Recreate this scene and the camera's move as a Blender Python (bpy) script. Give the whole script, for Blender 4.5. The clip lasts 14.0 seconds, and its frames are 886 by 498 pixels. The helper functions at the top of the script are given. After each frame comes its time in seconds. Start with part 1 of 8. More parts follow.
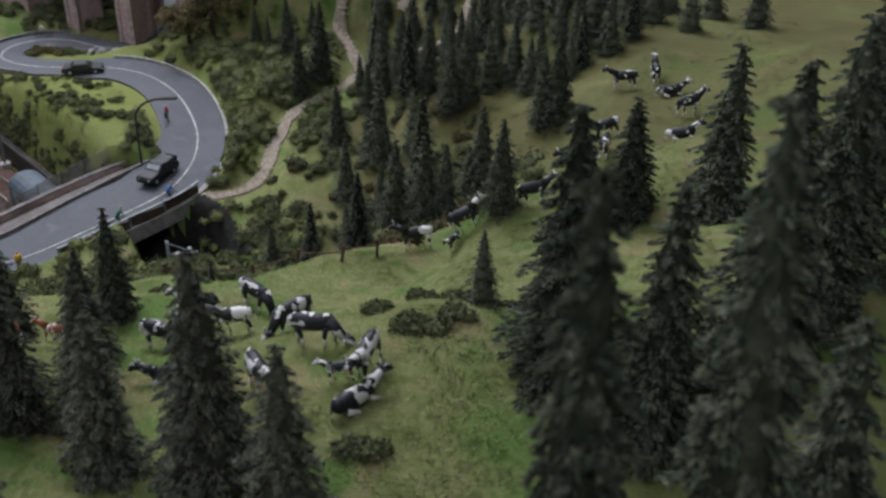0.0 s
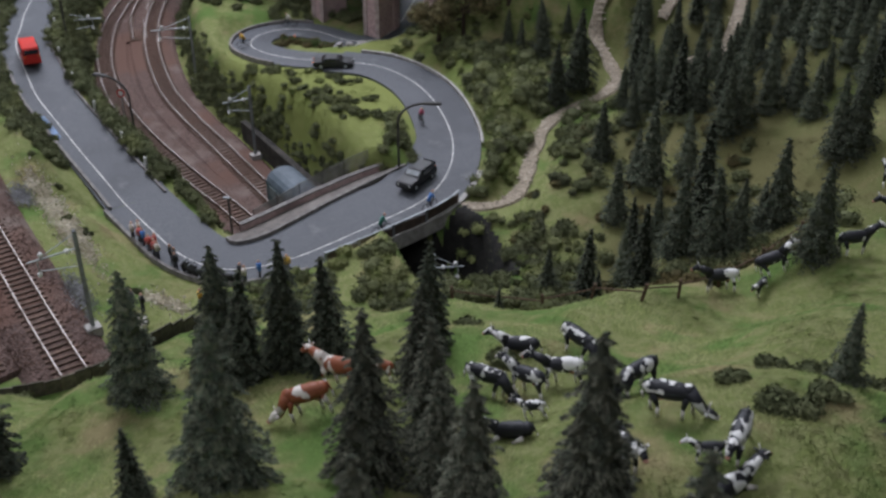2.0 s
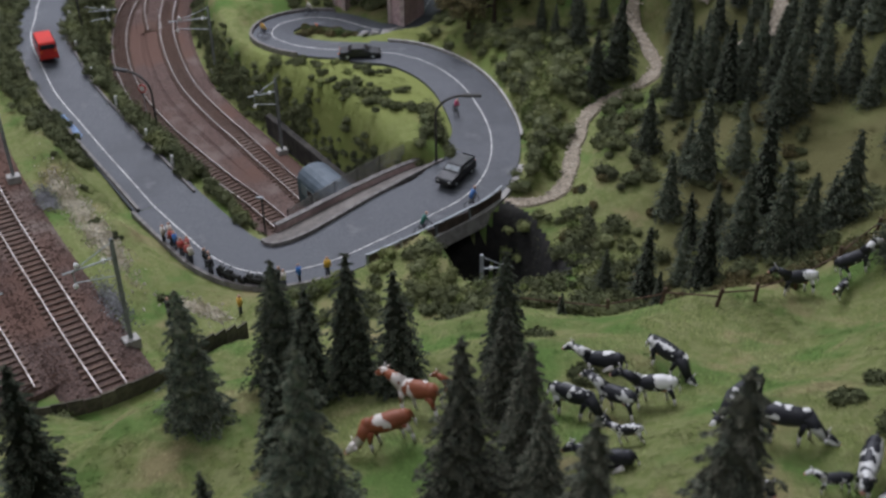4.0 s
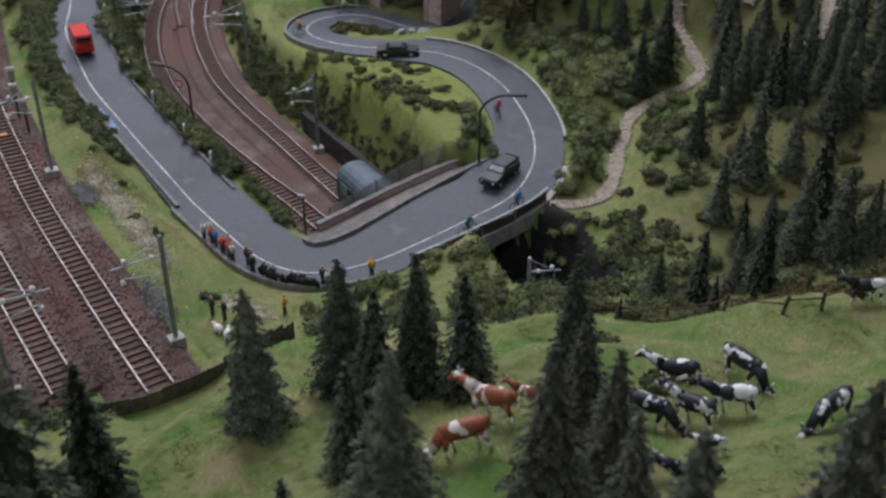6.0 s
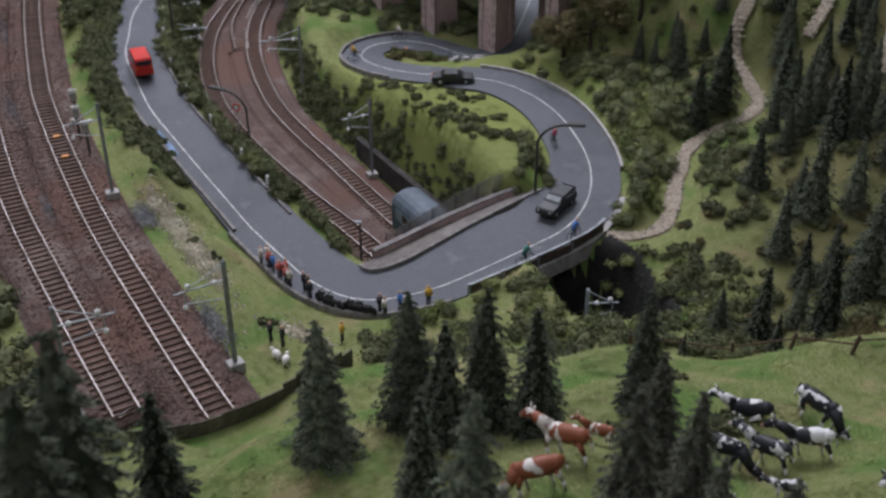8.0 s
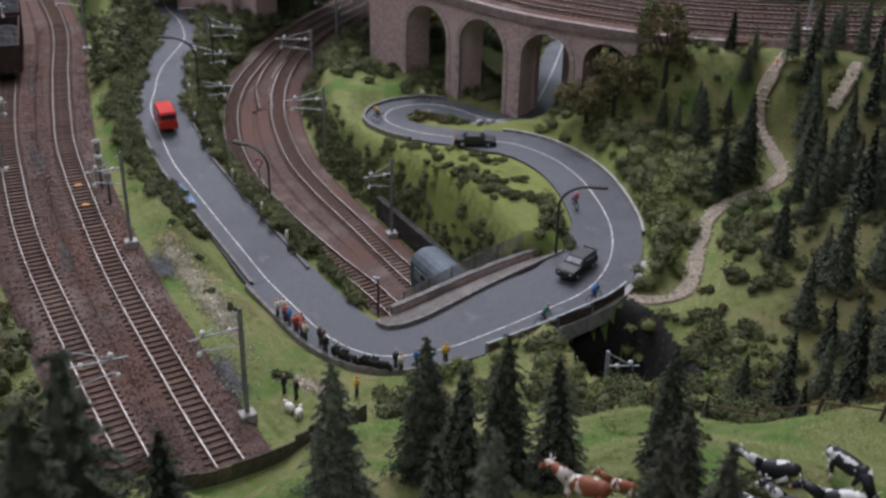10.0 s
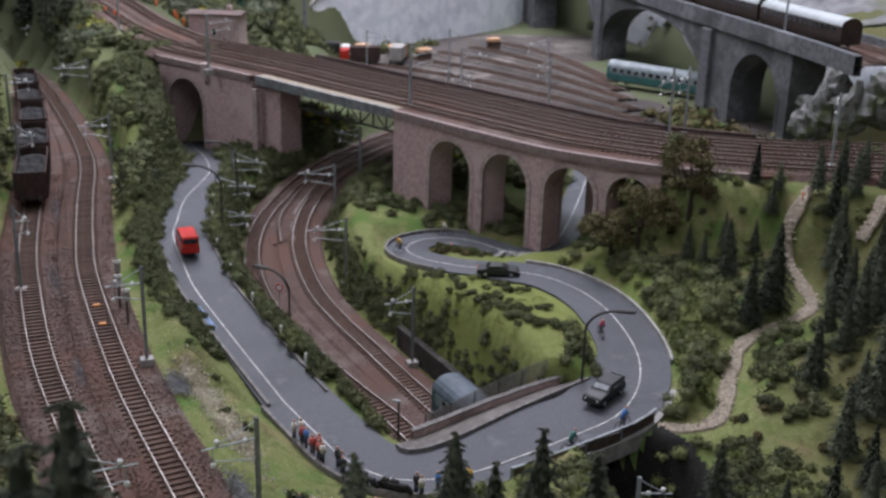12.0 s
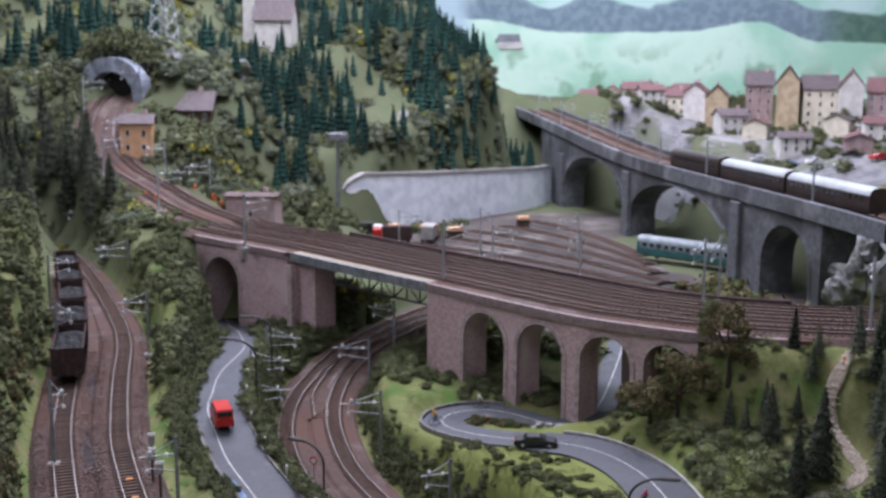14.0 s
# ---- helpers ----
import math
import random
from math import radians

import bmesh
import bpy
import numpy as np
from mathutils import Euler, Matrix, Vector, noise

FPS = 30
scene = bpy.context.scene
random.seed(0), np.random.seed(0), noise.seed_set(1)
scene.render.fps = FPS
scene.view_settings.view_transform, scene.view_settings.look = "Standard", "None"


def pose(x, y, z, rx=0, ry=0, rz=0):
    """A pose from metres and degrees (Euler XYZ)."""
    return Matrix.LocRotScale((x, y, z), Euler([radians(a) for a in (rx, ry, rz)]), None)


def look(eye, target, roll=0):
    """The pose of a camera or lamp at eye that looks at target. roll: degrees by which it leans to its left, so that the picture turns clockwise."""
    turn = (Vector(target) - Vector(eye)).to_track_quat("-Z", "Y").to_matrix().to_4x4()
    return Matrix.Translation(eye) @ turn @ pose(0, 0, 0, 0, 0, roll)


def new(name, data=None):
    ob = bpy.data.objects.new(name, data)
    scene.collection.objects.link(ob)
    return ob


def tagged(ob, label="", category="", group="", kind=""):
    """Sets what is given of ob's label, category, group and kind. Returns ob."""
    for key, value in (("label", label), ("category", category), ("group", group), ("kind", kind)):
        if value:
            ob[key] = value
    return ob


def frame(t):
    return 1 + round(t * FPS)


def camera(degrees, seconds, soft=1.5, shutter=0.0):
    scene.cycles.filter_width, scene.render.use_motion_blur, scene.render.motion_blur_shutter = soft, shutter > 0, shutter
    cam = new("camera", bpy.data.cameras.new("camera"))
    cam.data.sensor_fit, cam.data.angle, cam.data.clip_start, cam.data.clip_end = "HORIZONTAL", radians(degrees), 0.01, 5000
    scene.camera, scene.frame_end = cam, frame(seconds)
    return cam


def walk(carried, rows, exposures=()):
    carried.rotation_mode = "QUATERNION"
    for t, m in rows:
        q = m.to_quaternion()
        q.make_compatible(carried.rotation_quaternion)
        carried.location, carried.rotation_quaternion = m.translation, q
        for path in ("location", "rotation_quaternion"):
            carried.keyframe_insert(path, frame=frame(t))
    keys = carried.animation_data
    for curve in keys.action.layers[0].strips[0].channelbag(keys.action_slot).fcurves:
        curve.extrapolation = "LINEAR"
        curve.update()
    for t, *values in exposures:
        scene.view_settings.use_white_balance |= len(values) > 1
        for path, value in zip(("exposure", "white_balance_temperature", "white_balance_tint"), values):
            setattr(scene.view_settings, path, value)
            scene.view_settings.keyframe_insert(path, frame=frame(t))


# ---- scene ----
cam = camera(44.1, 14.0, 2.6)
cam.data.dof.use_dof, cam.data.dof.focus_distance, cam.data.dof.aperture_fstop = True, 0.74, 19.0
PATH = [
    (0.0, (0.1900, -0.0712, 0.5001), (0.1528, 0.6184, 0.0962), 0.75),
    (0.5, (0.1574, -0.0604, 0.5078), (0.0792, 0.6232, 0.0995), 0.84),
    (1.0, (0.1280, -0.0496, 0.5116), (0.0150, 0.6265, 0.0991), 0.68),
    (1.5, (0.1045, -0.0427, 0.5109), (-0.0254, 0.6291, 0.0964), 1.08),
    (2.0, (0.0865, -0.0366, 0.5135), (-0.0591, 0.6298, 0.0954), 0.07),
    (2.5, (0.0737, -0.0296, 0.5149), (-0.0613, 0.6371, 0.0938), -0.04),
    (3.0, (0.0589, -0.0218, 0.5116), (-0.0792, 0.6454, 0.0923), -0.07),
    (3.2, (0.0534, -0.0175, 0.5107), (-0.0860, 0.6474, 0.0882), -0.21),
    (5.3, (0.0193, 0.0032, 0.4964), (-0.1235, 0.6620, 0.0655), -1.06),
    (5.5, (0.0145, 0.0033, 0.4963), (-0.1308, 0.6614, 0.0652), -0.30),
    (6.0, (0.0061, 0.0025, 0.4958), (-0.1417, 0.6623, 0.0681), -0.03),
    (6.5, (-0.0000, 0.0000, 0.5000), (-0.1600, 0.6598, 0.0768), -0.42),
    (7.0, (-0.0049, 0.0006, 0.5004), (-0.1758, 0.6612, 0.0827), -0.55),
    (9.3, (-0.0155, 0.0054, 0.4923), (-0.1933, 0.6766, 0.0950), 0.51),
    (9.5, (-0.0153, 0.0050, 0.4907), (-0.1987, 0.6802, 0.1028), 0.35),
    (10.0, (-0.0147, 0.0038, 0.4825), (-0.2083, 0.6881, 0.1162), 1.12),
    (10.5, (-0.0176, 0.0049, 0.4726), (-0.2199, 0.6995, 0.1313), 2.37),
    (11.0, (-0.0181, 0.0054, 0.4630), (-0.2316, 0.7117, 0.1540), 1.64),
    (11.5, (-0.0197, 0.0063, 0.4533), (-0.2398, 0.7187, 0.1636), 1.83),
    (12.0, (-0.0220, 0.0064, 0.4447), (-0.2418, 0.7307, 0.1859), 1.53),
    (12.5, (-0.0229, 0.0062, 0.4390), (-0.2479, 0.7394, 0.2115), 1.10),
    (13.0, (-0.0250, 0.0049, 0.4348), (-0.2632, 0.7434, 0.2404), 1.18),
    (13.5, (-0.0260, 0.0043, 0.4338), (-0.2739, 0.7481, 0.2747), 0.82),
    (14.0, (-0.0254, 0.0024, 0.4309), (-0.2782, 0.7502, 0.3011), 0.32),
]
walk(cam, [(t, look(eye, target, roll)) for t, eye, target, roll in PATH], [(0, -0.44, 5780, 18), (3, -0.5, 5780, 18), (6, -0.55, 5760, 20), (11, -0.45, 5850, 21), (12.5, -0.36, 5780, 22), (14, -0.16, 5600, 27)])

# ---- light: a closed exhibition hall with unseen lamps under its ceiling ----
world = bpy.data.worlds.new("hall_air")
scene.world = world
world.use_nodes = True
world.node_tree.nodes["Background"].inputs[0].default_value = (0.9, 0.95, 1.0, 1)
world.node_tree.nodes["Background"].inputs[1].default_value = 0.012


def add_unseen_lamp(x, y, w, h, power):
    data = bpy.data.lights.new("unseen_lamp", "AREA")
    data.shape, data.size, data.size_y, data.energy, data.color = "RECTANGLE", w, h, power, (1.0, 0.985, 0.95)
    ob = new("unseen_lamp", data)
    ob.matrix_basis = pose(x, y, 2.35)
    return ob


# unseen; (-0.35, 2.3) and (-0.85, 1.85) are added to brighten the pale yard wall
for lx, ly, pw in ((-1.9, -0.7, 28), (0.2, -0.8, 16), (-1.9, 1.2, 8), (0.1, 1.2, 3), (-1.9, 2.8, 62), (-0.35, 2.3, 38), (-0.85, 1.85, 54), (-0.9, 4.0, 58)):
    add_unseen_lamp(lx, ly, 0.9, 1.2, pw)


# ---- materials ----
def material(name, c1, c2=None, scale=40.0, rough=0.8, bump=0.0, metallic=0.0, c3=None, scale3=8.0, edge=(0.4, 0.6), edge3=(0.52, 0.66), per_object=0.0, spec=0.3, bump_scale=None, per_island=0.0, coat=0.0, c4=None, scale4=5.0, edge4=(0.5, 0.62)):
    """Two colours mixed by fine noise, a third in larger patches; scale in noise cells a metre."""
    m = bpy.data.materials.new(name)
    m.use_nodes = True
    nt = m.node_tree
    n, link = nt.nodes, nt.links.new
    b = n["Principled BSDF"]
    b.inputs["Roughness"].default_value, b.inputs["Metallic"].default_value, b.inputs["Specular IOR Level"].default_value = rough, metallic, spec
    b.inputs["Coat Weight"].default_value = coat
    tc = n.new("ShaderNodeTexCoord")

    def noise_node(s, detail=5.0):
        t = n.new("ShaderNodeTexNoise")
        t.inputs["Scale"].default_value, t.inputs["Detail"].default_value, t.inputs["Roughness"].default_value = s, detail, 0.6
        link(tc.outputs["Object"], t.inputs["Vector"])
        return t.outputs["Fac"]

    def ramp(fac, lo, hi):
        r = n.new("ShaderNodeMapRange")
        r.interpolation_type = "SMOOTHSTEP"
        link(fac, r.inputs["Value"])
        r.inputs["From Min"].default_value, r.inputs["From Max"].default_value = lo, hi
        return r.outputs["Result"]

    def mix(fac, a, c):
        x = n.new("ShaderNodeMix")
        x.data_type = "RGBA"
        link(fac, x.inputs["Factor"])
        for sock, v in ((x.inputs["A"], a), (x.inputs["B"], c)):
            if isinstance(v, tuple):
                sock.default_value = (*v, 1)
            else:
                link(v, sock)
        return x.outputs["Result"]

    fine = noise_node(scale)
    col = mix(ramp(fine, *edge), c1, c2 or tuple(v * 0.75 for v in c1))
    if c3:
        col = mix(ramp(noise_node(scale3, 3.0), *edge3), col, c3)
    if c4:
        col = mix(ramp(noise_node(scale4, 4.0), *edge4), col, c4)
    for amount, node_type, out in ((per_object, "ShaderNodeObjectInfo", "Random"), (per_island, "ShaderNodeNewGeometry", "Random Per Island")):
        if amount:
            info = n.new(node_type)
            hsv = n.new("ShaderNodeHueSaturation")
            mr = n.new("ShaderNodeMapRange")
            link(info.outputs[out], mr.inputs["Value"])
            mr.inputs["To Min"].default_value, mr.inputs["To Max"].default_value = 1 - amount, 1 + amount
            link(mr.outputs["Result"], hsv.inputs["Value"])
            link(col, hsv.inputs["Color"])
            col = hsv.outputs["Color"]
    link(col, b.inputs["Base Color"])
    if bump:
        bp = n.new("ShaderNodeBump")
        bp.inputs["Strength"].default_value, bp.inputs["Distance"].default_value = bump, 0.002
        link(noise_node(bump_scale or scale * 2), bp.inputs["Height"])
        link(bp.outputs["Normal"], b.inputs["Normal"])
    return m


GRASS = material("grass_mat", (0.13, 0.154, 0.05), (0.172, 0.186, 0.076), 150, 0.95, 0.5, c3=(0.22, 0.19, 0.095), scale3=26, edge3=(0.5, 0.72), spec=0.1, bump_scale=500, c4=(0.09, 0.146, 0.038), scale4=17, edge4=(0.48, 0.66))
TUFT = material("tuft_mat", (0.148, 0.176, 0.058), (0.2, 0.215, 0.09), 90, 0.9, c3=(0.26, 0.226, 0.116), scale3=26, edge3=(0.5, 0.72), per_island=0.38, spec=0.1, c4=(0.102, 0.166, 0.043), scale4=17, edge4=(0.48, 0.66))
NEEDLE = material("needle_mat", (0.048, 0.062, 0.042), (0.09, 0.096, 0.066), 300, 0.9, per_object=0.3, per_island=0.75, spec=0.12)
NEEDLE_GREY = material("needle_grey_mat", (0.056, 0.064, 0.046), (0.105, 0.105, 0.076), 260, 0.9, per_object=0.2, per_island=0.75, spec=0.12)
NEEDLE_BLUE = material("needle_blue_mat", (0.018, 0.052, 0.042), (0.034, 0.078, 0.06), 200, 0.9, per_object=0.25, per_island=0.4, spec=0.12)


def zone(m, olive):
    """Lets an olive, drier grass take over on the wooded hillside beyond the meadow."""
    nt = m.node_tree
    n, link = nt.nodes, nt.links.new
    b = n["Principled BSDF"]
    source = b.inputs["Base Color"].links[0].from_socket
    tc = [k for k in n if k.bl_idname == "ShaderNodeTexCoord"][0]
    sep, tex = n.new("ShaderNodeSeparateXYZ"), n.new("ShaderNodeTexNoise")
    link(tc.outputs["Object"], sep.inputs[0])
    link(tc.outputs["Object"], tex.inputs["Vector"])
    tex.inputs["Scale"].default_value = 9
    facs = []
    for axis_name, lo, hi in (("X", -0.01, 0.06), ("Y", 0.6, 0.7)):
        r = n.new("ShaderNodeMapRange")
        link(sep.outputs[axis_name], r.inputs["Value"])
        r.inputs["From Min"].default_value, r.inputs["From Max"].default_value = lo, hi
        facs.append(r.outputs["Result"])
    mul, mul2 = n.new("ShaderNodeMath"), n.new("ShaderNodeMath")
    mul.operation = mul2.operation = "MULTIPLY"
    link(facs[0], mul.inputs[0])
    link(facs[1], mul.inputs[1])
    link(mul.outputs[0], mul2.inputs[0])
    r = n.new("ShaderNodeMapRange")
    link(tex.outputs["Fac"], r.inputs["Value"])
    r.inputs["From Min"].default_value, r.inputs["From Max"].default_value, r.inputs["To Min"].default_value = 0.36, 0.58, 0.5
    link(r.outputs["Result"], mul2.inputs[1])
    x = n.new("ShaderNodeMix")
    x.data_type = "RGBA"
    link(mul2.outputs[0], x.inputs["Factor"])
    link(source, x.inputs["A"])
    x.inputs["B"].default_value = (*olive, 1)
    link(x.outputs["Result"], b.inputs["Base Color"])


def isle_zone(m, fresh):
    """A fresher, yellow-green grass on the island hill inside the road bend."""
    nt = m.node_tree
    n, link = nt.nodes, nt.links.new
    b = n["Principled BSDF"]
    source = b.inputs["Base Color"].links[0].from_socket
    tc = [k for k in n if k.bl_idname == "ShaderNodeTexCoord"][0]
    dist, tex, add, r, x = n.new("ShaderNodeVectorMath"), n.new("ShaderNodeTexNoise"), n.new("ShaderNodeMath"), n.new("ShaderNodeMapRange"), n.new("ShaderNodeMix")
    dist.operation = "DISTANCE"
    link(tc.outputs["Object"], dist.inputs[0])
    dist.inputs[1].default_value = (-0.29, 1.0, 0.06)
    link(tc.outputs["Object"], tex.inputs["Vector"])
    tex.inputs["Scale"].default_value = 14
    add.operation = "MULTIPLY_ADD"
    link(tex.outputs["Fac"], add.inputs[0])
    add.inputs[1].default_value = 0.16
    link(dist.outputs["Value"], add.inputs[2])
    link(add.outputs[0], r.inputs["Value"])
    for key, v in (("From Min", 0.3), ("From Max", 0.18), ("To Max", 0.85)):
        r.inputs[key].default_value = v
    x.data_type = "RGBA"
    link(r.outputs["Result"], x.inputs["Factor"])
    link(source, x.inputs["A"])
    x.inputs["B"].default_value = (*fresh, 1)
    link(x.outputs["Result"], b.inputs["Base Color"])


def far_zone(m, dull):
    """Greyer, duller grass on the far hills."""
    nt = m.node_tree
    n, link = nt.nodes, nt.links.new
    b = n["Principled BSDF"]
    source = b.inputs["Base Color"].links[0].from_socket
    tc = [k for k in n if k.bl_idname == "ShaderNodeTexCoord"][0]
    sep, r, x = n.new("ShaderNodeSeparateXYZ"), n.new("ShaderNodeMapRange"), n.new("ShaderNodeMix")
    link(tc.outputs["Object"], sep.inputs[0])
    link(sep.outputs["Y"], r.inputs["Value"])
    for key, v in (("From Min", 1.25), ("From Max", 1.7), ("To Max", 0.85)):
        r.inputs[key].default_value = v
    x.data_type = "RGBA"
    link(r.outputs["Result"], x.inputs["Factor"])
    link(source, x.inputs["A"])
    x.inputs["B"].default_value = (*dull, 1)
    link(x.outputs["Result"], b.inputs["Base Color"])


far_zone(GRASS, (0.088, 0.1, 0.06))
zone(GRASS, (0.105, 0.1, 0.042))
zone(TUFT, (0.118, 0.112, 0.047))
isle_zone(GRASS, (0.18, 0.205, 0.06))
isle_zone(TUFT, (0.2, 0.228, 0.068))
BARK = material("bark_mat", (0.07, 0.05, 0.035), (0.04, 0.03, 0.022), 400, 0.9, 0.5)
LEAF_FAR = material("leaf_far_mat", (0.085, 0.1, 0.066), (0.13, 0.145, 0.09), 50, 0.85, c3=(0.17, 0.18, 0.09), scale3=9, edge3=(0.54, 0.7), per_island=0.3, spec=0.12, c4=(0.055, 0.07, 0.05), scale4=6, edge4=(0.52, 0.68))
LEAF = material("leaf_mat", (0.08, 0.092, 0.044), (0.116, 0.126, 0.062), 90, 0.85, c3=(0.14, 0.152, 0.064), scale3=22, edge3=(0.54, 0.7), per_island=0.3, spec=0.12, c4=(0.055, 0.06, 0.034), scale4=14, edge4=(0.52, 0.68))
LEAF_LIGHT = material("leaf_light_mat", (0.13, 0.155, 0.05), (0.19, 0.205, 0.085), 90, 0.85, c3=(0.09, 0.115, 0.035), scale3=25, per_island=0.3, spec=0.12)
LEAF_BROWN = material("leaf_brown_mat", (0.078, 0.072, 0.03), (0.118, 0.096, 0.042), 90, 0.85, c3=(0.07, 0.1, 0.03), scale3=25, per_island=0.4, spec=0.2)
SIDE_BAND = material("coach_band_mat", (0.16, 0.2, 0.21), (0.11, 0.14, 0.15), 60, 0.5)
LEAF_YELLOW = material("leaf_yellow_mat", (0.32, 0.27, 0.03), (0.2, 0.22, 0.04), 90, 0.85, per_island=0.4, spec=0.2)
ASPHALT = material("asphalt_mat", (0.055, 0.06, 0.07), (0.075, 0.08, 0.09), 500, 0.65, 0.25, c3=(0.046, 0.05, 0.058), scale3=13, edge3=(0.45, 0.66), spec=0.4, c4=(0.115, 0.12, 0.13), scale4=26, edge4=(0.57, 0.76))
LINE = material("road_paint_mat", (0.5, 0.5, 0.48), (0.28, 0.28, 0.28), 160, 0.7)
KERB = material("kerb_mat", (0.2, 0.19, 0.18), (0.13, 0.12, 0.115), 200, 0.85, 0.3)
BALLAST = material("ballast_mat", (0.128, 0.084, 0.07), (0.066, 0.044, 0.038), 420, 0.95, 1.0, c3=(0.16, 0.122, 0.105), scale3=12, bump_scale=450, c4=(0.115, 0.066, 0.05), scale4=7)
STONES = material("stone_grain_mat", (0.16, 0.106, 0.086), (0.105, 0.07, 0.058), 100, 0.9, per_island=0.3)
YARD_BALLAST = material("yard_ballast_mat", (0.095, 0.08, 0.072), (0.055, 0.046, 0.042), 120, 0.95, 0.8, c3=(0.17, 0.15, 0.135), scale3=7, c4=(0.05, 0.044, 0.04), scale4=5)
SLEEPER = material("sleeper_mat", (0.13, 0.085, 0.064), (0.075, 0.05, 0.038), 500, 0.85, 0.4, per_object=0.25)
RAIL = material("rail_mat", (0.28, 0.255, 0.24), (0.19, 0.165, 0.15), 80, 0.45, metallic=0.7)
RAIL_RUST = material("rail_rust_mat", (0.12, 0.07, 0.05), (0.08, 0.05, 0.035), 200, 0.8)
MASONRY = material("masonry_mat", (0.57, 0.42, 0.41), (0.42, 0.3, 0.295), 260, 0.9, 0.6, c3=(0.56, 0.44, 0.43), scale3=14, edge3=(0.46, 0.7), c4=(0.27, 0.2, 0.2), scale4=20, edge4=(0.54, 0.74))
MASONRY_TRIM = material("masonry_trim_mat", (0.47, 0.38, 0.36), (0.33, 0.26, 0.245), 200, 0.85, 0.3, per_object=0.12, c3=(0.3, 0.23, 0.22), scale3=30)
GREY_STONE = material("grey_stone_mat", (0.13, 0.137, 0.145), (0.085, 0.089, 0.094), 110, 0.9, 0.6, c3=(0.18, 0.187, 0.195), scale3=10, c4=(0.06, 0.063, 0.064), scale4=6)
CONCRETE = material("concrete_mat", (0.34, 0.33, 0.31), (0.25, 0.24, 0.225), 120, 0.85, 0.3)
WHITE_WALL = material("white_wall_mat", (0.86, 0.9, 0.96), (0.72, 0.77, 0.84), 30, 0.8, 0.2, c3=(0.58, 0.62, 0.68), scale3=14, edge3=(0.56, 0.75), c4=(0.34, 0.35, 0.37), scale4=9, edge4=(0.66, 0.78))
GRAVEL = material("gravel_mat", (0.36, 0.31, 0.24), (0.24, 0.2, 0.15), 350, 0.95, 0.8)
STEEL = material("steel_mat", (0.25, 0.27, 0.28), (0.17, 0.18, 0.19), 100, 0.6, metallic=0.3)
STEEL_LIGHT = material("steel_light_mat", (0.42, 0.45, 0.46), (0.3, 0.33, 0.34), 100, 0.55, metallic=0.2)
DARK_STEEL = material("dark_steel_mat", (0.035, 0.035, 0.035), (0.05, 0.045, 0.04), 100, 0.6)
CERAMIC = material("ceramic_mat", (0.72, 0.73, 0.72), (0.6, 0.6, 0.58), 60, 0.35)
WOOD = material("wood_mat", (0.11, 0.07, 0.045), (0.07, 0.045, 0.03), 300, 0.85, 0.4)
BLACK_PAINT = material("black_paint_mat", (0.016, 0.017, 0.019), (0.024, 0.025, 0.027), 60, 0.45)
RED_PAINT = material("red_paint_mat", (0.5, 0.03, 0.02), (0.42, 0.025, 0.018), 60, 0.35)
GREEN_PAINT = material("green_paint_mat", (0.03, 0.075, 0.085), (0.022, 0.055, 0.065), 60, 0.4)
TEAL_PAINT = material("teal_paint_mat", (0.05, 0.16, 0.15), (0.04, 0.12, 0.12), 60, 0.4)
BLUE_GREY = material("blue_grey_roof_mat", (0.095, 0.12, 0.145), (0.07, 0.09, 0.11), 80, 0.6)
PALE_PAINT = material("pale_paint_mat", (0.5, 0.52, 0.53), (0.42, 0.44, 0.45), 60, 0.45)
RUST = material("rust_mat", (0.06, 0.035, 0.03), (0.035, 0.022, 0.02), 150, 0.85, 0.3)
COAL = material("coal_mat", (0.012, 0.012, 0.013), (0.02, 0.02, 0.02), 500, 0.7, 0.8)
GLASS_DARK = material("window_glass_mat", (0.012, 0.014, 0.016), (0.02, 0.022, 0.025), 20, 0.08, spec=0.6)
RUBBER = material("rubber_mat", (0.015, 0.015, 0.015), (0.02, 0.02, 0.02), 50, 0.9)
ORANGE = material("orange_plaster_mat", (0.7, 0.43, 0.24), (0.6, 0.36, 0.2), 60, 0.8)
PLASTER = material("plaster_mat", (0.66, 0.64, 0.6), (0.55, 0.53, 0.5), 50, 0.8)
OCHRE = material("ochre_plaster_mat", (0.52, 0.42, 0.27), (0.4, 0.31, 0.2), 50, 0.8)
PINK = material("pink_plaster_mat", (0.36, 0.27, 0.26), (0.28, 0.2, 0.2), 50, 0.8)
ROOF_RED = material("roof_red_mat", (0.2, 0.11, 0.105), (0.13, 0.075, 0.075), 200, 0.85, 0.4)
ROOF_BROWN = material("roof_brown_mat", (0.15, 0.125, 0.125), (0.1, 0.083, 0.085), 200, 0.85, 0.4)
ORANGE_VEST = material("orange_vest_mat", (0.75, 0.16, 0.03), (0.6, 0.12, 0.02), 60, 0.6)
ROCK = material("rock_mat", (0.19, 0.19, 0.185), (0.085, 0.09, 0.075), 60, 0.9, 0.9, c3=(0.09, 0.11, 0.05), scale3=20)


# ---- helpers: all builders work in centimetres ----
K = 0.01


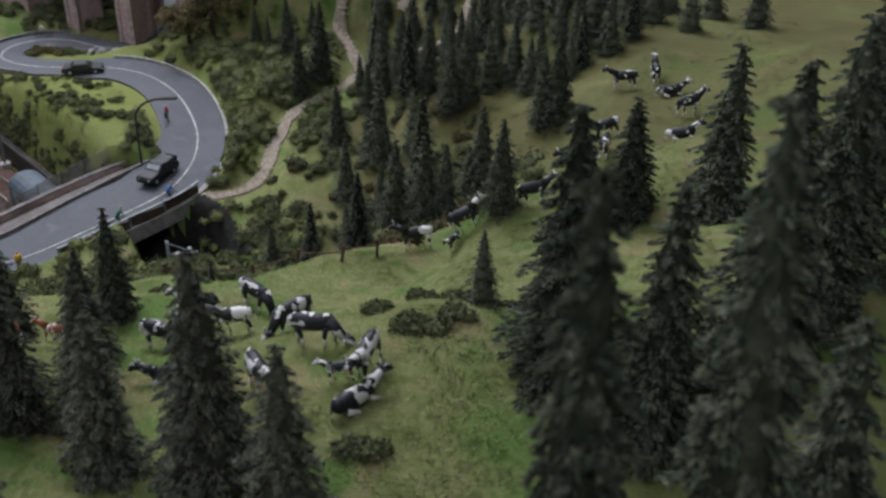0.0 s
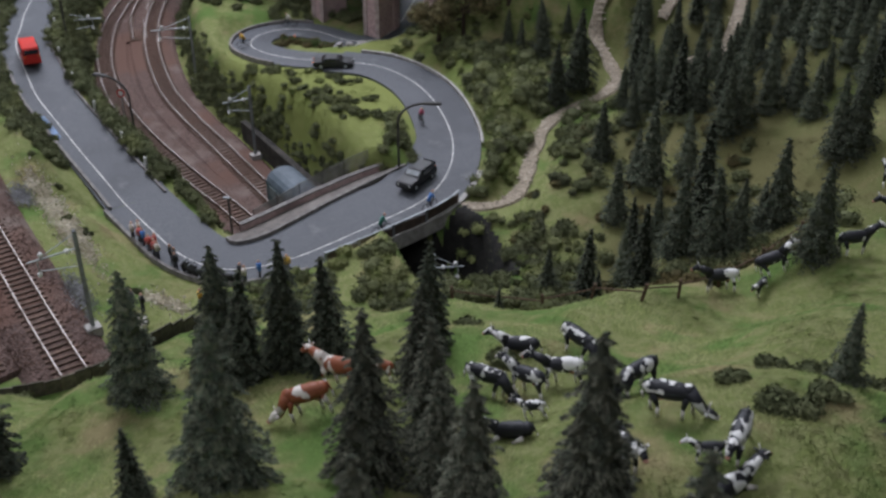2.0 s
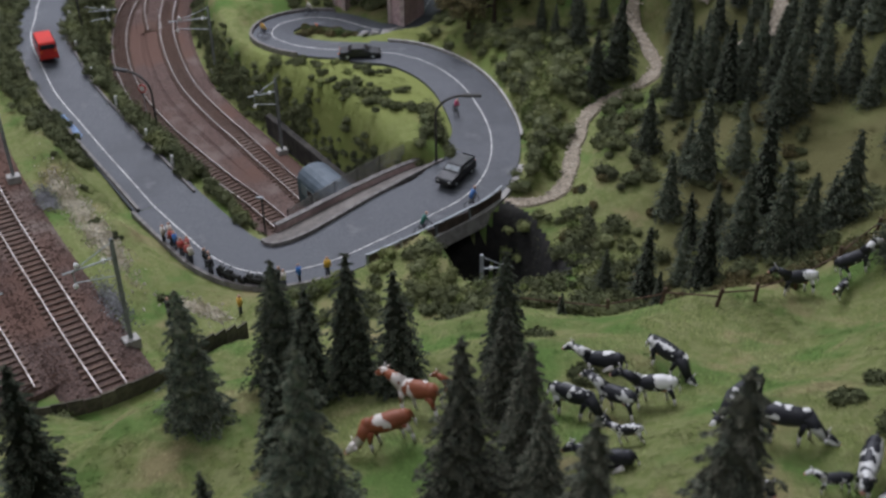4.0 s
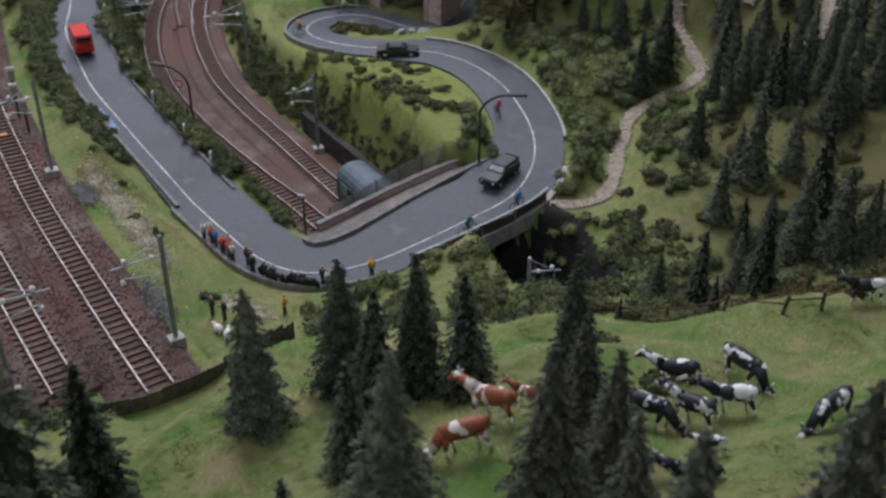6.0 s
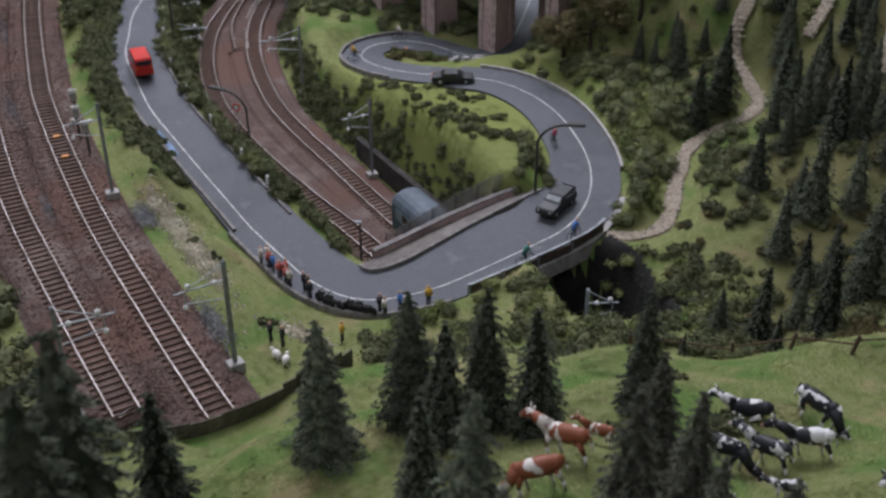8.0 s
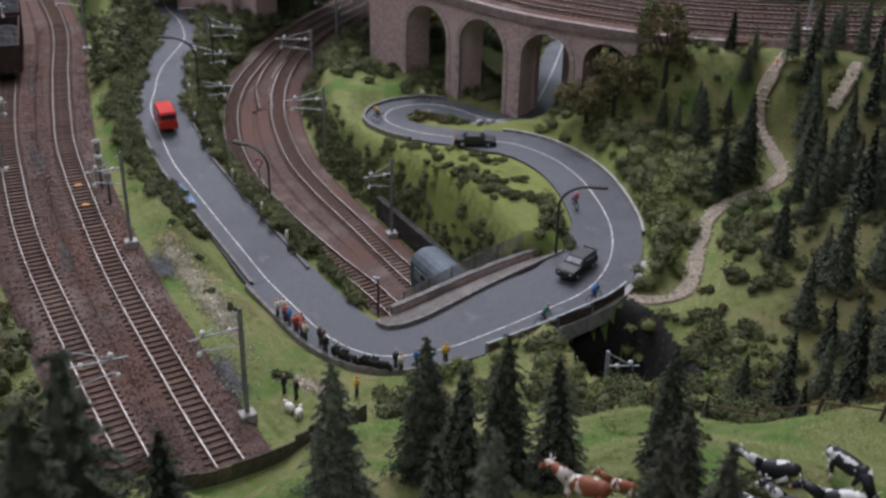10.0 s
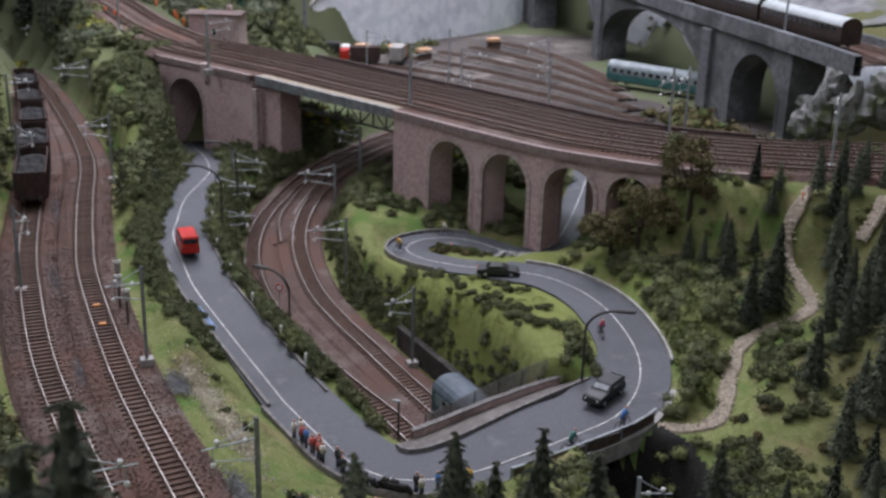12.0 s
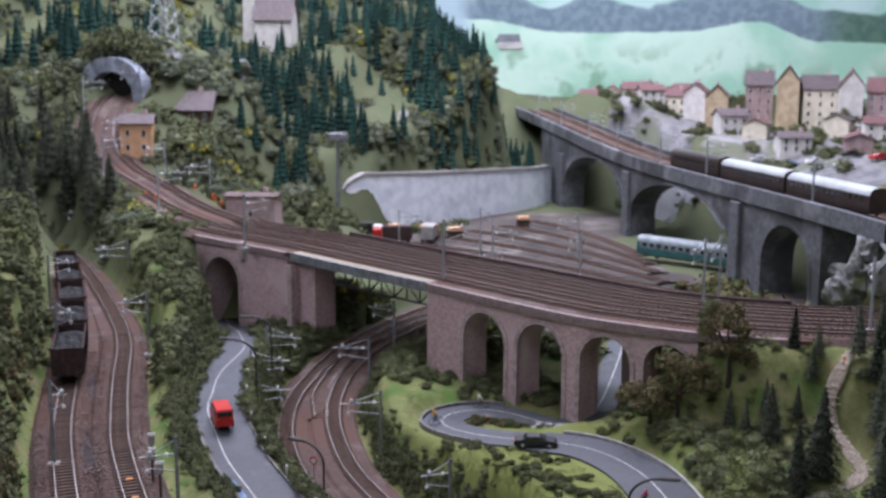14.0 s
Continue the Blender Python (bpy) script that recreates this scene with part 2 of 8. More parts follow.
def mesh_of(name, bm, mats, smooth_faces=False):
    me = bpy.data.meshes.new(name)
    bmesh.ops.scale(bm, vec=(K, K, K), verts=bm.verts)
    bm.to_mesh(me)
    bm.free()
    for m in (mats if isinstance(mats, (list, tuple)) else [mats]):
        me.materials.append(m)
    if smooth_faces:
        me.polygons.foreach_set("use_smooth", [True] * len(me.polygons))
    return me


def part(name, bm, mats=None, parent=None, label="", smooth_faces=False, at=None):
    """One bmesh as one mesh object, under a thing or part if given; at: a matrix in centimetres."""
    ob = new(name, mesh_of(name, bm, mats, smooth_faces) if isinstance(bm, bmesh.types.BMesh) else bm)
    ob.parent = parent
    if at is not None:
        at = at.copy()
        at.translation *= K
        ob.matrix_basis = at
    if label:
        ob["label"] = label
    return ob


def thing(name, x, y, z, label, category, group="", turn=0.0, kind=""):
    ob = new(name)
    ob.empty_display_size = 0.01
    ob.matrix_basis = pose(x * K, y * K, z * K, 0, 0, turn)
    return tagged(ob, label, category, group, kind)


def raw(name, verts, faces, mats, smooth_faces=False, slots=None):
    me = bpy.data.meshes.new(name)
    v = (np.asarray(verts, float) * K).astype(np.float32)
    totals = np.full(len(faces), faces.shape[1]) if isinstance(faces, np.ndarray) else np.array([len(f) for f in faces])
    flat = faces.ravel() if isinstance(faces, np.ndarray) else np.array([i for f in faces for i in f])
    me.vertices.add(len(v))
    me.vertices.foreach_set("co", v.ravel())
    me.loops.add(len(flat))
    me.loops.foreach_set("vertex_index", flat.astype(np.int32))
    me.polygons.add(len(totals))
    me.polygons.foreach_set("loop_start", (np.cumsum(totals) - totals).astype(np.int32))
    for m in (mats if isinstance(mats, (list, tuple)) else [mats]):
        me.materials.append(m)
    if slots is not None:
        me.polygons.foreach_set("material_index", slots)
    me.polygons.foreach_set("use_smooth", [bool(smooth_faces)] * len(totals))
    me.update(calc_edges=True)
    return me


def box(bm, x0, x1, y0, y1, z0, z1, m=None, bevel=0.0, slot=0):
    got = bmesh.ops.create_cube(bm, size=1, matrix=Matrix.Translation(((x0 + x1) / 2, (y0 + y1) / 2, (z0 + z1) / 2)) @ Matrix.Diagonal((x1 - x0, y1 - y0, z1 - z0, 1)))
    vs = got["verts"]
    if m is not None:
        bmesh.ops.transform(bm, matrix=m, verts=vs)
    faces = {f for v in vs for f in v.link_faces}
    for f in faces:
        f.material_index = slot
    if bevel:
        edges = {e for v in vs for e in v.link_edges}
        bmesh.ops.bevel(bm, geom=list(edges), offset=bevel, segments=1, affect="EDGES")
    return vs


def rod(bm, a, b, r0, r1=None, sides=6, slot=0):
    a, b = Vector(a), Vector(b)
    d = b - a
    m = Matrix.Translation((a + b) / 2) @ d.to_track_quat("Z", "Y").to_matrix().to_4x4()
    got = bmesh.ops.create_cone(bm, cap_ends=True, segments=sides, radius1=r0, radius2=r0 if r1 is None else r1, depth=d.length, matrix=m)
    for f in {f for v in got["verts"] for f in v.link_faces}:
        f.material_index = slot
    return got["verts"]


def ball(bm, c, r, scale=(1, 1, 1), sub=1, slot=0):
    got = bmesh.ops.create_icosphere(bm, subdivisions=sub, radius=r, matrix=Matrix.Translation(c) @ Matrix.Diagonal((*scale, 1)))
    for f in {f for v in got["verts"] for f in v.link_faces}:
        f.material_index = slot
    return got["verts"]


def ribbon(line, offsets, zs, name, mats, slots=None, closed=False):
    """A strip along a line: a row of points at each sample, offset sideways and in height; as a mesh."""
    line = np.asarray(line, float)
    tan = np.gradient(line[:, :2], axis=0)
    tan /= np.linalg.norm(tan, axis=1)[:, None]
    nor = np.stack([-tan[:, 1], tan[:, 0]], 1)
    k = len(offsets)
    v = np.zeros((len(line), k, 3))
    for j in range(k):
        o = np.asarray(offsets[j])
        v[:, j, :2] = line[:, :2] + nor * (o[:, None] if o.ndim else o)
        v[:, j, 2] = line[:, 2] + zs[j]
    n = k if closed else k - 1
    faces = [(i * k + j, i * k + (j + 1) % k, (i + 1) * k + (j + 1) % k, (i + 1) * k + j) for i in range(len(line) - 1) for j in range(n)]
    faces = [f[::-1] for f in faces]
    return raw(name, v.reshape(-1, 3), faces, mats, slots=[s for _ in range(len(line) - 1) for s in slots] if slots else None)


def solid_strip(line, left, right, top, bottom, name, mat):
    """A closed bar along a line, from offset left to right and from bottom to top."""
    return ribbon(line, [left, left, right, right], [bottom, top, top, bottom], name, mat, closed=True)


def between(line, a, b):
    """The stretch of a line from fraction a to b of its samples."""
    n = len(line)
    return line[int(a * (n - 1)):int(b * (n - 1)) + 1]


def offset_line(line, o, dz=0.0):
    tan = np.gradient(line[:, :2], axis=0)
    tan /= np.linalg.norm(tan, axis=1)[:, None]
    out = line.copy()
    out[:, 0] -= tan[:, 1] * o
    out[:, 1] += tan[:, 0] * o
    out[:, 2] += dz
    return out


def ground_at(x, y):
    return float(height([x], [y])[0])


# ---- plan of the layout, in centimetres ----
def curve(points, step=1.0):
    """A smooth line through plan points (x, y, z), sampled about every step."""
    p = np.array(points, float)
    p = np.vstack([2 * p[0] - p[1], p, 2 * p[-1] - p[-2]])
    out = []
    for i in range(1, len(p) - 2):
        n = max(2, int(np.linalg.norm(p[i + 1] - p[i]) / step))
        for k in range(n):
            u = k / n
            out.append(0.5 * (2 * p[i] + (p[i + 1] - p[i - 1]) * u + (2 * p[i - 1] - 5 * p[i] + 4 * p[i + 1] - p[i + 2]) * u * u
                              + (3 * p[i] - p[i - 1] - 3 * p[i + 1] + p[i + 2]) * u ** 3))
    out.append(p[-2])
    return np.array(out)


MAIN_RIGHT = curve([(-28.6, 48.9, 4.8), (-30.2, 50.4, 4.8), (-36.6, 56.5, 5.0), (-49.6, 69.4, 5.6), (-63.6, 85.3, 6.4), (-70.8, 95.1, 6.7), (-77.8, 105.4, 7.0),
                    (-89, 122, 7.3), (-106, 141.5, 7.6), (-123, 159.5, 7.9), (-140.5, 177, 8.0)])
MAIN_LEFT = curve([(-34.4, 47.4, 4.8), (-35.1, 48.1, 4.8), (-42.1, 54.7, 5.0), (-56.2, 68.5, 5.6), (-66.2, 80, 6.3), (-74.8, 91, 6.6), (-86.7, 108.2, 7.0), (-97, 122.2, 7.3),
                   (-110.6, 139.4, 7.5), (-129.5, 162.2, 7.8), (-141, 176, 8)])
YARD = curve([(-30, 176, 4.1), (-58, 212, 4.1), (-74, 240, 4.1), (-66, 268, 4.1), (-58, 300, 4.1)], 3)
LOWER_RIGHT = curve([(-21, 80.5, -3.0), (-28.6, 88, -3.0), (-34.2, 93.6, -3.0), (-40, 99.3, -2.8), (-45.3, 104.4, -2.6), (-51.2, 111, -2.3), (-57.6, 121, -1.9), (-60.9, 128.2, -0.8),
                     (-62, 134.6, 0.9), (-61.4, 142.6, 2.6), (-58.9, 153, 4), (-54.2, 167.8, 4.5), (-44, 184, 4.6)])
LOWER_LEFT = curve([(-25.5, 79, -3.0), (-32.5, 85.5, -3.0), (-39.2, 91, -3.0), (-48.2, 98.7, -2.6), (-55.5, 106.5, -2.3), (-61.3, 115, -2.0), (-65.2, 123, -1.5), (-67.1, 130, -0.6),
                    (-66.7, 136.5, 1.2), (-65.7, 144, 2.8), (-63.2, 154.5, 4), (-59, 169.5, 4.5), (-50, 188, 4.6)])
ROAD_LEFT = curve([(-98, 166, 2.5), (-93, 156, 2.8), (-88, 148.6, 3.2), (-82.2, 141, 4.0), (-74.9, 128.2, 5.4), (-69.3, 114.6, 6.4), (-64.6, 105.5, 6.9), (-61.8, 99.9, 6.9), (-57.8, 95, 6.2), (-53.8, 90.5, 5.4), (-49.5, 86.8, 4.5),
                   (-45.2, 83, 3.8), (-41.3, 79.8, 3), (-37.6, 76.6, 2.4)])
ROAD_BEND = curve([(-37.6, 76.6, 2.4), (-33.5, 73.3, 2.1), (-29.5, 70.2, 2.0), (-25.5, 69, 2.0), (-21.6, 71, 2.1), (-18.6, 74, 2.3), (-15, 78.2, 2.6), (-12.2, 82, 2.9), (-11.1, 86.5, 3.3),
                   (-11.5, 91.5, 3.7), (-13.2, 96.5, 4.0), (-16.2, 102.2, 4.2), (-19.8, 106.4, 4.2), (-24, 109.1, 4.1), (-29, 109.9, 3.9)])
ROAD_LOOP = curve([(-29, 109.9, 3.9), (-34, 110.6, 3.5), (-38.2, 112.4, 3.1), (-41.4, 115.6, 2.7), (-41.6, 119.6, 2.5), (-39, 122.4, 2.4), (-35.5, 122.4, 2.4), (-31.5, 120.3, 2.5)])
ROAD_ARCH = curve([(-31.5, 120.3, 2.5), (-28.8, 119.9, 2.5), (-26.7, 121.8, 2.5), (-25.9, 125.5, 2.4), (-25.9, 131, 2.3), (-26.4, 140, 2.2), (-27.3, 152, 2.2), (-28.5, 165, 2.5)])
FOOTPATH = curve([(-8.2, 81.2, 2.9), (-6.2, 81.6, 2.9), (-4.4, 82.6, 3.0), (-3.3, 85.6, 3.2), (-3.2, 90.8, 3.7), (-2.7, 96.6, 4.3), (-1.0, 99.8, 4.8), (2.1, 102.6, 5.5), (3.5, 106.2, 6.0), (2.3, 109.4, 6.5),
                  (0.6, 112.0, 8.0), (0.5, 113.6, 10.6), (1.3, 115.0, 12.7), (2.2, 116.6, 14.2)], 0.6)
UPPER = curve([(26, 131, 14.8), (10, 126.8, 15), (-4, 125.6, 15), (-18, 126.5, 15), (-32, 133.5, 15), (-51.5, 146.5, 15), (-72, 154.8, 15.7), (-91, 160.5, 16.5), (-108, 171, 17.6), (-122, 181, 19.8),
               (-134, 186.5, 23.2), (-141, 191.5, 27), (-145, 197.5, 31.5), (-147, 204, 35.5), (-148, 214, 37.5), (-149, 240, 38)])
BIG_VIADUCT = curve([(8, 163, 20.8), (-1, 181, 21), (-36.6, 246.5, 21.6), (-55, 280, 23.2), (-76.5, 320, 26.3), (-98, 358, 29.5)], 3)
RAVINE = curve([(-16, 83, -6), (-12, 78.5, -6), (-9, 75.2, -6), (-7, 72, -5.4), (-6.2, 70.4, -5)])

# spot heights of the modelled land: x, y, z
MEADOW = [(-32, 36, 9), (-26, 46, 7), (-21, 53, 6), (-17, 37.5, 14.9), (-20, 26, 15), (-10, 41, 14.8), (-3, 45, 14.6), (-5, 35, 18), (-5, 24, 20.5), (4, 44, 16), (7, 52, 12.3), (-3, 54, 11),
          (-12, 52, 9.5), (10, 35, 19.2), (16, 36, 20.5), (14, 58, 11.5), (21.5, 60.5, 14.8), (26, 68, 15.2), (29, 80, 14.8), (34, 76, 15.4), (39, 93, 15.5), (20, 48, 17), (32, 40, 23), (33, 62, 19), (9, 56, 11.8), (47, 80, 19)]
HOLLOW = [(-18, 61.5, 3), (-10, 62, 4), (-2, 60, 7), (4, 65, 3.6), (12, 67, 8), (-4, 75, 2), (5, 71, 2), (5, 77, 3.5), (4, 86, 5), (-3, 93, 4.6), (12, 80, 6), (15, 95, 9), (6, 102, 6.7), (-6, 104, 6),
          (-10, 113, 6.5), (-1, 118, 8), (12, 115, 12), (-7, 121, 10.5), (25, 100, 15), (27, 122, 16.5), (21, 76, 9)]
ISLE = [(-28, 64, 2.0), (-25, 63, 2.2), (-31, 65.5, 2.3), (-22.5, 63.5, 2.6), (-34, 67.5, 2.8), (-29.5, 60, 3.0), (-27, 57.5, 3.6), (-30, 104, 4.0), (-25, 104.5, 4.1), (-27, 97, 5.5), (-33, 102, 4.5), (-22, 94, 5.0), (-38, 107, 3.3), (-48, 118, 3.6), (-52, 126, 4.5), (-42, 130, 3), (-30, 128, 2.5), (-36, 118, 2.9), (-41, 66, 4.2), (-36, 62, 4.6), (-52, 80, 6.2),
        (-63, 97, 8.5), (-72, 112, 11), (-84, 130, 13.5), (-47, 91, 2.4), (-56, 103, 3.4), (-62, 112, 4), (-66, 130, 2.5), (-76, 140, 4)]
FAR = [(-88, 185, 6), (-86, 200, 4.5), (-94, 206, 10), (-97, 146, 14.5), (-60, 195, 4), (-100, 230, 5), (-40, 215, 4.5), (-15, 180, 4.5), (-60, 270, 5), (-20, 240, 5), (-70, 70, 11), (-82, 85, 14), (-100, 108, 19), (-125, 135, 22), (-150, 165, 22),
       (-128, 170, 14), (-146, 184, 21), (-152, 180, 23), (-140, 186, 23), (-156, 192, 29), (-150, 194, 29), (-172, 200, 40), (-128, 203, 30), (-108, 205, 16), (-114, 232, 25), (-100, 265, 28), (-150, 228, 50), (-170, 224, 50), (-132, 224, 43), (-143, 273, 48), (-140, 262, 46), (-146, 292, 58), (-185, 290, 78), (-165, 300, 72), (-140, 318, 70), (-200, 240, 74), (-215, 200, 66), (-185, 252, 66), (-124, 326, 62), (-100, 320, 42), (20, 160, 15.5), (14, 176, 20.5), (60, 140, 24), (30, 230, 20.5), (15, 280, 22.5), (-18, 328, 24.5), (-50, 385, 27), (0, 370, 25.5), (45, 330, 24.5),
       (-95, 410, 27), (-159, 209, 43), (-140, 208, 43), (-150, 214, 49), (-125, 292, 55), (-110, 300, 52), (-99, 306, 46), (-92, 322, 40), (-106, 262, 27.5), (-108, 274, 31), (-114, 271, 33), (-92, 340, 36), (-110, 345, 42), (-100, 375, 32), (-20, 285, 18), (8, 220, 18)]
SPOTS = np.array(MEADOW + HOLLOW + ISLE + FAR, float)


def smooth(a, b, x):
    u = np.clip((x - a) / (b - a), 0, 1)
    return u * u * (3 - 2 * u)


def wave(x, y):
    """Uneven ground: a few crossing waves, no more than about +-1."""
    return (np.sin(x * 0.31 + 1.3 * np.sin(y * 0.17)) * np.sin(y * 0.27 + 1.1 * np.sin(x * 0.13 + 2)) * 0.6
            + np.sin(x * 0.83 + y * 0.4 + 2 * np.sin(y * 0.5)) * np.sin(y * 0.77 - x * 0.3) * 0.28 + np.sin(x * 2.3 + np.sin(y * 1.7)) * np.sin(y * 2.1 + np.sin(x * 1.9)) * 0.12)


def near(line, x, y):
    """Distance from plan points to a line, and the line's height there."""
    d = np.full(x.shape, 1e9)
    h = np.zeros(x.shape)
    lo, hi = line[:, :2].min(0) - 40, line[:, :2].max(0) + 40
    inside = np.nonzero((x > lo[0]) & (x < hi[0]) & (y > lo[1]) & (y < hi[1]))[0]
    for i in range(0, len(inside), 4000):
        k = inside[i:i + 4000]
        q = (x[k, None] - line[None, :, 0]) ** 2 + (y[k, None] - line[None, :, 1]) ** 2
        j = q.argmin(1)
        d[k], h[k] = np.sqrt(q[np.arange(len(k)), j]), line[j, 2]
    return d, h


#          line, half width, width of the slope, depth below the line
CORRIDORS = [(BIG_VIADUCT[:66] - np.array([0, 0, 17.0]), 13, 9, 0), (YARD, 25, 5, 0), (MAIN_RIGHT, 3.0, 3, 0.5), (MAIN_LEFT, 3.0, 4, 0.5), (LOWER_RIGHT, 3.4, 3.0, 0.5), (LOWER_LEFT, 3.2, 3.5, 0.5), (ROAD_LEFT, 3.2, 3, 0.25), (RAVINE, 2.5, 2.2, 0),
             (ROAD_BEND[(ROAD_BEND[:, 0] < -18.5) | (ROAD_BEND[:, 1] > 81.5)], 3.2, 2.2, 0.25), (ROAD_LOOP, 3.0, 2.5, 0.25), (ROAD_ARCH, 2.6, 3, 0.25), 
             (UPPER[(UPPER[:, 0] > -6)], 9, 6, 0.5), (UPPER[(UPPER[:, 0] < -97) & (UPPER[:, 1] < 203)], 6.5, 6, 0.5), (FOOTPATH, 1.0, 2.2, 0.1)]


def height(x, y):
    """Height of the ground in centimetres at plan points (arrays)."""
    x, y = np.atleast_1d(np.asarray(x, float)), np.atleast_1d(np.asarray(y, float))
    z = np.zeros(x.shape)
    for i in range(0, len(x), 8000):
        q = (x[i:i + 8000, None] - SPOTS[None, :, 0]) ** 2 + (y[i:i + 8000, None] - SPOTS[None, :, 1]) ** 2
        w = 1 / (q + 14) ** 1.8
        z[i:i + 8000] = (w * SPOTS[None, :, 2]).sum(1) / w.sum(1)
    z += wave(x, y) * 0.45
    for line, half, slope, below in CORRIDORS:
        d, h = near(line, x, y)
        u = 1 - smooth(half, half + slope, d)
        z = z * (1 - u) + (h - below) * u
    return z


# ---- large structure ----
def axis(lo, a, b, hi, fine):
    mid = np.arange(a, b + 1e-6, fine)
    out, step, v = [], fine, a
    while v > lo:
        step *= 1.18
        v -= step
        out.append(v)
    right, step, v = [], fine, mid[-1]
    while v < hi:
        step *= 1.12
        v += step
        right.append(v)
    return np.array(out[::-1] + list(mid) + right)


gx, gy = axis(-420, -112, 48, 260, 0.75), axis(-40, 22, 158, 470, 0.75)
mx, my = np.meshgrid(gx, gy)
mz = height(mx.ravel(), my.ravel())
cols = len(gx)
ground_faces = [(j * cols + i, j * cols + i + 1, (j + 1) * cols + i + 1, (j + 1) * cols + i) for j in range(len(gy) - 1) for i in range(cols - 1)]
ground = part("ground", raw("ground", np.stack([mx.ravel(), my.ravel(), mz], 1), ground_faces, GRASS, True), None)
tagged(ground, "hilly model land covered in green static grass", "ground", kind="structure")

HALL = material("hall_paint_mat", (0.5, 0.5, 0.49), (0.45, 0.45, 0.44), 3, 0.9)
for nm, b6 in (("hall_ceiling", (-430, 270, -150, 490, 262, 270)), ("hall_wall_south", (-430, 270, -160, -150, -60, 270)), ("hall_wall_west", (-440, -430, -160, 490, -60, 270)),
               ("hall_wall_east", (270, 280, -160, 490, -60, 270)), ("hall_floor", (-430, 270, -150, 490, -70, -60))):
    bm = bmesh.new()
    box(bm, *b6)
    tagged(part(nm, bm, HALL), "plain light exhibition hall surface", "wall", kind="structure")


def backdrop_material():
    """Painted scenery: a rolling bright meadow, dark woods above it, paler hills and haze beyond."""
    m = bpy.data.materials.new("painted_backdrop_mat")
    m.use_nodes = True
    nt = m.node_tree
    n, link = nt.nodes, nt.links.new
    tc, sep = n.new("ShaderNodeTexCoord"), n.new("ShaderNodeSeparateXYZ")
    link(tc.outputs["Object"], sep.inputs[0])

    def tex(scale, detail):
        t = n.new("ShaderNodeTexNoise")
        t.inputs["Scale"].default_value, t.inputs["Detail"].default_value = scale, detail
        link(tc.outputs["Object"], t.inputs["Vector"])
        return t.outputs["Fac"]

    def math_node(op, a, b):
        k = n.new("ShaderNodeMath")
        k.operation = op
        for sock, v in zip(k.inputs, (a, b)):
            if isinstance(v, float):
                sock.default_value = v
            else:
                link(v, sock)
        return k.outputs[0]

    def step(v, lo, hi):
        r = n.new("ShaderNodeMapRange")
        r.interpolation_type = "SMOOTHSTEP"
        link(v, r.inputs["Value"])
        r.inputs["From Min"].default_value, r.inputs["From Max"].default_value = lo, hi
        return r.outputs["Result"]

    def mix(fac, a, b):
        x = n.new("ShaderNodeMix")
        x.data_type = "RGBA"
        link(fac, x.inputs["Factor"])
        for sock, v in ((x.inputs["A"], a), (x.inputs["B"], b)):
            if isinstance(v, tuple):
                sock.default_value = (*v, 1)
            else:
                link(v, sock)
        return x.outputs["Result"]

    # height of the meadow's upper edge along the painting
    along_x = n.new("ShaderNodeMapRange")
    link(sep.outputs["X"], along_x.inputs["Value"])
    along_x.inputs["From Min"].default_value, along_x.inputs["From Max"].default_value = -2.0, 0.6
    edge = n.new("ShaderNodeValToRGB")
    edge.color_ramp.interpolation = "EASE"
    link(along_x.outputs["Result"], edge.inputs["Fac"])
    e = edge.color_ramp.elements
    e[0].position, e[0].color = 0.0, (0.68, 0.68, 0.68, 1)
    e[1].position, e[1].color = 1.0, (0.52, 0.52, 0.52, 1)
    for x, z in ((-1.48, 0.65), (-1.07, 0.59), (-0.59, 0.59), (-0.28, 0.63), (-0.03, 0.55)):
        e.new((x + 2.0) / 2.6).color = (z, z, z, 1)
    over = math_node("SUBTRACT", sep.outputs["Z"], edge.outputs["Color"])
    ragged = math_node("ADD", over, math_node("MULTIPLY", tex(22.0, 6.0), 0.018))
    meadow = mix(step(tex(3.5, 4.0), 0.38, 0.62), (0.3, 0.54, 0.4), (0.5, 0.68, 0.56))
    meadow = mix(step(over, -0.2, 0.0), mix(step(tex(7.0, 5.0), 0.5, 0.62), meadow, (0.2, 0.36, 0.24)), meadow)
    wood = mix(step(sep.outputs["X"], -0.1, 0.1), mix(step(tex(30.0, 5.0), 0.4, 0.6), (0.12, 0.18, 0.22), (0.17, 0.24, 0.28)), mix(step(tex(30.0, 5.0), 0.4, 0.6), (0.05, 0.12, 0.09), (0.08, 0.16, 0.11)))
    hills = mix(step(tex(4.0, 4.0), 0.4, 0.6), (0.3, 0.5, 0.42), (0.42, 0.58, 0.55))
    col = mix(step(ragged, 0.004, 0.014), meadow, wood)
    col = mix(step(math_node("ADD", over, math_node("MULTIPLY", tex(3.0, 3.0), 0.2)), 0.215, 0.235), col, hills)
    col = mix(step(math_node("ADD", sep.outputs["X"], math_node("MULTIPLY", tex(4.0, 4.0), 0.2)), -1.36, -1.46), col, (0.36, 0.48, 0.53))
    b = n["Principled BSDF"]
    link(col, b.inputs["Base Color"])
    b.inputs["Roughness"].default_value = 0.5
    return m


bm = bmesh.new()
box(bm, -420, 265, 474, 478, 0, 175)
backdrop = tagged(part("backdrop", bm, backdrop_material()), "painted backdrop of green meadows and dark forest", "backdrop", kind="structure")
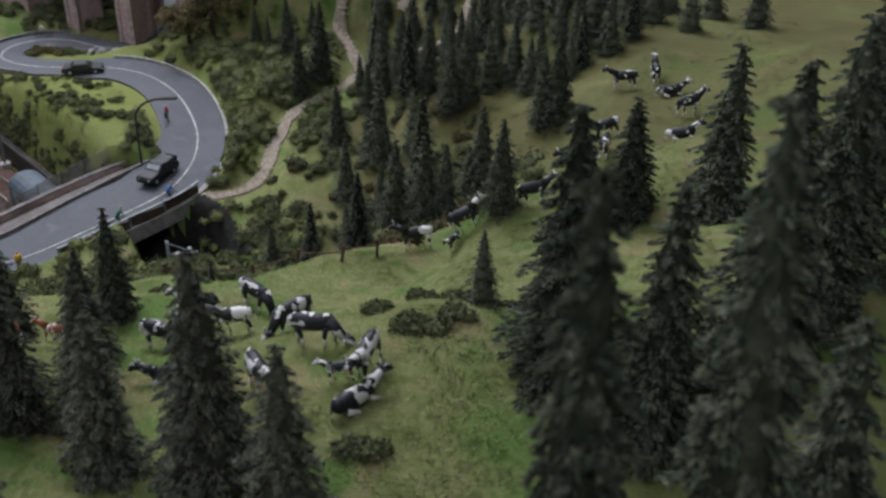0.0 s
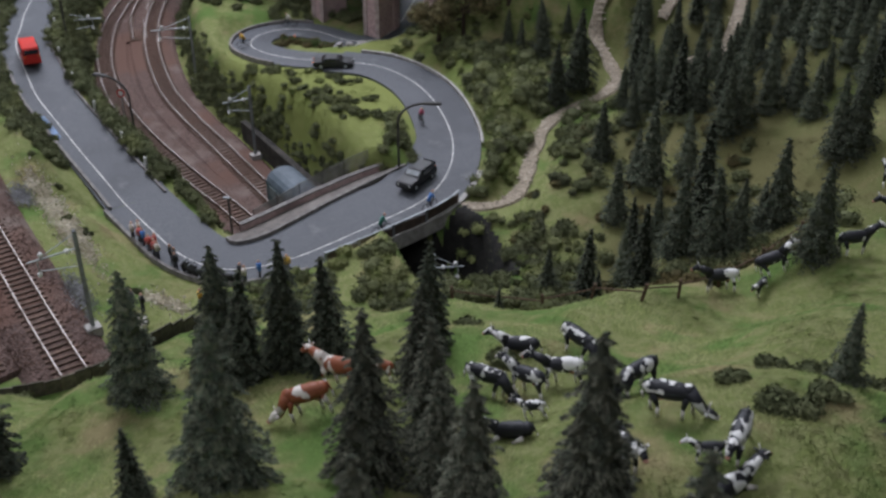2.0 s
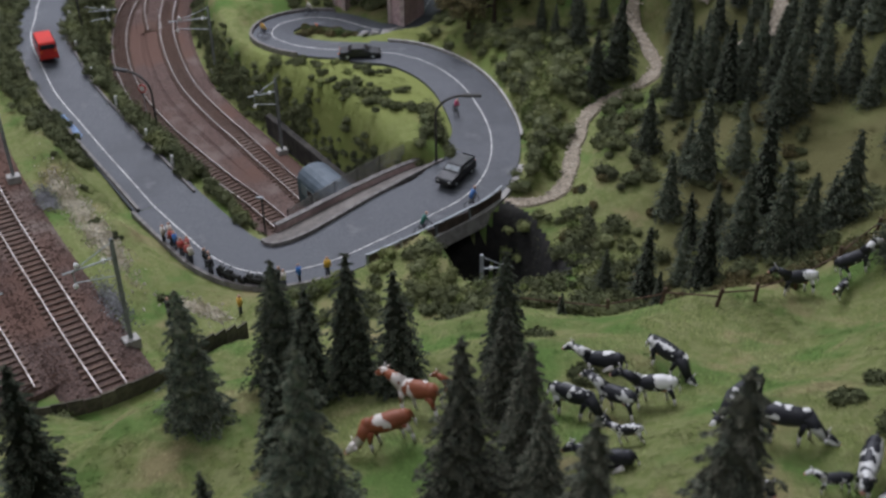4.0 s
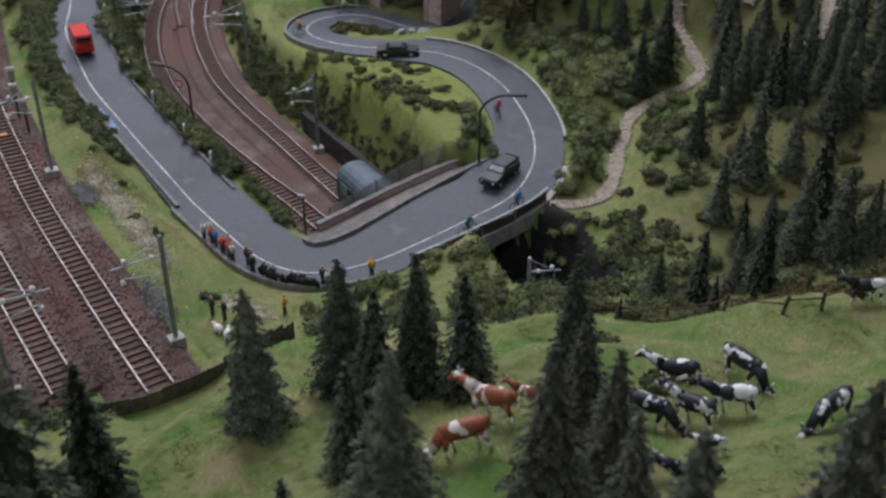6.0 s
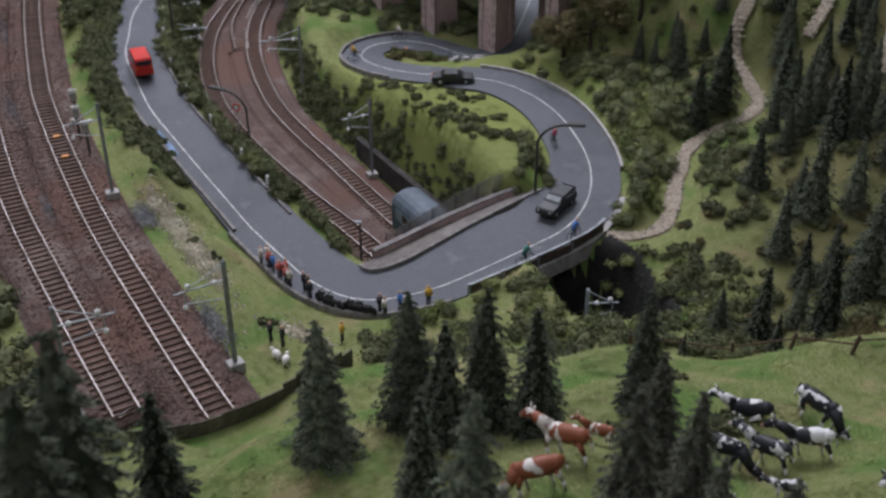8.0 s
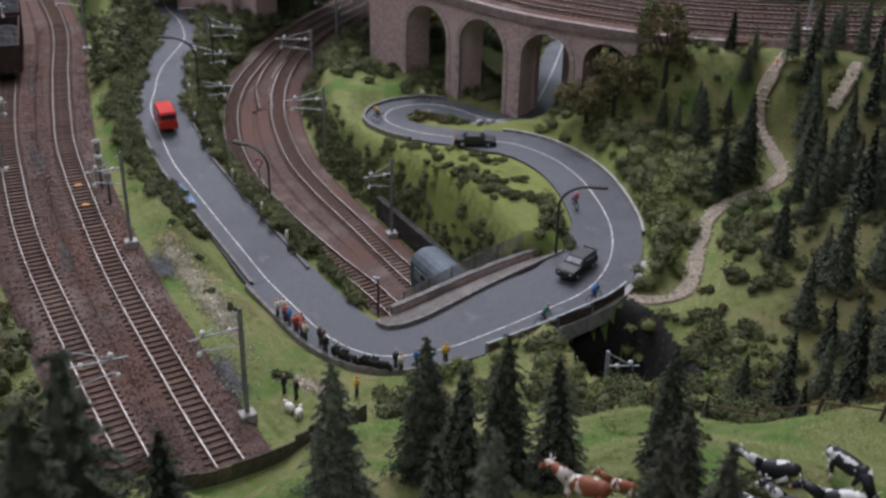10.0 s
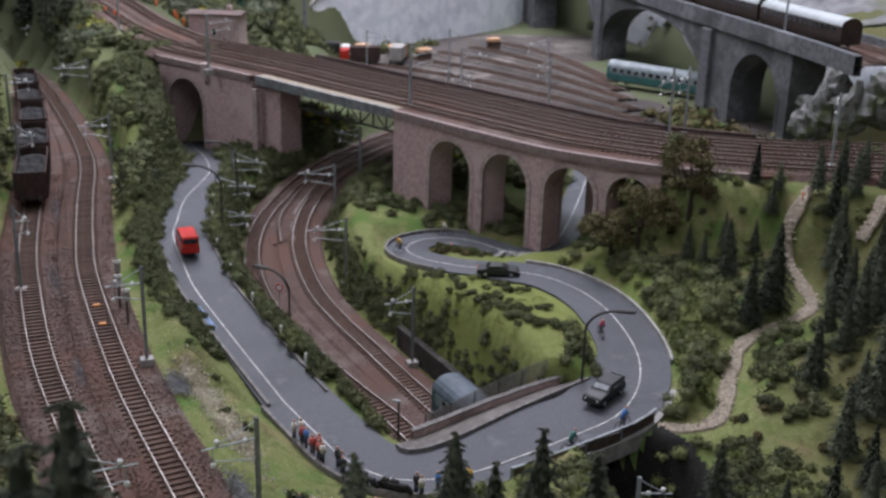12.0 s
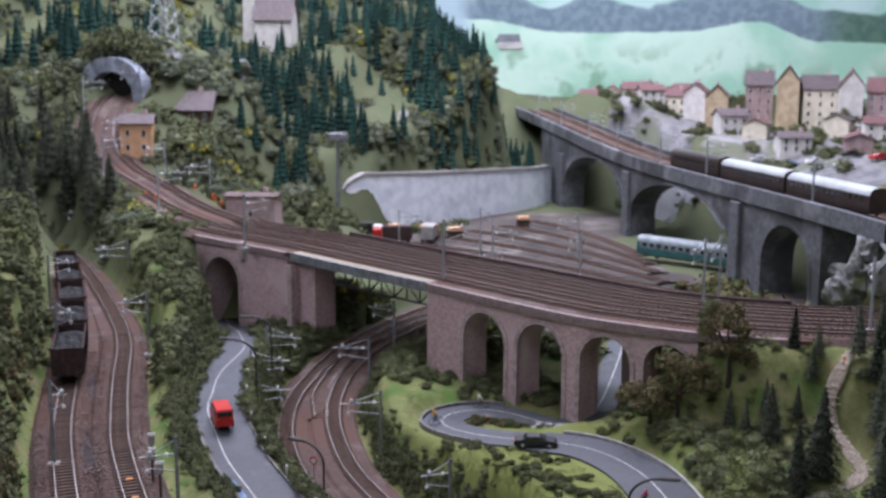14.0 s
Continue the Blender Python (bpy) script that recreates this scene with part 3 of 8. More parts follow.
for x0, x1, z0, z1, shade in ((-137, -126, 52, 55, (0.5, 0.5, 0.48)), (-139, -127, 55, 58.5, (0.2, 0.22, 0.24))):
    bm = bmesh.new()
    got = box(bm, x0, x1, 473.4, 473.9, z0, z1)
    for v in got:
        if v.co.z > 58:
            v.co.x += 2.0 if v.co.x < -133 else -1.0
    part("painted_farmhouse", bm, material("painted_house_mat", shade, None, 20, 0.6), backdrop)


# roads
def road(name, line, half_left, half_right, label):
    ob = part(name, ribbon(line, [-half_right, -half_right, half_left, half_left], [-0.35, 0, 0, -0.35], name, ASPHALT))
    return tagged(ob, label, "road", kind="structure")


widen = np.interp(np.linspace(0, 1, len(ROAD_LEFT)), [0, 0.7, 1], [2.3, 2.6, 3.1])
road("road_lower", ROAD_LEFT, widen, widen, "grey asphalt mountain road with worn patches")
inner_half = np.interp(np.linspace(0, 1, len(ROAD_BEND)), [0, 0.2, 0.3, 0.42, 0.55, 0.64, 1], [3.1, 3.1, 4.2, 5.2, 4.6, 3.2, 3.1])
bend = road("road_bend", ROAD_BEND, inner_half, 3.1, "grey asphalt road in a wide hairpin bend")
road("road_loop", ROAD_LOOP, 2.4, 2.4, "grey asphalt road loop round a green island")
road("road_arch", ROAD_ARCH, 2.2, 2.2, "grey asphalt road under the stone viaduct")


def painted(name, line, o, w, parent):
    n = len(line)
    o = np.interp(np.linspace(0, 1, n), np.linspace(0, 1, len(o)), o)
    return part(name, ribbon(offset_line(line, o, 0.045), [-w, w], [0, 0], name, LINE), None, parent)


lines_thing = thing("road_marking", 0, 0, 0, "white painted centre line on the asphalt road", "road marking", kind="structure")
painted("centre_line", ROAD_LEFT, (0, -0.2, 0.6, -0.8, -1.2, -1.3), 0.07, lines_thing)
painted("centre_line", ROAD_BEND, (-1.3, -1.2, -0.7, -0.4, 0, 0.2), 0.075, lines_thing)
painted("centre_line", ROAD_LOOP, (0.2, 0.1), 0.09, lines_thing)
painted("centre_line", ROAD_ARCH, (0.0, 0.0), 0.09, lines_thing)


def strip_thing(name, mesh, label, category):
    return tagged(part(name, mesh), label, category, kind="structure")


# pavement and wall on the inside of the bend, over the tunnel mouth
def sheet_between(name, a, b, depth, mat, n=40):
    """A slab whose top spans two lines."""
    u = np.linspace(0, 1, n)
    p = [np.stack([np.interp(u, np.linspace(0, 1, len(q)), q[:, k]) for k in range(3)], 1) for q in (a, b)]
    v = np.concatenate([p[0] - (0, 0, depth), p[0], p[1], p[1] - (0, 0, depth)])
    f = [(r * n + k, r * n + k + 1, (r + 1) * n + k + 1, (r + 1) * n + k) for r in range(3) for k in range(n - 1)]
    return raw(name, v, [q[::-1] for q in f], mat)


INNER = curve([(-27.3, 72.4, 2.3), (-26.2, 71.9, 2.3), (-24, 73.7, 2.4), (-19.9, 80.4, 2.75), (-16.6, 85, 3.2), (-14.9, 87.1, 3.45)], 0.8)
wall_line = curve([(-26.6, 74.0, 2.6), (-24.9, 76.7, 2.65), (-22.2, 80.8, 2.8), (-19.2, 84.7, 3.05), (-17.2, 87, 3.1)], 0.8)
PAVING = material("paving_mat", (0.15, 0.135, 0.122), (0.11, 0.1, 0.092), 200, 0.85, 0.3, c3=(0.18, 0.165, 0.15), scale3=25)
strip_thing("pavement", sheet_between("pavement", INNER, offset_line(wall_line, -0.2, -0.45), 0.8, PAVING), "grey pavement with a pale kerb beside the road", "pavement")
strip_thing("kerb", solid_strip(INNER, -0.12, 0.16, 0.05, -0.4, "kerb", KERB), "pale kerb stones along the inner pavement", "kerb")
strip_thing("tunnel_wall", solid_strip(wall_line, -0.2, 0.2, 0.12, -7.5, "tunnel_wall", MASONRY), "brown masonry wall over the tunnel mouth", "wall")
cope = thing("wall_coping", 0, 0, 0, "grey stone coping slabs on the tunnel wall", "wall", kind="structure")
for i in range(0, len(wall_line) - 2, 2):
    part("slab", solid_strip(wall_line[i:i + 3] * (1, 1, 1), -0.25, 0.25, 0.23 + 0.02 * (i % 4 == 0), 0.12, "slab", KERB), None, cope)
panel_line = offset_line(wall_line, 0.8, 0)
SCREEN = material("screen_mat", (0.24, 0.235, 0.22), (0.17, 0.165, 0.155), 90, 0.8, 0.3, c3=(0.17, 0.165, 0.14), scale3=30)
screen = thing("cutting_screen", 0, 0, 0, "grey wire mesh screen above the railway cutting", "fence", kind="structure")
n_line = len(panel_line)
for i in range(2, n_line - 3, 3):
    # wire mesh panel, taller towards the far end
    bm = bmesh.new()
    seg = panel_line[i:i + 4]
    tops = [0.35 + 1.5 * (i + k) / n_line for k in range(4)]
    for k in range(3):
        for u in np.linspace(0, 1, 9)[:-1]:
            q = seg[k] * (1 - u) + seg[k + 1] * u
            rod(bm, q + (0, 0, -0.4), q + (0, 0, tops[k] * (1 - u) + tops[k + 1] * u), 0.026, sides=4)
        for lift in (0.25, 0.5, 0.75, 1.0):
            rod(bm, seg[k] + (0, 0, tops[k] * lift), seg[k + 1] + (0, 0, tops[k + 1] * lift), 0.026, sides=4)
    part("panel", bm, SCREEN, screen)
    bm = bmesh.new()
    rod(bm, panel_line[i] + (0, 0, -1.2), panel_line[i] + (0, 0, tops[0] + 0.08), 0.05, sides=5)
    part("post", bm, DARK_STEEL, screen)
# near-black sheet over the ravine ground: the bridge's shade put into its colour
SHADE_BLACK = material("shade_black_mat", (0.016, 0.015, 0.013), (0.01, 0.01, 0.009), 120, 0.95, 0.5)
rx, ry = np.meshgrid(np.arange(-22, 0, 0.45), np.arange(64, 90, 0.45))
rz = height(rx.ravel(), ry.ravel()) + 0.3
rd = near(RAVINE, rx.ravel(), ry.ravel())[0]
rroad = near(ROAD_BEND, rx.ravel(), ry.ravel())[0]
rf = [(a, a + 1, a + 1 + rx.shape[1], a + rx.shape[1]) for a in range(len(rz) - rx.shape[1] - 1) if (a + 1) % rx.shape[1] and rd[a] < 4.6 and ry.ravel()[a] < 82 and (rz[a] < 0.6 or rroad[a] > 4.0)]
strip_thing("ravine_bed", raw("ravine_bed", np.stack([rx.ravel(), ry.ravel(), rz], 1), rf, SHADE_BLACK, True), "near-black sheet over the ravine under the road bridge, shade put into its colour", "ground")
# dark retaining wall along the cutting
DARK_WALL = material("dark_wall_mat", (0.05, 0.046, 0.04), (0.03, 0.028, 0.025), 120, 0.95, 0.6, c3=(0.075, 0.068, 0.058), scale3=18)
cut = offset_line(LOWER_RIGHT, -3.6)
cut_wall = cut[4:26].copy()
cut_wall[:, 2] = -3.5
strip_thing("retaining_wall", solid_strip(cut_wall, -0.35, 0.35, 2.6, -0.5, "retaining_wall", DARK_WALL), "dark weathered retaining wall of the railway cutting", "wall")

# low white kerb stones along the outside of the bend
strip_thing("kerb", solid_strip(between(ROAD_BEND, 0.0, 0.3), -3.45, -3.15, 0.28, -0.4, "kerb", KERB), "low grey kerb along the outer road edge", "kerb")
strip_thing("kerb", solid_strip(between(ROAD_BEND, 0.62, 0.98), -3.4, -3.12, 0.32, -0.4, "kerb", CONCRETE), "low pale wall along the outer road edge", "kerb")
strip_thing("kerb", solid_strip(between(ROAD_LEFT, 0.72, 1.0), -2.85, -2.58, 0.28, -0.4, "kerb", KERB), "low grey kerb along the road", "kerb")
strip_thing("kerb", solid_strip(between(ROAD_LOOP, 0.25, 0.85), 2.45, 2.75, 0.35, -0.4, "kerb", KERB), "low stone wall round the road loop", "kerb")
strip_thing("kerb", solid_strip(between(ROAD_LEFT, 0.66, 1.0), 2.55, 2.75, 0.22, -0.4, "kerb", KERB), "low grey kerb beside the hedge", "kerb")

# the road bridge over the ravine
bridge = thing("road_bridge", 0, 0, 0, "concrete road bridge with a panelled railing", "bridge", kind="structure")
span = between(ROAD_BEND, 0.33, 0.56)
part("deck", solid_strip(span, -3.3, 3.1, -0.36, -1.0, "deck", CONCRETE), None, bridge)
part("edge_beam", solid_strip(span, -3.75, -3.2, 0.1, -1.3, "edge_beam", CONCRETE), None, bridge)
rail_line = offset_line(between(ROAD_BEND, 0.31, 0.5), -3.5)
RAIL_PANEL = material("rail_panel_mat", (0.1, 0.075, 0.06), (0.065, 0.05, 0.042), 120, 0.8, 0.3)
part("top_rail", solid_strip(rail_line, -0.1, 0.1, 1.25, 1.1, "top_rail", STEEL), None, bridge)
for i in range(0, len(rail_line) - 3, 3):
    bm = bmesh.new()
    p, q = rail_line[i], rail_line[min(i + 3, len(rail_line) - 1)]
    d = math.atan2(q[1] - p[1], q[0] - p[0])
    L = math.hypot(q[0] - p[0], q[1] - p[1])
    m = Matrix.Translation((p[0], p[1], p[2])) @ Matrix.Rotation(d, 4, "Z")
    box(bm, 0.12, L - 0.12, -0.05, 0.05, 0.2, 1.1)
    part("panel", bm, RAIL_PANEL, bridge, at=m)
    bm = bmesh.new()
    box(bm, -0.1, 0.1, -0.1, 0.1, 0.0, 1.3)
    part("post", bm, STEEL, bridge, at=m)

# gravel footpath
FOOTPATH[:, 2] += smooth(107, 111, FOOTPATH[:, 1]) * 0.6
rng = np.random.default_rng(3)
wob = 0.55 + 0.12 * np.sin(np.arange(len(FOOTPATH)) * 0.9)
strip_thing("footpath", ribbon(FOOTPATH, [-wob * 1.25, -wob, wob, wob * 1.25], [-0.1, 0.1, 0.1, -0.1], "footpath", GRAVEL), "pale gravel footpath up the hillside", "path")
PATH_TWO = curve([(7.4, 112.0, 8), (7.9, 112.8, 8), (8.6, 113.9, 8), (9.4, 116.2, 8)], 0.5)
PATH_THREE = curve([(9.8, 106.3, 8), (12.0, 106.1, 8), (14.0, 106.5, 8), (14.8, 108.8, 8), (15.3, 111.6, 8), (15.7, 115.5, 8)], 0.5)
for ln in (PATH_TWO, PATH_THREE):
    ln[:, 2] = height(ln[:, 0], ln[:, 1]) + 0.5
    strip_thing("footpath", ribbon(ln, [-0.65, -0.45, 0.45, 0.65], [-0.1, 0.15, 0.15, -0.1], "footpath", GRAVEL), "pale gravel footpath between dark spruces", "path")
cob = np.random.default_rng(21)
stones_v, stones_f = [], []
for ln, n_st in ((FOOTPATH, 900), (PATH_TWO, 120), (PATH_THREE, 200)):
    k = cob.integers(1, len(ln) - 1, n_st)
    side = (cob.random(n_st) * 2 - 1) * 0.62
    t2 = ln[np.minimum(k + 1, len(ln) - 1), :2] - ln[k - 1, :2]
    t2 /= np.linalg.norm(t2, axis=1)[:, None]
    c = np.stack([ln[k, 0] - t2[:, 1] * side, ln[k, 1] + t2[:, 0] * side, ln[k, 2] + 0.12], 1)
    c += cob.normal(size=c.shape) * (0.12, 0.12, 0.01)
    for p in c:
        s_, o = 0.07 + 0.12 * cob.random(), len(stones_v)
        w_ = cob.random() * 6.3
        stones_v += [p + (s_ * math.cos(w_ + a), s_ * math.sin(w_ + a), -0.06) for a in (0, 1.3, 2.5, 3.8, 5.0)] + [p + (0, 0, s_ * 0.55)]
        stones_f += [(o + a, o + (a + 1) % 5, o + 5) for a in range(5)]
PATH_STONE = material("path_stone_mat", (0.42, 0.37, 0.3), (0.3, 0.26, 0.2), 90, 0.9, per_island=0.35)
tagged(part("path_stones", raw("path_stones", stones_v, stones_f, PATH_STONE)), "pale flat stones laid along the footpath", "stones", kind="stuff")


# railway tracks
sleeper_mesh = None
bm = bmesh.new()
box(bm, -1.3, 1.3, -0.14, 0.14, 0, 0.14, bevel=0.02)
sleeper_mesh = mesh_of("sleeper", bm, SLEEPER)


def track(name, line, label, singles=0, bed=2.6, grit=BALLAST):
    t = thing(name, 0, 0, 0, label, "railway track", kind="structure")
    part("ballast_bed", ribbon(line, [-bed - 0.9, -bed, -1.2, 1.2, bed, bed + 0.9], [-0.75, -0.08, 0, 0, -0.08, -0.75], "ballast_bed", grit), None, t)
    seg = np.linalg.norm(np.diff(line[:, :2], axis=0), axis=1)
    s = np.concatenate([[0], np.cumsum(seg)])
    at = np.arange(0.3, s[-1], 0.72)
    px, py, pz = (np.interp(at, s, line[:, i]) for i in range(3))
    ang = np.arctan2(np.gradient(py), np.gradient(px)) - math.pi / 2
    verts, faces = [], []
    for i in range(len(at)):
        if i < singles:
            part("sleeper", sleeper_mesh, None, t, at=Matrix.Translation((px[i], py[i], pz[i])) @ Matrix.Rotation(ang[i], 4, "Z"))
        else:
            c, sn, o = math.cos(ang[i]), math.sin(ang[i]), len(verts)
            for bx, by, bz in ((-1.3, -.14, 0), (1.3, -.14, 0), (1.3, .14, 0), (-1.3, .14, 0), (-1.3, -.12, .14), (1.3, -.12, .14), (1.3, .12, .14), (-1.3, .12, .14)):
                verts.append((px[i] + bx * c - by * sn, py[i] + bx * sn + by * c, pz[i] + bz))
            faces += [tuple(o + k for k in f) for f in ((4, 5, 6, 7), (0, 1, 5, 4), (1, 2, 6, 5), (2, 3, 7, 6), (3, 0, 4, 7))]
    if verts:
        ob = part("sleepers", raw("sleepers", verts, faces, SLEEPER), None, t)
        ob["kind"] = "stuff"
    for o in (-0.86, 0.86):
        me = ribbon(line, [o - 0.1, o - 0.045, o - 0.055, o + 0.055, o + 0.045, o + 0.1], [0.14, 0.2, 0.4, 0.4, 0.2, 0.14], "rail", [RAIL_RUST, RAIL], slots=[0, 0, 1, 0, 0])
        part("rail", me, None, t)
    return t


track("railway_track", MAIN_RIGHT, "double-railed track on brown ballast beside the road", 135)
track("railway_track", MAIN_LEFT, "double-railed track on brown ballast with wooden sleepers", 100)
track("railway_track", LOWER_RIGHT, "curved railway track running into the cutting")
track("railway_track", LOWER_LEFT, "curved railway track on brown ballast")
third = curve([(-60.8, 124, -1.5), (-64, 130.3, -0.6), (-64.2, 135.6, 1.1), (-63.6, 143, 2.7), (-61, 154, 4), (-56.6, 168.6, 4.5)])
track("railway_track", third, "railway track beside a set of points", bed=2.2)

# brown ground between the lower tracks
strip_thing("track_bed", ribbon((LOWER_LEFT[:150] + 0), [-0.5, -6.5], [-0.35, -0.45], "track_bed", BALLAST), "brown ballast between two railway tracks", "ballast")


# masonry viaduct
def arch_wall(name, A, B, thick, zb, zt, openings, mats, parent, label="", zt_end=None, trim=MASONRY_TRIM):
    """A wall from A to B (x, y), thick to its left, with arched openings (from, to, crown height[, springing height])."""
    openings = [(*o[:3], o[3] if len(o) > 3 else o[2] - (o[1] - o[0]) / 2) for o in openings]
    A, B = Vector((*A, 0)), Vector((*B, 0))
    d = (B - A).normalized()
    n = Vector((-d.y, d.x, 0)) * thick
    L = (B - A).length
    # columns along the wall: (from, to, underside at from, underside at to)
    cols, s_at = [], 0.0
    for s0, s1, top, spring in sorted(openings):
        r = (s1 - s0) / 2
        cols.append((s_at, s0, zb, zb))
        arch = [(s0 + r - r * math.cos(math.pi * k / 16), spring + (top - spring) * math.sin(math.pi * k / 16)) for k in range(17)]
        cols += [(arch[k][0], arch[k + 1][0], arch[k][1], arch[k + 1][1]) for k in range(16)]
        s_at = s1
    cols.append((s_at, L, zb, zb))
    zt2 = zt if zt_end is None else zt_end
    bm = bmesh.new()

    def at(s_, z, back):
        return bm.verts.new(A + d * s_ + Vector((0, 0, z)) + (n if back else Vector()))

    def quad(*c):
        bm.faces.new([at(*q) for q in c])

    for a0, a1, u0, u1 in cols:
        t0, t1 = zt + (zt2 - zt) * a0 / L, zt + (zt2 - zt) * a1 / L
        quad((a0, u0, 0), (a1, u1, 0), (a1, t1, 0), (a0, t0, 0))
        quad((a0, t0, 1), (a1, t1, 1), (a1, u1, 1), (a0, u0, 1))
        quad((a0, t0, 0), (a1, t1, 0), (a1, t1, 1), (a0, t0, 1))
        quad((a0, u0, 1), (a1, u1, 1), (a1, u1, 0), (a0, u0, 0))
    for s0, s1, top, spring in openings:
        quad((s0, zb, 0), (s0, spring, 0), (s0, spring, 1), (s0, zb, 1))
        quad((s1, zb, 1), (s1, spring, 1), (s1, spring, 0), (s1, zb, 0))
    quad((0, zb, 1), (0, zb, 0), (0, zt, 0), (0, zt, 1))
    quad((L, zb, 0), (L, zb, 1), (L, zt2, 1), (L, zt2, 0))
    bmesh.ops.remove_doubles(bm, verts=bm.verts, dist=0.001)
    bmesh.ops.recalc_face_normals(bm, faces=bm.faces)
    ob = part(name, bm, mats, parent, label)
    for s0, s1, top, spring in openings:
        r = (s1 - s0) / 2
        ring = [(s1, zb)] + [(s0 + r + r * math.cos(math.pi * k / 16), spring + (top - spring) * math.sin(math.pi * k / 16)) for k in range(17)] + [(s0, zb)]
        out = [(s1 + 0.55, zb)] + [(s0 + r + (r + 0.55) * math.cos(math.pi * k / 16), spring + (top - spring + 0.55) * math.sin(math.pi * k / 16)) for k in range(17)] + [(s0 - 0.55, zb)]
        bm = bmesh.new()
        nn = n.normalized()
        rows = [[bm.verts.new(A + d * s + Vector((0, 0, z)) - nn * o) for s, z in row] for row, o in ((ring, -0.4), (ring, 0.18), (out, 0.18), (out, -0.02))]
        for u in range(3):
            for i in range(len(ring) - 1):
                bm.faces.new((rows[u][i], rows[u][i + 1], rows[u + 1][i + 1], rows[u + 1][i]))
        bmesh.ops.recalc_face_normals(bm, faces=bm.faces)
        part("arch_trim", bm, trim, ob if parent else None)
    return ob


viaduct = thing("railway_viaduct", 0, 0, 0, "reddish-brown masonry railway viaduct with round arches", "viaduct", kind="structure")
P0, P1, P2 = (-49.9, 134.0), (-27.6, 121.7), (-13.2, 118.2)
arch_wall("arcade", P0, P1, 4.0, -3, 14.3, [(7.1, 14.4, 13.0), (16.6, 23.9, 13.2)], MASONRY, viaduct)
arch_wall("arcade", P1, P2, 5.2, -1, 14.3, [(0.9, 7.1, 13.2), (8.7, 14.0, 13.3)], MASONRY, viaduct)
for x, y in ((-50.5, 151), (-40.6, 143.5), (-29, 138), (-23, 134.5)):
    bm = bmesh.new()
    box(bm, x - 0.9, x + 0.9, y - 0.9, y + 0.9, -3, 14.6, bevel=0.1)
    part("rear_pier", bm, MASONRY, viaduct)
Q0, Q1 = (-95.2, 151.2), (-75.7, 144.2)
arch_wall("abutment", Q0, Q1, 9, -1, 15.4, [(2.2, 10.0, 13.9)], MASONRY, viaduct)
bm = bmesh.new()
box(bm, 0, 4.6, 1.4, 5.5, -2, 14.2)
part("recessed_pier", bm, MASONRY, viaduct, at=Matrix.Translation((-75.7, 144.2, 0)) @ Matrix.Rotation(math.atan2(-10.5, 26.3), 4, "Z"))
for s, w, z0, z1, o in ((21.2, 0.9, -1, 14.3, 0.5), (10.5, 1.1, 14.0, 16.8, 0.7)):
    bm = bmesh.new()
    box(bm, s, s + w, -o, 0.4, z0, z1, bevel=0.08)
    part("buttress", bm, MASONRY_TRIM, viaduct, at=Matrix.Translation((*Q0, 0)) @ Matrix.Rotation(math.atan2(Q1[1] - Q0[1], Q1[0] - Q0[0]), 4, "Z"))
FRONT = curve([(-99, 152.8, 16.9), (-95.2, 151.2, 16.6), (-85, 147.5, 16.3), (-75.7, 144.2, 16), (-63, 139.4, 15.4), (-49.9, 134, 15), (-38.5, 127.5, 15), (-27.6, 121.7, 15), (-20.5, 119.6, 15), (-13.2, 118.2, 15),
               (-4, 118.3, 15), (6, 120, 15), (20, 124, 15)], 1)
left_part, mid_part, right_part = (FRONT[(FRONT[:, 0] >= a) & (FRONT[:, 0] <= b)] for a, b in ((-96, -75.5), (-75.5, -49.7), (-50, -4)))
CORNICE = material("cornice_mat", (0.27, 0.21, 0.2), (0.19, 0.15, 0.14), 200, 0.9, 0.4)
for seg_line, mats in ((left_part, CORNICE), (right_part, CORNICE)):
    part("cornice", solid_strip(seg_line, -0.4, 0.5, 0.2, -0.75, "cornice", mats), None, viaduct)
deck = FRONT[(FRONT[:, 0] >= -97) & (FRONT[:, 0] <= 0)]
part("deck", ribbon(deck, [0.3, 0.3, 18, 18], [-0.8, 0, 0, -0.8], "deck", BALLAST), None, viaduct)
part("back_parapet", solid_strip(FRONT[(FRONT[:, 0] > -80) & (FRONT[:, 0] < -2)], 17.4, 18.0, 0.75, -1, "back_parapet", RUST), None, viaduct)

truss = thing("truss_bridge", 0, 0, 0, "dark steel truss railway bridge between the masonry abutments", "bridge", kind="structure")
part("girder", solid_strip(mid_part, -0.15, 0.25, 0.3, -1.0, "girder", STEEL), None, truss)
part("girder", solid_strip(mid_part, 17.6, 18.0, 0.3, -1.0, "girder", STEEL), None, truss)
part("walkway", solid_strip(mid_part, 0.3, 2.4, 0.25, 0.02, "walkway", GRAVEL), None, truss)
tA, tB = Vector((-68.0, 141.2, 0)), Vector((-50.3, 134.4, 0))
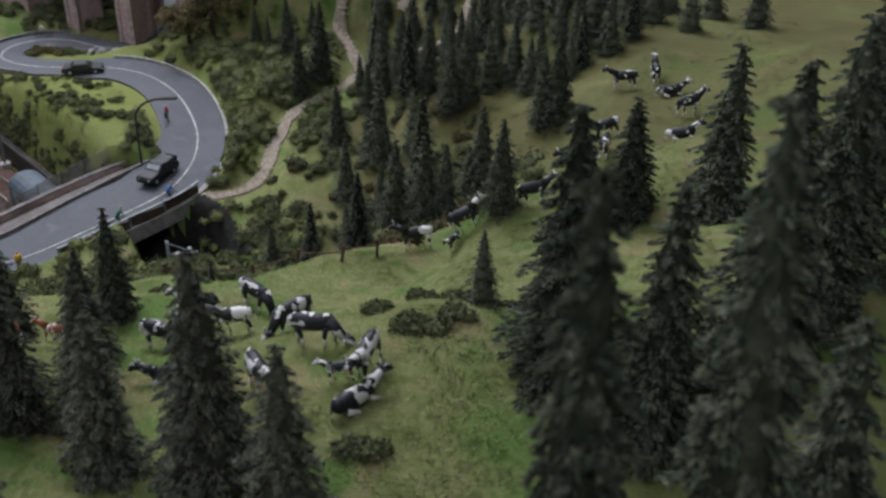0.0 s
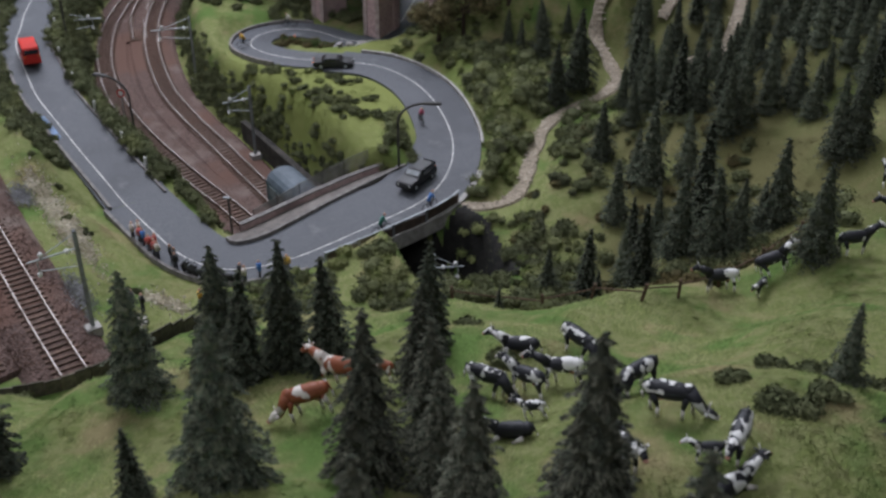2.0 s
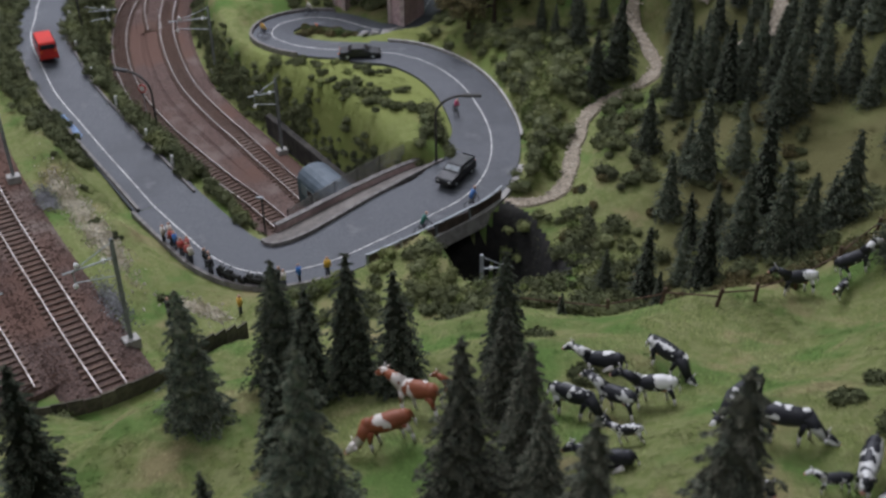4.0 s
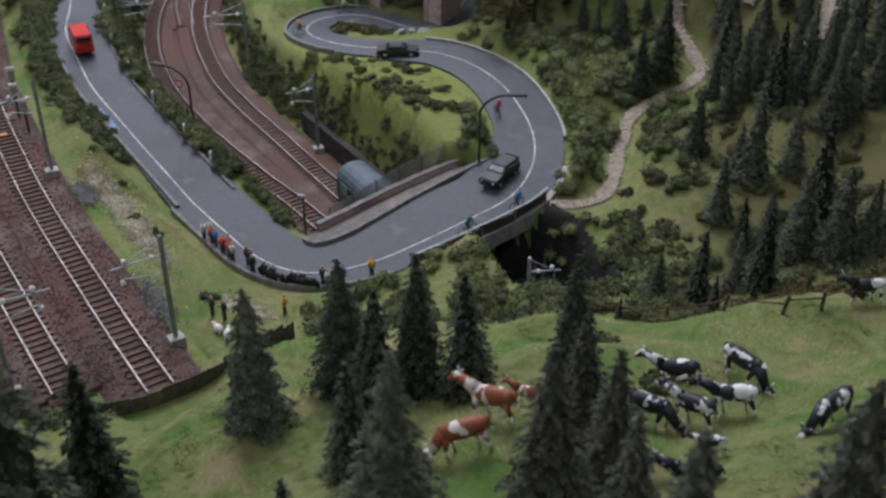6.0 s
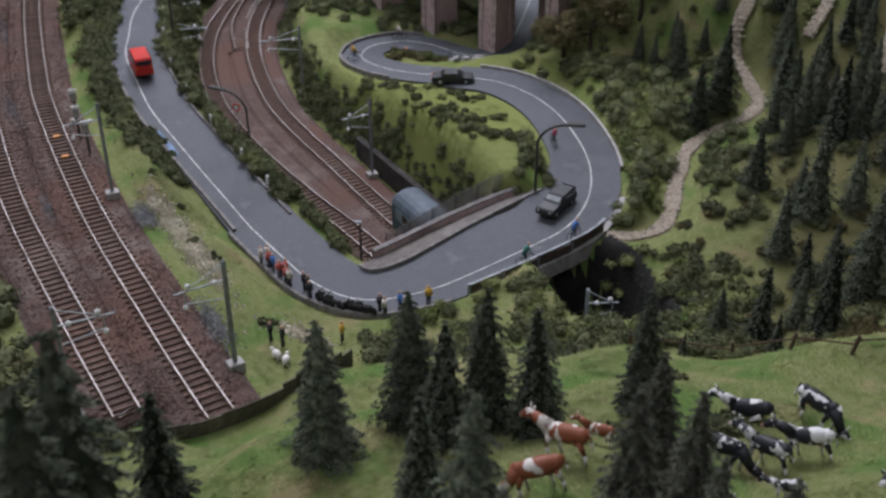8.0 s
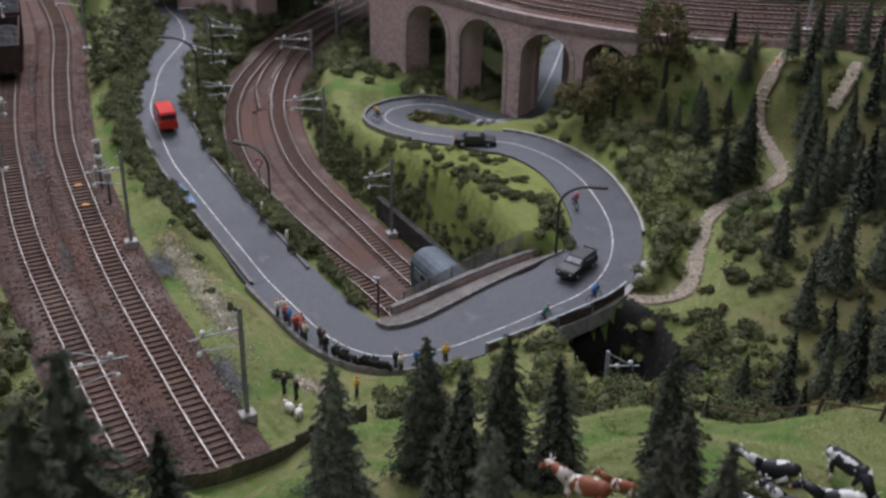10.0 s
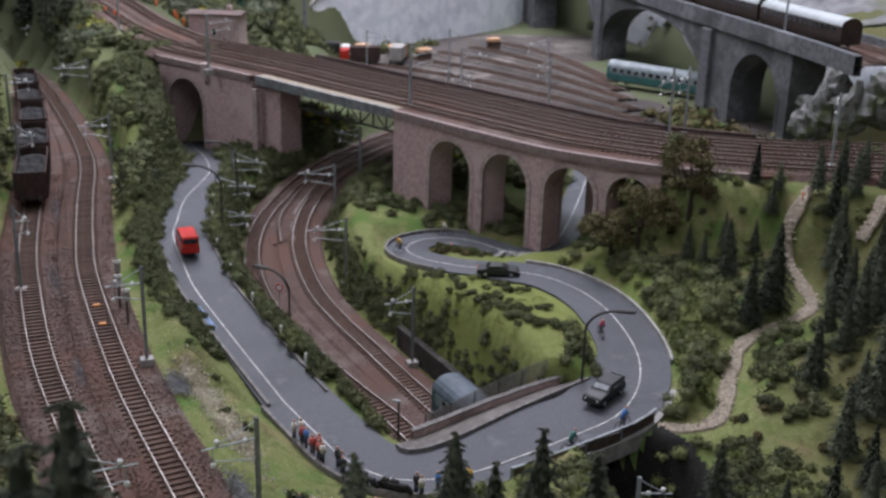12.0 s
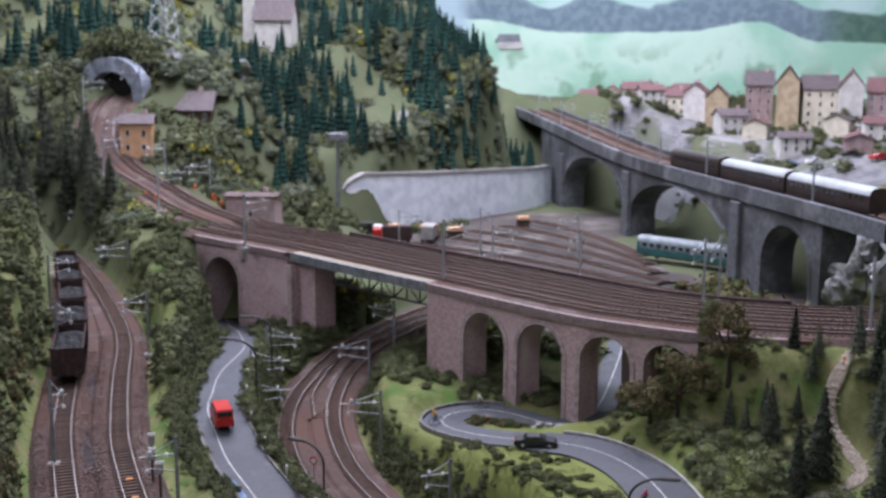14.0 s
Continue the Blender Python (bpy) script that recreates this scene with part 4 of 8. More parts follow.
for inset in (1.6, 12.0):
    nrm = Vector((0.37, 0.93, 0)) * inset
    bm = bmesh.new()
    zt0, zb0 = 14.6, 12.3
    rod(bm, tA + nrm + Vector((0, 0, zb0)), tB + nrm + Vector((0, 0, zb0 - 0.6)), 0.16, sides=4)
    for k in range(9):
        u, u2 = k / 8, min(1, (k + 1) / 8)
        lo, hi = tA.lerp(tB, u) + nrm + Vector((0, 0, zb0 - 0.6 * u)), tA.lerp(tB, u) + nrm + Vector((0, 0, zt0 - 0.6 * u))
        lo2, hi2 = tA.lerp(tB, u2) + nrm + Vector((0, 0, zb0 - 0.6 * u2)), tA.lerp(tB, u2) + nrm + Vector((0, 0, zt0 - 0.6 * u2))
        rod(bm, lo, hi, 0.13, sides=4)
        if k < 8:
            rod(bm, lo if k % 2 else hi, hi2 if k % 2 else lo2, 0.11, sides=4)
    part("lattice", bm, DARK_STEEL, truss)

for o, bed_w in ((3.2, 2.1), (7.4, 2.0), (11.4, 2.0), (15.0, 1.9)):
    track("railway_track", offset_line(FRONT, o, 0.25), "railway track across the masonry viaduct", bed=bed_w)
for o in (-3, 3):
    track("railway_track", offset_line(UPPER[UPPER[:, 0] < -93], o, 0.2), "railway track climbing to the tunnel mouth", bed=2.4)

# grey stone viaduct over the yard
big = thing("stone_viaduct", 0, 0, 0, "grey stone viaduct with broad arches over the yard", "viaduct", kind="structure")
bl = BIG_VIADUCT
mid_pier = (-76.5 + 0.4765 * 68.5, 320 - 0.8791 * 68.5)
arch_wall("arcade", (-76.5, 320), mid_pier, 6, 0, 24.6, [(14, 66, 20.3, 11)], GREY_STONE, big, zt_end=20.7, trim=GREY_STONE)
arch_wall("arcade", mid_pier, (-0.6, 180.2), 6, 0, 20.7, [(2.5, 57.5, 18.9, 10), (70.5, 87.5, 17.5, 10.5)], GREY_STONE, big, zt_end=19.8, trim=GREY_STONE)
bm = bmesh.new()
box(bm, 0, 12, 0, 6, 0, 26, bevel=0.2)
part("pier", bm, GREY_STONE, big, at=Matrix.Translation((-82.2, 330.5, 0)) @ Matrix.Rotation(math.atan2(-139.8, 75.9), 4, "Z"))
for s0 in (66.4, 126.6, 10):
    bm = bmesh.new()
    box(bm, 0, 4, -0.9, 0.3, 0, 19.4, bevel=0.2)
    part("pilaster", bm, GREY_STONE, big, at=Matrix.Translation((-76.5 + 0.477 * s0, 320 - 0.879 * s0, 0)) @ Matrix.Rotation(math.atan2(-139.8, 75.9), 4, "Z"))
part("parapet", solid_strip(bl, -0.6, 0.6, 1.4, -1.4, "parapet", GREY_STONE), None, big)
part("parapet", solid_strip(bl, -13.6, -12.8, 1.2, -1.4, "parapet", GREY_STONE), None, big)
part("deck", ribbon(bl, [0.5, -13], [0, 0], "deck", BALLAST), None, big)
for o in (-3.6, -9.2):
    track("railway_track", offset_line(bl, o, 0.2), "railway track on the stone viaduct", bed=2.3)

# pale retaining wall behind the yard
ww = curve([(-107.5, 232, 9), (-103.5, 240, 10), (-91, 264, 10), (-78, 300, 10), (-76, 318, 10)], 3)
ww[:, 2] = np.interp(np.arange(len(ww)), [0, 3, len(ww) - 1], [13.6, 18.2, 14.6])
strip_thing("retaining_wall", solid_strip(ww, 0, 1.5, 0, -14, "retaining_wall", WHITE_WALL), "pale blue-white stained retaining wall behind the yard", "wall")
strip_thing("wall_coping", solid_strip(ww, -0.3, 1.8, 0.5, 0, "wall_coping", CONCRETE), "pale concrete coping on the retaining wall", "wall")
back_wall = curve([(-62, 330, 17), (-30, 272, 17), (-2, 222, 17), (14, 190, 17)], 4)
strip_thing("retaining_wall", solid_strip(back_wall, 0, 1.5, 0, -13, "retaining_wall", WHITE_WALL), "pale whitewashed retaining wall behind the stone viaduct", "wall")
# yard tracks
for i in range(7):
    a = np.array([-18 - i * 3, 172 + i * 9.5, 4.6])
    b = np.array([-100 + i * 5, 205 + i * 11, 4.6])
    ln = np.linspace(a, b, 40)
    ln[:, 1] += 5 * np.sin(np.linspace(0, 3.1, 40))
    track("railway_track", ln, "railway track in the sunken station yard", bed=2.6, grit=YARD_BALLAST)
yard_grid = curve([(-25, 168, 4.15), (-62, 216, 4.15), (-88, 285, 4.15)], 4)
strip_thing("yard_floor", ribbon(yard_grid, [-38, 34], [0, 0], "yard_floor", YARD_BALLAST), "brown ballast floor of the station yard", "ground")


# ---- trees and plants ----
def spruce_arrays(seed, tiers, arms, spread, twigs, h=10.0, fine=1.0, core_size=0.7):
    """Crown of a spruce ten centimetres high: tiers of full, slightly drooping boughs set with short twigs, round a lumpy core."""
    r = np.random.default_rng(seed)
    root, d, L, droop, up = [], [], [], [], []
    lean = r.random(3) * 6.3
    for i in range(tiers):
        u = i / (tiers - 1)
        rad = h * spread * (1 - u) ** 0.86 * (0.9 + 0.2 * r.random()) + 0.26
        n = max(5, int(arms * (1 - 0.58 * u)))
        for k in range(n):
            a = 2 * math.pi * (k + r.random() * 0.8) / n + i * 1.3
            root.append((0, 0, h * (0.05 + 0.92 * u) + (r.random() - 0.5) * 0.3))
            d.append((math.cos(a), math.sin(a), 0))
            L.append(rad * (0.78 + 0.26 * r.random() + 0.1 * math.sin(a * 2 + lean[0] + u * 5) + (0.18 if r.random() < 0.1 else 0)))
            up.append(u)
            droop.append(0.28 + 0.3 * r.random() - 0.5 * max(0, u - 0.6))
    root, d, L, droop, up = (np.repeat(np.array(q), twigs, 0) for q in (root, d, L, droop, up))
    n = len(L)
    s = np.stack([-d[:, 1], d[:, 0], np.zeros(n)], 1)
    inner = 0.4 * np.clip(1.25 - 1.25 * up, 0, 1)
    q = inner + (1 - inner) * r.random(n) ** 0.75
    base = root + d * (L * q)[:, None]
    # each bough is a flat clump, broad in its middle and pointed at its tip
    width = L * 0.26 * np.sqrt(np.clip(1.04 - q, 0, 1))
    off = (r.random(n) * 2 - 1)
    base += s * (width * off)[:, None]
    base[:, 2] += -L * droop * q ** 1.5 + 0.22 * (1 - off ** 2) * np.minimum(1, L) * (1.15 - q)
    go = d * (0.7 + 0.4 * r.random(n))[:, None] + s * (off * r.random(n) * 0.7)[:, None]
    go[:, 2] += r.normal(size=n) * 0.12 - 0.28
    size = fine * (0.14 + 0.11 * L * (1.2 - q)) * (0.6 + 0.8 * r.random(n))
    across = np.cross(go, np.array([0, 0, 1.0]) + r.normal(size=(n, 3)) * 0.5)
    across /= np.linalg.norm(across, axis=1)[:, None]
    w = (0.07 + 0.06 * r.random(n)) * (14 / twigs) ** 0.4 * (16 / arms) ** 0.5
    verts = np.stack([base - across * w[:, None], base + across * w[:, None], base + go * size[:, None]], 1).reshape(-1, 3)
    faces = np.arange(3 * n).reshape(-1, 3).tolist()
    levels = np.linspace(0, 1, 15)
    core = []
    for j, u in enumerate(levels):
        for k in range(12):
            g = (h * spread * core_size * (1 - u) ** 0.86 + 0.1) * (1.12 if j % 2 == 0 else 0.82) * (0.88 + 0.24 * r.random())
            core.append((g * math.cos(k * 0.5236), g * math.sin(k * 0.5236), h * (0.03 + 0.95 * u)))
    o = len(verts)
    faces += [(o + m * 12 + k, o + m * 12 + (k + 1) % 12, o + m * 12 + 12 + (k + 1) % 12, o + m * 12 + 12 + k) for m in range(14) for k in range(12)]
    return np.vstack([verts, np.array(core)]), faces


def spruce_meshes(name, seed, needles, tiers=17, arms=13, spread=0.24, twigs=14, fine=1.0, core_size=0.7):
    crown = raw("crown", *spruce_arrays(seed, tiers, arms, spread, twigs, 10.0, fine, core_size), needles)
    bm = bmesh.new()
    rod(bm, (0, 0, -0.6), (0, 0, 8), 0.22, 0.05, 7)
    return mesh_of("trunk", bm, BARK), crown


SPRUCES = [spruce_meshes("spruce", 10 + i, NEEDLE, 15 + i, 11, (0.235, 0.215, 0.255, 0.225)[i], 30, core_size=0.56) for i in range(4)]
MEADOW_SPRUCES = [spruce_meshes("spruce", 20 + i, NEEDLE, 16 + i, 13, (0.235, 0.215, 0.25)[i], 84, 0.85, 0.56) for i in range(3)]
GREY_SPRUCES = [spruce_meshes("spruce", 30 + i, NEEDLE_GREY, 17, 13, (0.23, 0.25)[i], 84, 0.85, 0.56) for i in range(2)]
TALL_SPRUCES = [spruce_meshes("spruce", 60 + i, NEEDLE, 24, 12, 0.185, 60, 0.9, 0.56) for i in range(2)]
tree_rng = random.Random(5)


def spruce(x, y, h, kind_set, label, group, z=None, wide=1.0):
    trunk, crown = kind_set[tree_rng.randrange(len(kind_set))]
    z = ground_at(x, y) if z is None else z
    t = new("spruce_tree")
    t.matrix_basis = pose(x * K, y * K, z * K, tree_rng.uniform(-1.5, 1.5), tree_rng.uniform(-1.5, 1.5), tree_rng.uniform(0, 360)) @ Matrix.Diagonal((h / 10 * wide, h / 10 * wide, h / 10, 1))
    tagged(t, label, "spruce tree", group)
    part("trunk", trunk, None, t)
    part("crown", crown, None, t)
    return t


# spruces on the cow meadow: x, y, height
for x, y, h in ((-7.4, 27.3, 8.6), (-13.7, 41.4, 7.8), (-11.6, 39.5, 7.0), (-9.9, 41.3, 7.9), (-7.3, 41, 7.3), (-2.6, 44.5, 7.0), (-16.8, 37.4, 7.6), (-11, 33.8, 6.2), (-10.9, 26.2, 4.6)):
    spruce(x, y, h, MEADOW_SPRUCES, "dark green model spruce with drooping boughs on the meadow", "spruces on the meadow")
for x, y, h in ((-2.1, 30.4, 8.6), (-1.5, 37.8, 6.6), (0, 33.4, 7.3), (0.9, 30.7, 6.6), (2.9, 27.5, 8.2), (7.6, 27.2, 11.2), (11.3, 23.8, 9.8), (0.5, 20.2, 9.4)):
    spruce(x, y, h, GREY_SPRUCES, "grey-green model spruce with frosted boughs on the meadow", "spruces on the meadow")
spruce(18.5, 40.4, 4.6, SPRUCES, "small dark spruce standing alone in the pasture", "spruces on the meadow")
for x, y, h in ((-21.6, 30.8, 8.6), (-19.8, 23.1, 15.6), (-19.3, 20.4, 16.2), (-24.6, 24.2, 12.5), (-23, 19, 14), (-27.5, 27, 9.5)):
    spruce(x, y, h, MEADOW_SPRUCES, "dark green spruce at the meadow's lower edge", "spruces on the meadow")
for x, y, h, w in ((22.4, 34.0, 13.6, 1.0), (21.5, 15.1, 23.1, 0.6), (26.5, 16.9, 23.7, 0.62), (30.2, 20.5, 14.5, 0.95), (25.9, 29.8, 12.5, 0.9), (30.4, 32.2, 14.5, 0.9), (31.1, 47.1, 11.5, 1.0), (33.5, 36, 14, 0.9), (27.5, 56.3, 8.4, 1.2), (36, 40, 14, 0.9)):
    spruce(x, y, h, TALL_SPRUCES, "tall dark spruce beside the cow pasture", "tall spruces", wide=w * 1.15)

HILLSIDE = [(-9.2, 111.9, 4.1), (-7.5, 110.2, 3.8), (-4.9, 109.3, 6.0), (-5.6, 112.4, 3.8), (-2.2, 101.0, 6.6), (-0.4, 103.3, 8.6), (-2.6, 112.1, 3.4), (3.5, 89.2, 6.1), (8.1, 84.3, 8.2), (6.9, 85.0, 5.3),
            (11.3, 84.9, 6.4), (12.6, 77.0, 9.4), (5.7, 79.4, 6.0), (7.4, 75.0, 4.9), (9.2, 75.4, 5.2), (11.0, 70.6, 7.8), (7.0, 70.0, 5.0), (4.3, 68.1, 6.0), (8.4, 66.6, 7.0), (5.4, 65.4, 3.5), (1.5, 66.8, 4.2), (-0.8, 57.4, 1.9)]
HILLSIDE_UP = [(13.5, 69.2, 7.6), (15.0, 68.6, 6.4), (17.8, 70.9, 7.4), (16.9, 71.3, 4.4), (19.3, 60.4, 7.0), (22.8, 81.2, 7.4), (23.9, 80.4, 8.0), (21.7, 90.6, 5.6), (20.4, 93.1, 5.4), (18.1, 94.5, 4.0), (26.6, 91.6, 5.6), (25.4, 90.2, 4.2), (14.3, 89.7, 7.0), (15.6, 91.0, 7.6)]
WOOD_PLAN = [(4.7, 97.7, 4.4), (7.0, 96.7, 7.1), (8.3, 99.6, 7.2), (9.9, 94.4, 7.7), (11.8, 93.8, 6.2), (14.2, 95.6, 6.9), (5.7, 107.8, 6.5), (9.2, 108.6, 5.4), (12.9, 109.4, 5.7), (11.0, 111.0, 5.8), (15.8, 98.1, 6.4), (6.2, 101.2, 6.8), (5.4, 104.4, 7.0),
             (8.6, 103.5, 6.6), (11.5, 99.5, 7.0), (13.2, 102.6, 6.4), (17.0, 103.0, 7.0), (18.5, 100.0, 6.2), (20.0, 106.0, 7.0), (22.2, 98.8, 6.6), (17.8, 109.5, 6.6), (19.0, 114.0, 7.0), (23.0, 110.0, 6.5), (25.0, 103.0, 6.5), (28.0, 98.6, 6.0), (30.0, 104.0, 6.5),
             (27.0, 108.0, 7.0), (12.6, 113.8, 6.2), (4.9, 110.6, 5.6), (-1.4, 114.6, 3.6), (-0.9, 116.4, 3.4), (3.0, 116.6, 5.2), (4.7, 114.6, 5.8), (6.6, 117.0, 5.0), (5.6, 112.4, 5.8), (11.2, 117.0, 5.4), (-3.4, 117.5, 4.4), (5.2, 120.0, 5.4), (7.6, 122.0, 5.2),
             (10.0, 121.0, 5.8), (13.4, 118.4, 6.2), (16.8, 118.0, 6.4), (31.5, 95.0, 6.0), (34.0, 100.0, 7.0), (37.0, 96.0, 6.4), (36.0, 104.0, 7.0), (40.0, 101.0, 7.0), (43.5, 97.0, 6.6), (33.0, 110.0, 7.0), (24.0, 117.0, 7.0)]
for x, y, h in HILLSIDE + HILLSIDE_UP:
    spruce(x, y, h, SPRUCES, "dark green model spruce on the steep hillside", "spruces on the hillside")
# younger trees fill the gaps between them
for i in range(400):
    x, y = tree_rng.uniform(4, 34), tree_rng.uniform(93, 119)
    if len(WOOD_PLAN) < 84 and min(math.hypot(x - q[0], y - q[1]) for q in WOOD_PLAN) > 2.3 and min(near(ln, np.array([x, x]), np.array([y, y - 1.5]))[0].min() for ln in (FOOTPATH, PATH_TWO, PATH_THREE)) > 1.6:
        WOOD_PLAN.append((x, y, tree_rng.uniform(4.6, 6.8)))
for x, y, h in WOOD_PLAN:
    spruce(x, y, h, SPRUCES, "dark green spruce in the dense hillside wood", "spruces on the hillside")


# leafy clumps
def leaves(centres, radii, count, size, seed, squash=0.75):
    """Many small leaf faces over uneven lumps; as vertices and faces."""
    r = np.random.default_rng(seed)
    c = np.repeat(np.asarray(centres, float), count, 0)
    rad = np.repeat(np.asarray(radii, float), count)
    n = len(c)
    d = r.normal(size=(n, 3))
    d[:, 2] = np.abs(d[:, 2]) * 1.1 - 0.15
    d /= np.linalg.norm(d, axis=1)[:, None]
    lump = 0.62 + 0.55 * r.random(n) ** 1.6 + 0.15 * np.sin(d[:, 0] * 5 + c[:, 0]) * np.sin(d[:, 1] * 5 + c[:, 1])
    p = c + d * (rad * lump)[:, None] * np.array([1, 1, squash])
    nrm = d + r.normal(size=(n, 3)) * 0.55
    nrm /= np.linalg.norm(nrm, axis=1)[:, None]
    t = np.cross(nrm, r.normal(size=(n, 3)))
    t /= np.linalg.norm(t, axis=1)[:, None]
    b = np.cross(nrm, t)
    s = (size * (0.6 + 0.9 * r.random(n)))[:, None]
    v = np.stack([p - t * s - b * s * 0.6, p + t * s * 0.9 - b * s * 0.5, p + b * s], 1).reshape(-1, 3)
    f = np.arange(n * 3).reshape(-1, 3)
    return v, f


def thicket(name, pts, rmin, rmax, mats, label, count=300, size=0.085, seed=1, squash=0.85, lift=0.35, up=0.0):
    r = np.random.default_rng(seed)
    pts = np.asarray(pts, float)
    rad = rmin + (rmax - rmin) * r.random(len(pts)) ** 1.5
    # each bush is two or three lumps of unequal size
    pts, whole, share = np.repeat(pts, 3, 0), np.repeat(rad, 3), np.tile((0.8, 0.62, 0.5), len(pts))
    rad = whole * share * (0.8 + 0.4 * r.random(len(pts)))
    pts = pts + r.normal(size=pts.shape) * (whole * (1.05 - share) * 0.8)[:, None]
    z = height(pts[:, 0], pts[:, 1]) + up
    mid = np.stack([pts[:, 0], pts[:, 1], z + lift * rad + 0.25 * whole * (share < 0.6)], 1)
    v, f = leaves(mid, rad, max(20, int(count * 0.45)), size, seed, squash)
    # a low lump inside each clump closes its gaps
    ring = np.array([(math.cos(k * 1.0472), math.sin(k * 1.0472), zz) for zz, w in ((-0.4, 0), (0.35, 1)) for k in range(6)] + [(0, 0, 0.78)])
    ring[6:12, :2] *= 0.75
    ring[:6, :2] *= 0.9
    cv = mid[:, None, :] + ring[None] * (rad * 0.72)[:, None, None] * np.array([1, 1, squash])
    lump = [(k, (k + 1) % 6, 6 + (k + 1) % 6, 6 + k) for k in range(6)] + [(6 + k, 6 + (k + 1) % 6, 12, 12) for k in range(6)]
    cf = (np.arange(len(mid))[:, None, None] * 13 + np.array(lump)[None]).reshape(-1, 4) + len(v)
    faces = [tuple(q) for q in f] + [tuple(dict.fromkeys(q)) for q in cf.tolist()]
    ob = part(name, raw(name, np.vstack([v, cv.reshape(-1, 3)]), faces, mats))
    return tagged(ob, label, "bushes", kind="stuff")


def along(line, o0, o1, n, seed):
    """n random plan points beside a line, between two sideways offsets."""
    r = np.random.default_rng(seed)
    i = r.integers(0, len(line), n)
    o = o0 + (o1 - o0) * r.random(n)
    tan = np.gradient(line[:, :2], axis=0)
    tan /= np.linalg.norm(tan, axis=1)[:, None]
    return np.stack([line[i, 0] - tan[i, 1] * o + r.normal(size=n) * 0.3, line[i, 1] + tan[i, 0] * o + r.normal(size=n) * 0.3], 1)


def spread(x0, x1, y0, y1, n, seed, keep=None):
    r = np.random.default_rng(seed)
    p = np.stack([x0 + (x1 - x0) * r.random(n), y0 + (y1 - y0) * r.random(n)], 1)
    return p if keep is None else p[keep(p[:, 0], p[:, 1])]


def clear_of(lines):
    """Keeps points that lie farther than the given distance from each line."""
    def keep(x, y):
        ok = np.ones(len(x), bool)
        for line, dist in lines:
            ok &= near(line, x, y)[0] > dist
        return ok
    return keep


OPEN = clear_of([(ROAD_LEFT, 3.6), (ROAD_BEND, 4.2), (ROAD_LOOP, 3.2), (ROAD_ARCH, 3.0), (LOWER_LEFT, 3.4), (LOWER_RIGHT, 3.8), (MAIN_LEFT, 4), (MAIN_RIGHT, 4), (FOOTPATH, 1.5)])

thicket("hedge", along(between(ROAD_LEFT, 0.2, 0.99), 3.3, 5.4, 540, 11), 0.7, 1.45, LEAF, "dense green hedge between road and railway", seed=11, up=0.35)
thicket("hedge", along(between(ROAD_BEND, 0.0, 0.11), 3.9, 5.6, 46, 3), 0.55, 1.05, LEAF, "dense green hedge beside the road bend", seed=3, up=0.2)
thicket("hillside_scrub", along(MAIN_LEFT[2:75], 4.4, 10, 260, 2), 0.7, 1.5, LEAF_BROWN, "brownish green scrub beside the near tracks", seed=2)
thicket("hedge", along(between(ROAD_LEFT, 0.05, 0.62), -6.4, -3.3, 330, 12), 0.8, 1.8, LEAF, "dense dark green hedge beside the road", seed=12)
thicket("hedge", along(between(ROAD_LEFT, 0.6, 0.93), -5.0, -3.2, 210, 10), 0.7, 1.3, LEAF, "clipped dark green hedge along the road edge", seed=10)
thicket("hedge", along(LOWER_RIGHT[0:74], -5.0, -3.9, 320, 13), 0.6, 0.95, LEAF, "dark bushes above the railway cutting", seed=13)
thicket("bushes", spread(-46, -18, 88, 122, 10, 14, OPEN), 0.4, 0.9, LEAF_LIGHT, "low light green bushes on the island hill", seed=14, squash=0.6)
thicket("bushes", np.vstack([spread(-27, -21, 88, 96, 5, 15, OPEN), np.array([(-27.5, 97), (-26, 98.2), (-29, 98.4), (-31, 101), (-34, 104), (-25, 95)])]), 0.5, 1.1, LEAF, "dark green bushes on the island hill", seed=15)
isle_rng = np.random.default_rng(35)
isle_pts = np.vstack([np.array(c) + isle_rng.normal(size=(n_, 2)) * (1.5, 0.8) for c, n_ in (((-21.6, 93.7), 9), ((-26.0, 104.6), 5), ((-33.6, 103.0), 6), ((-27.2, 95.0), 6), ((-31.9, 99.4), 6), ((-26.0, 97.8), 3), ((-37.5, 106.0), 4), ((-22.5, 97.0), 3))])
thicket("bushes", isle_pts[OPEN(isle_pts[:, 0], isle_pts[:, 1])], 0.45, 0.95, LEAF, "low spreading green bushes on the island hill", seed=35, squash=0.55)
thicket("bushes", np.array([(-8.4, 77.8), (-7.2, 77.0), (-6.2, 78.4), (-8.9, 76.4), (-7.6, 78.6), (1.0, 72.0), (2.5, 71.0), (3.2, 72.6), (0.0, 70.6), (-1.2, 73.0)]), 0.8, 1.2, LEAF_LIGHT, "bright yellow-green bushes beside the ravine", seed=36)
thicket("bushes", along(between(ROAD_BEND, 0.5, 0.62), 4.2, 6.0, 12, 9), 0.6, 1.1, LEAF, "round bushes beside the street lamp", seed=9)
thicket("bushes", spread(-40.2, -31.5, 115.6, 119.4, 26, 34, clear_of([(ROAD_LOOP, 2.6)])), 0.5, 0.95, LEAF_BROWN, "low brown-green plants on the traffic island", seed=34)
thicket("bushes", spread(-8, 4, 83, 106, 90, 16, OPEN), 0.7, 1.6, LEAF, "dark green bushes along the footpath", seed=16)
thicket("bushes", spread(-9, -3.6, 84, 104, 40, 8, OPEN), 0.8, 1.6, LEAF_LIGHT, "yellow-green bushes along the footpath", seed=8)
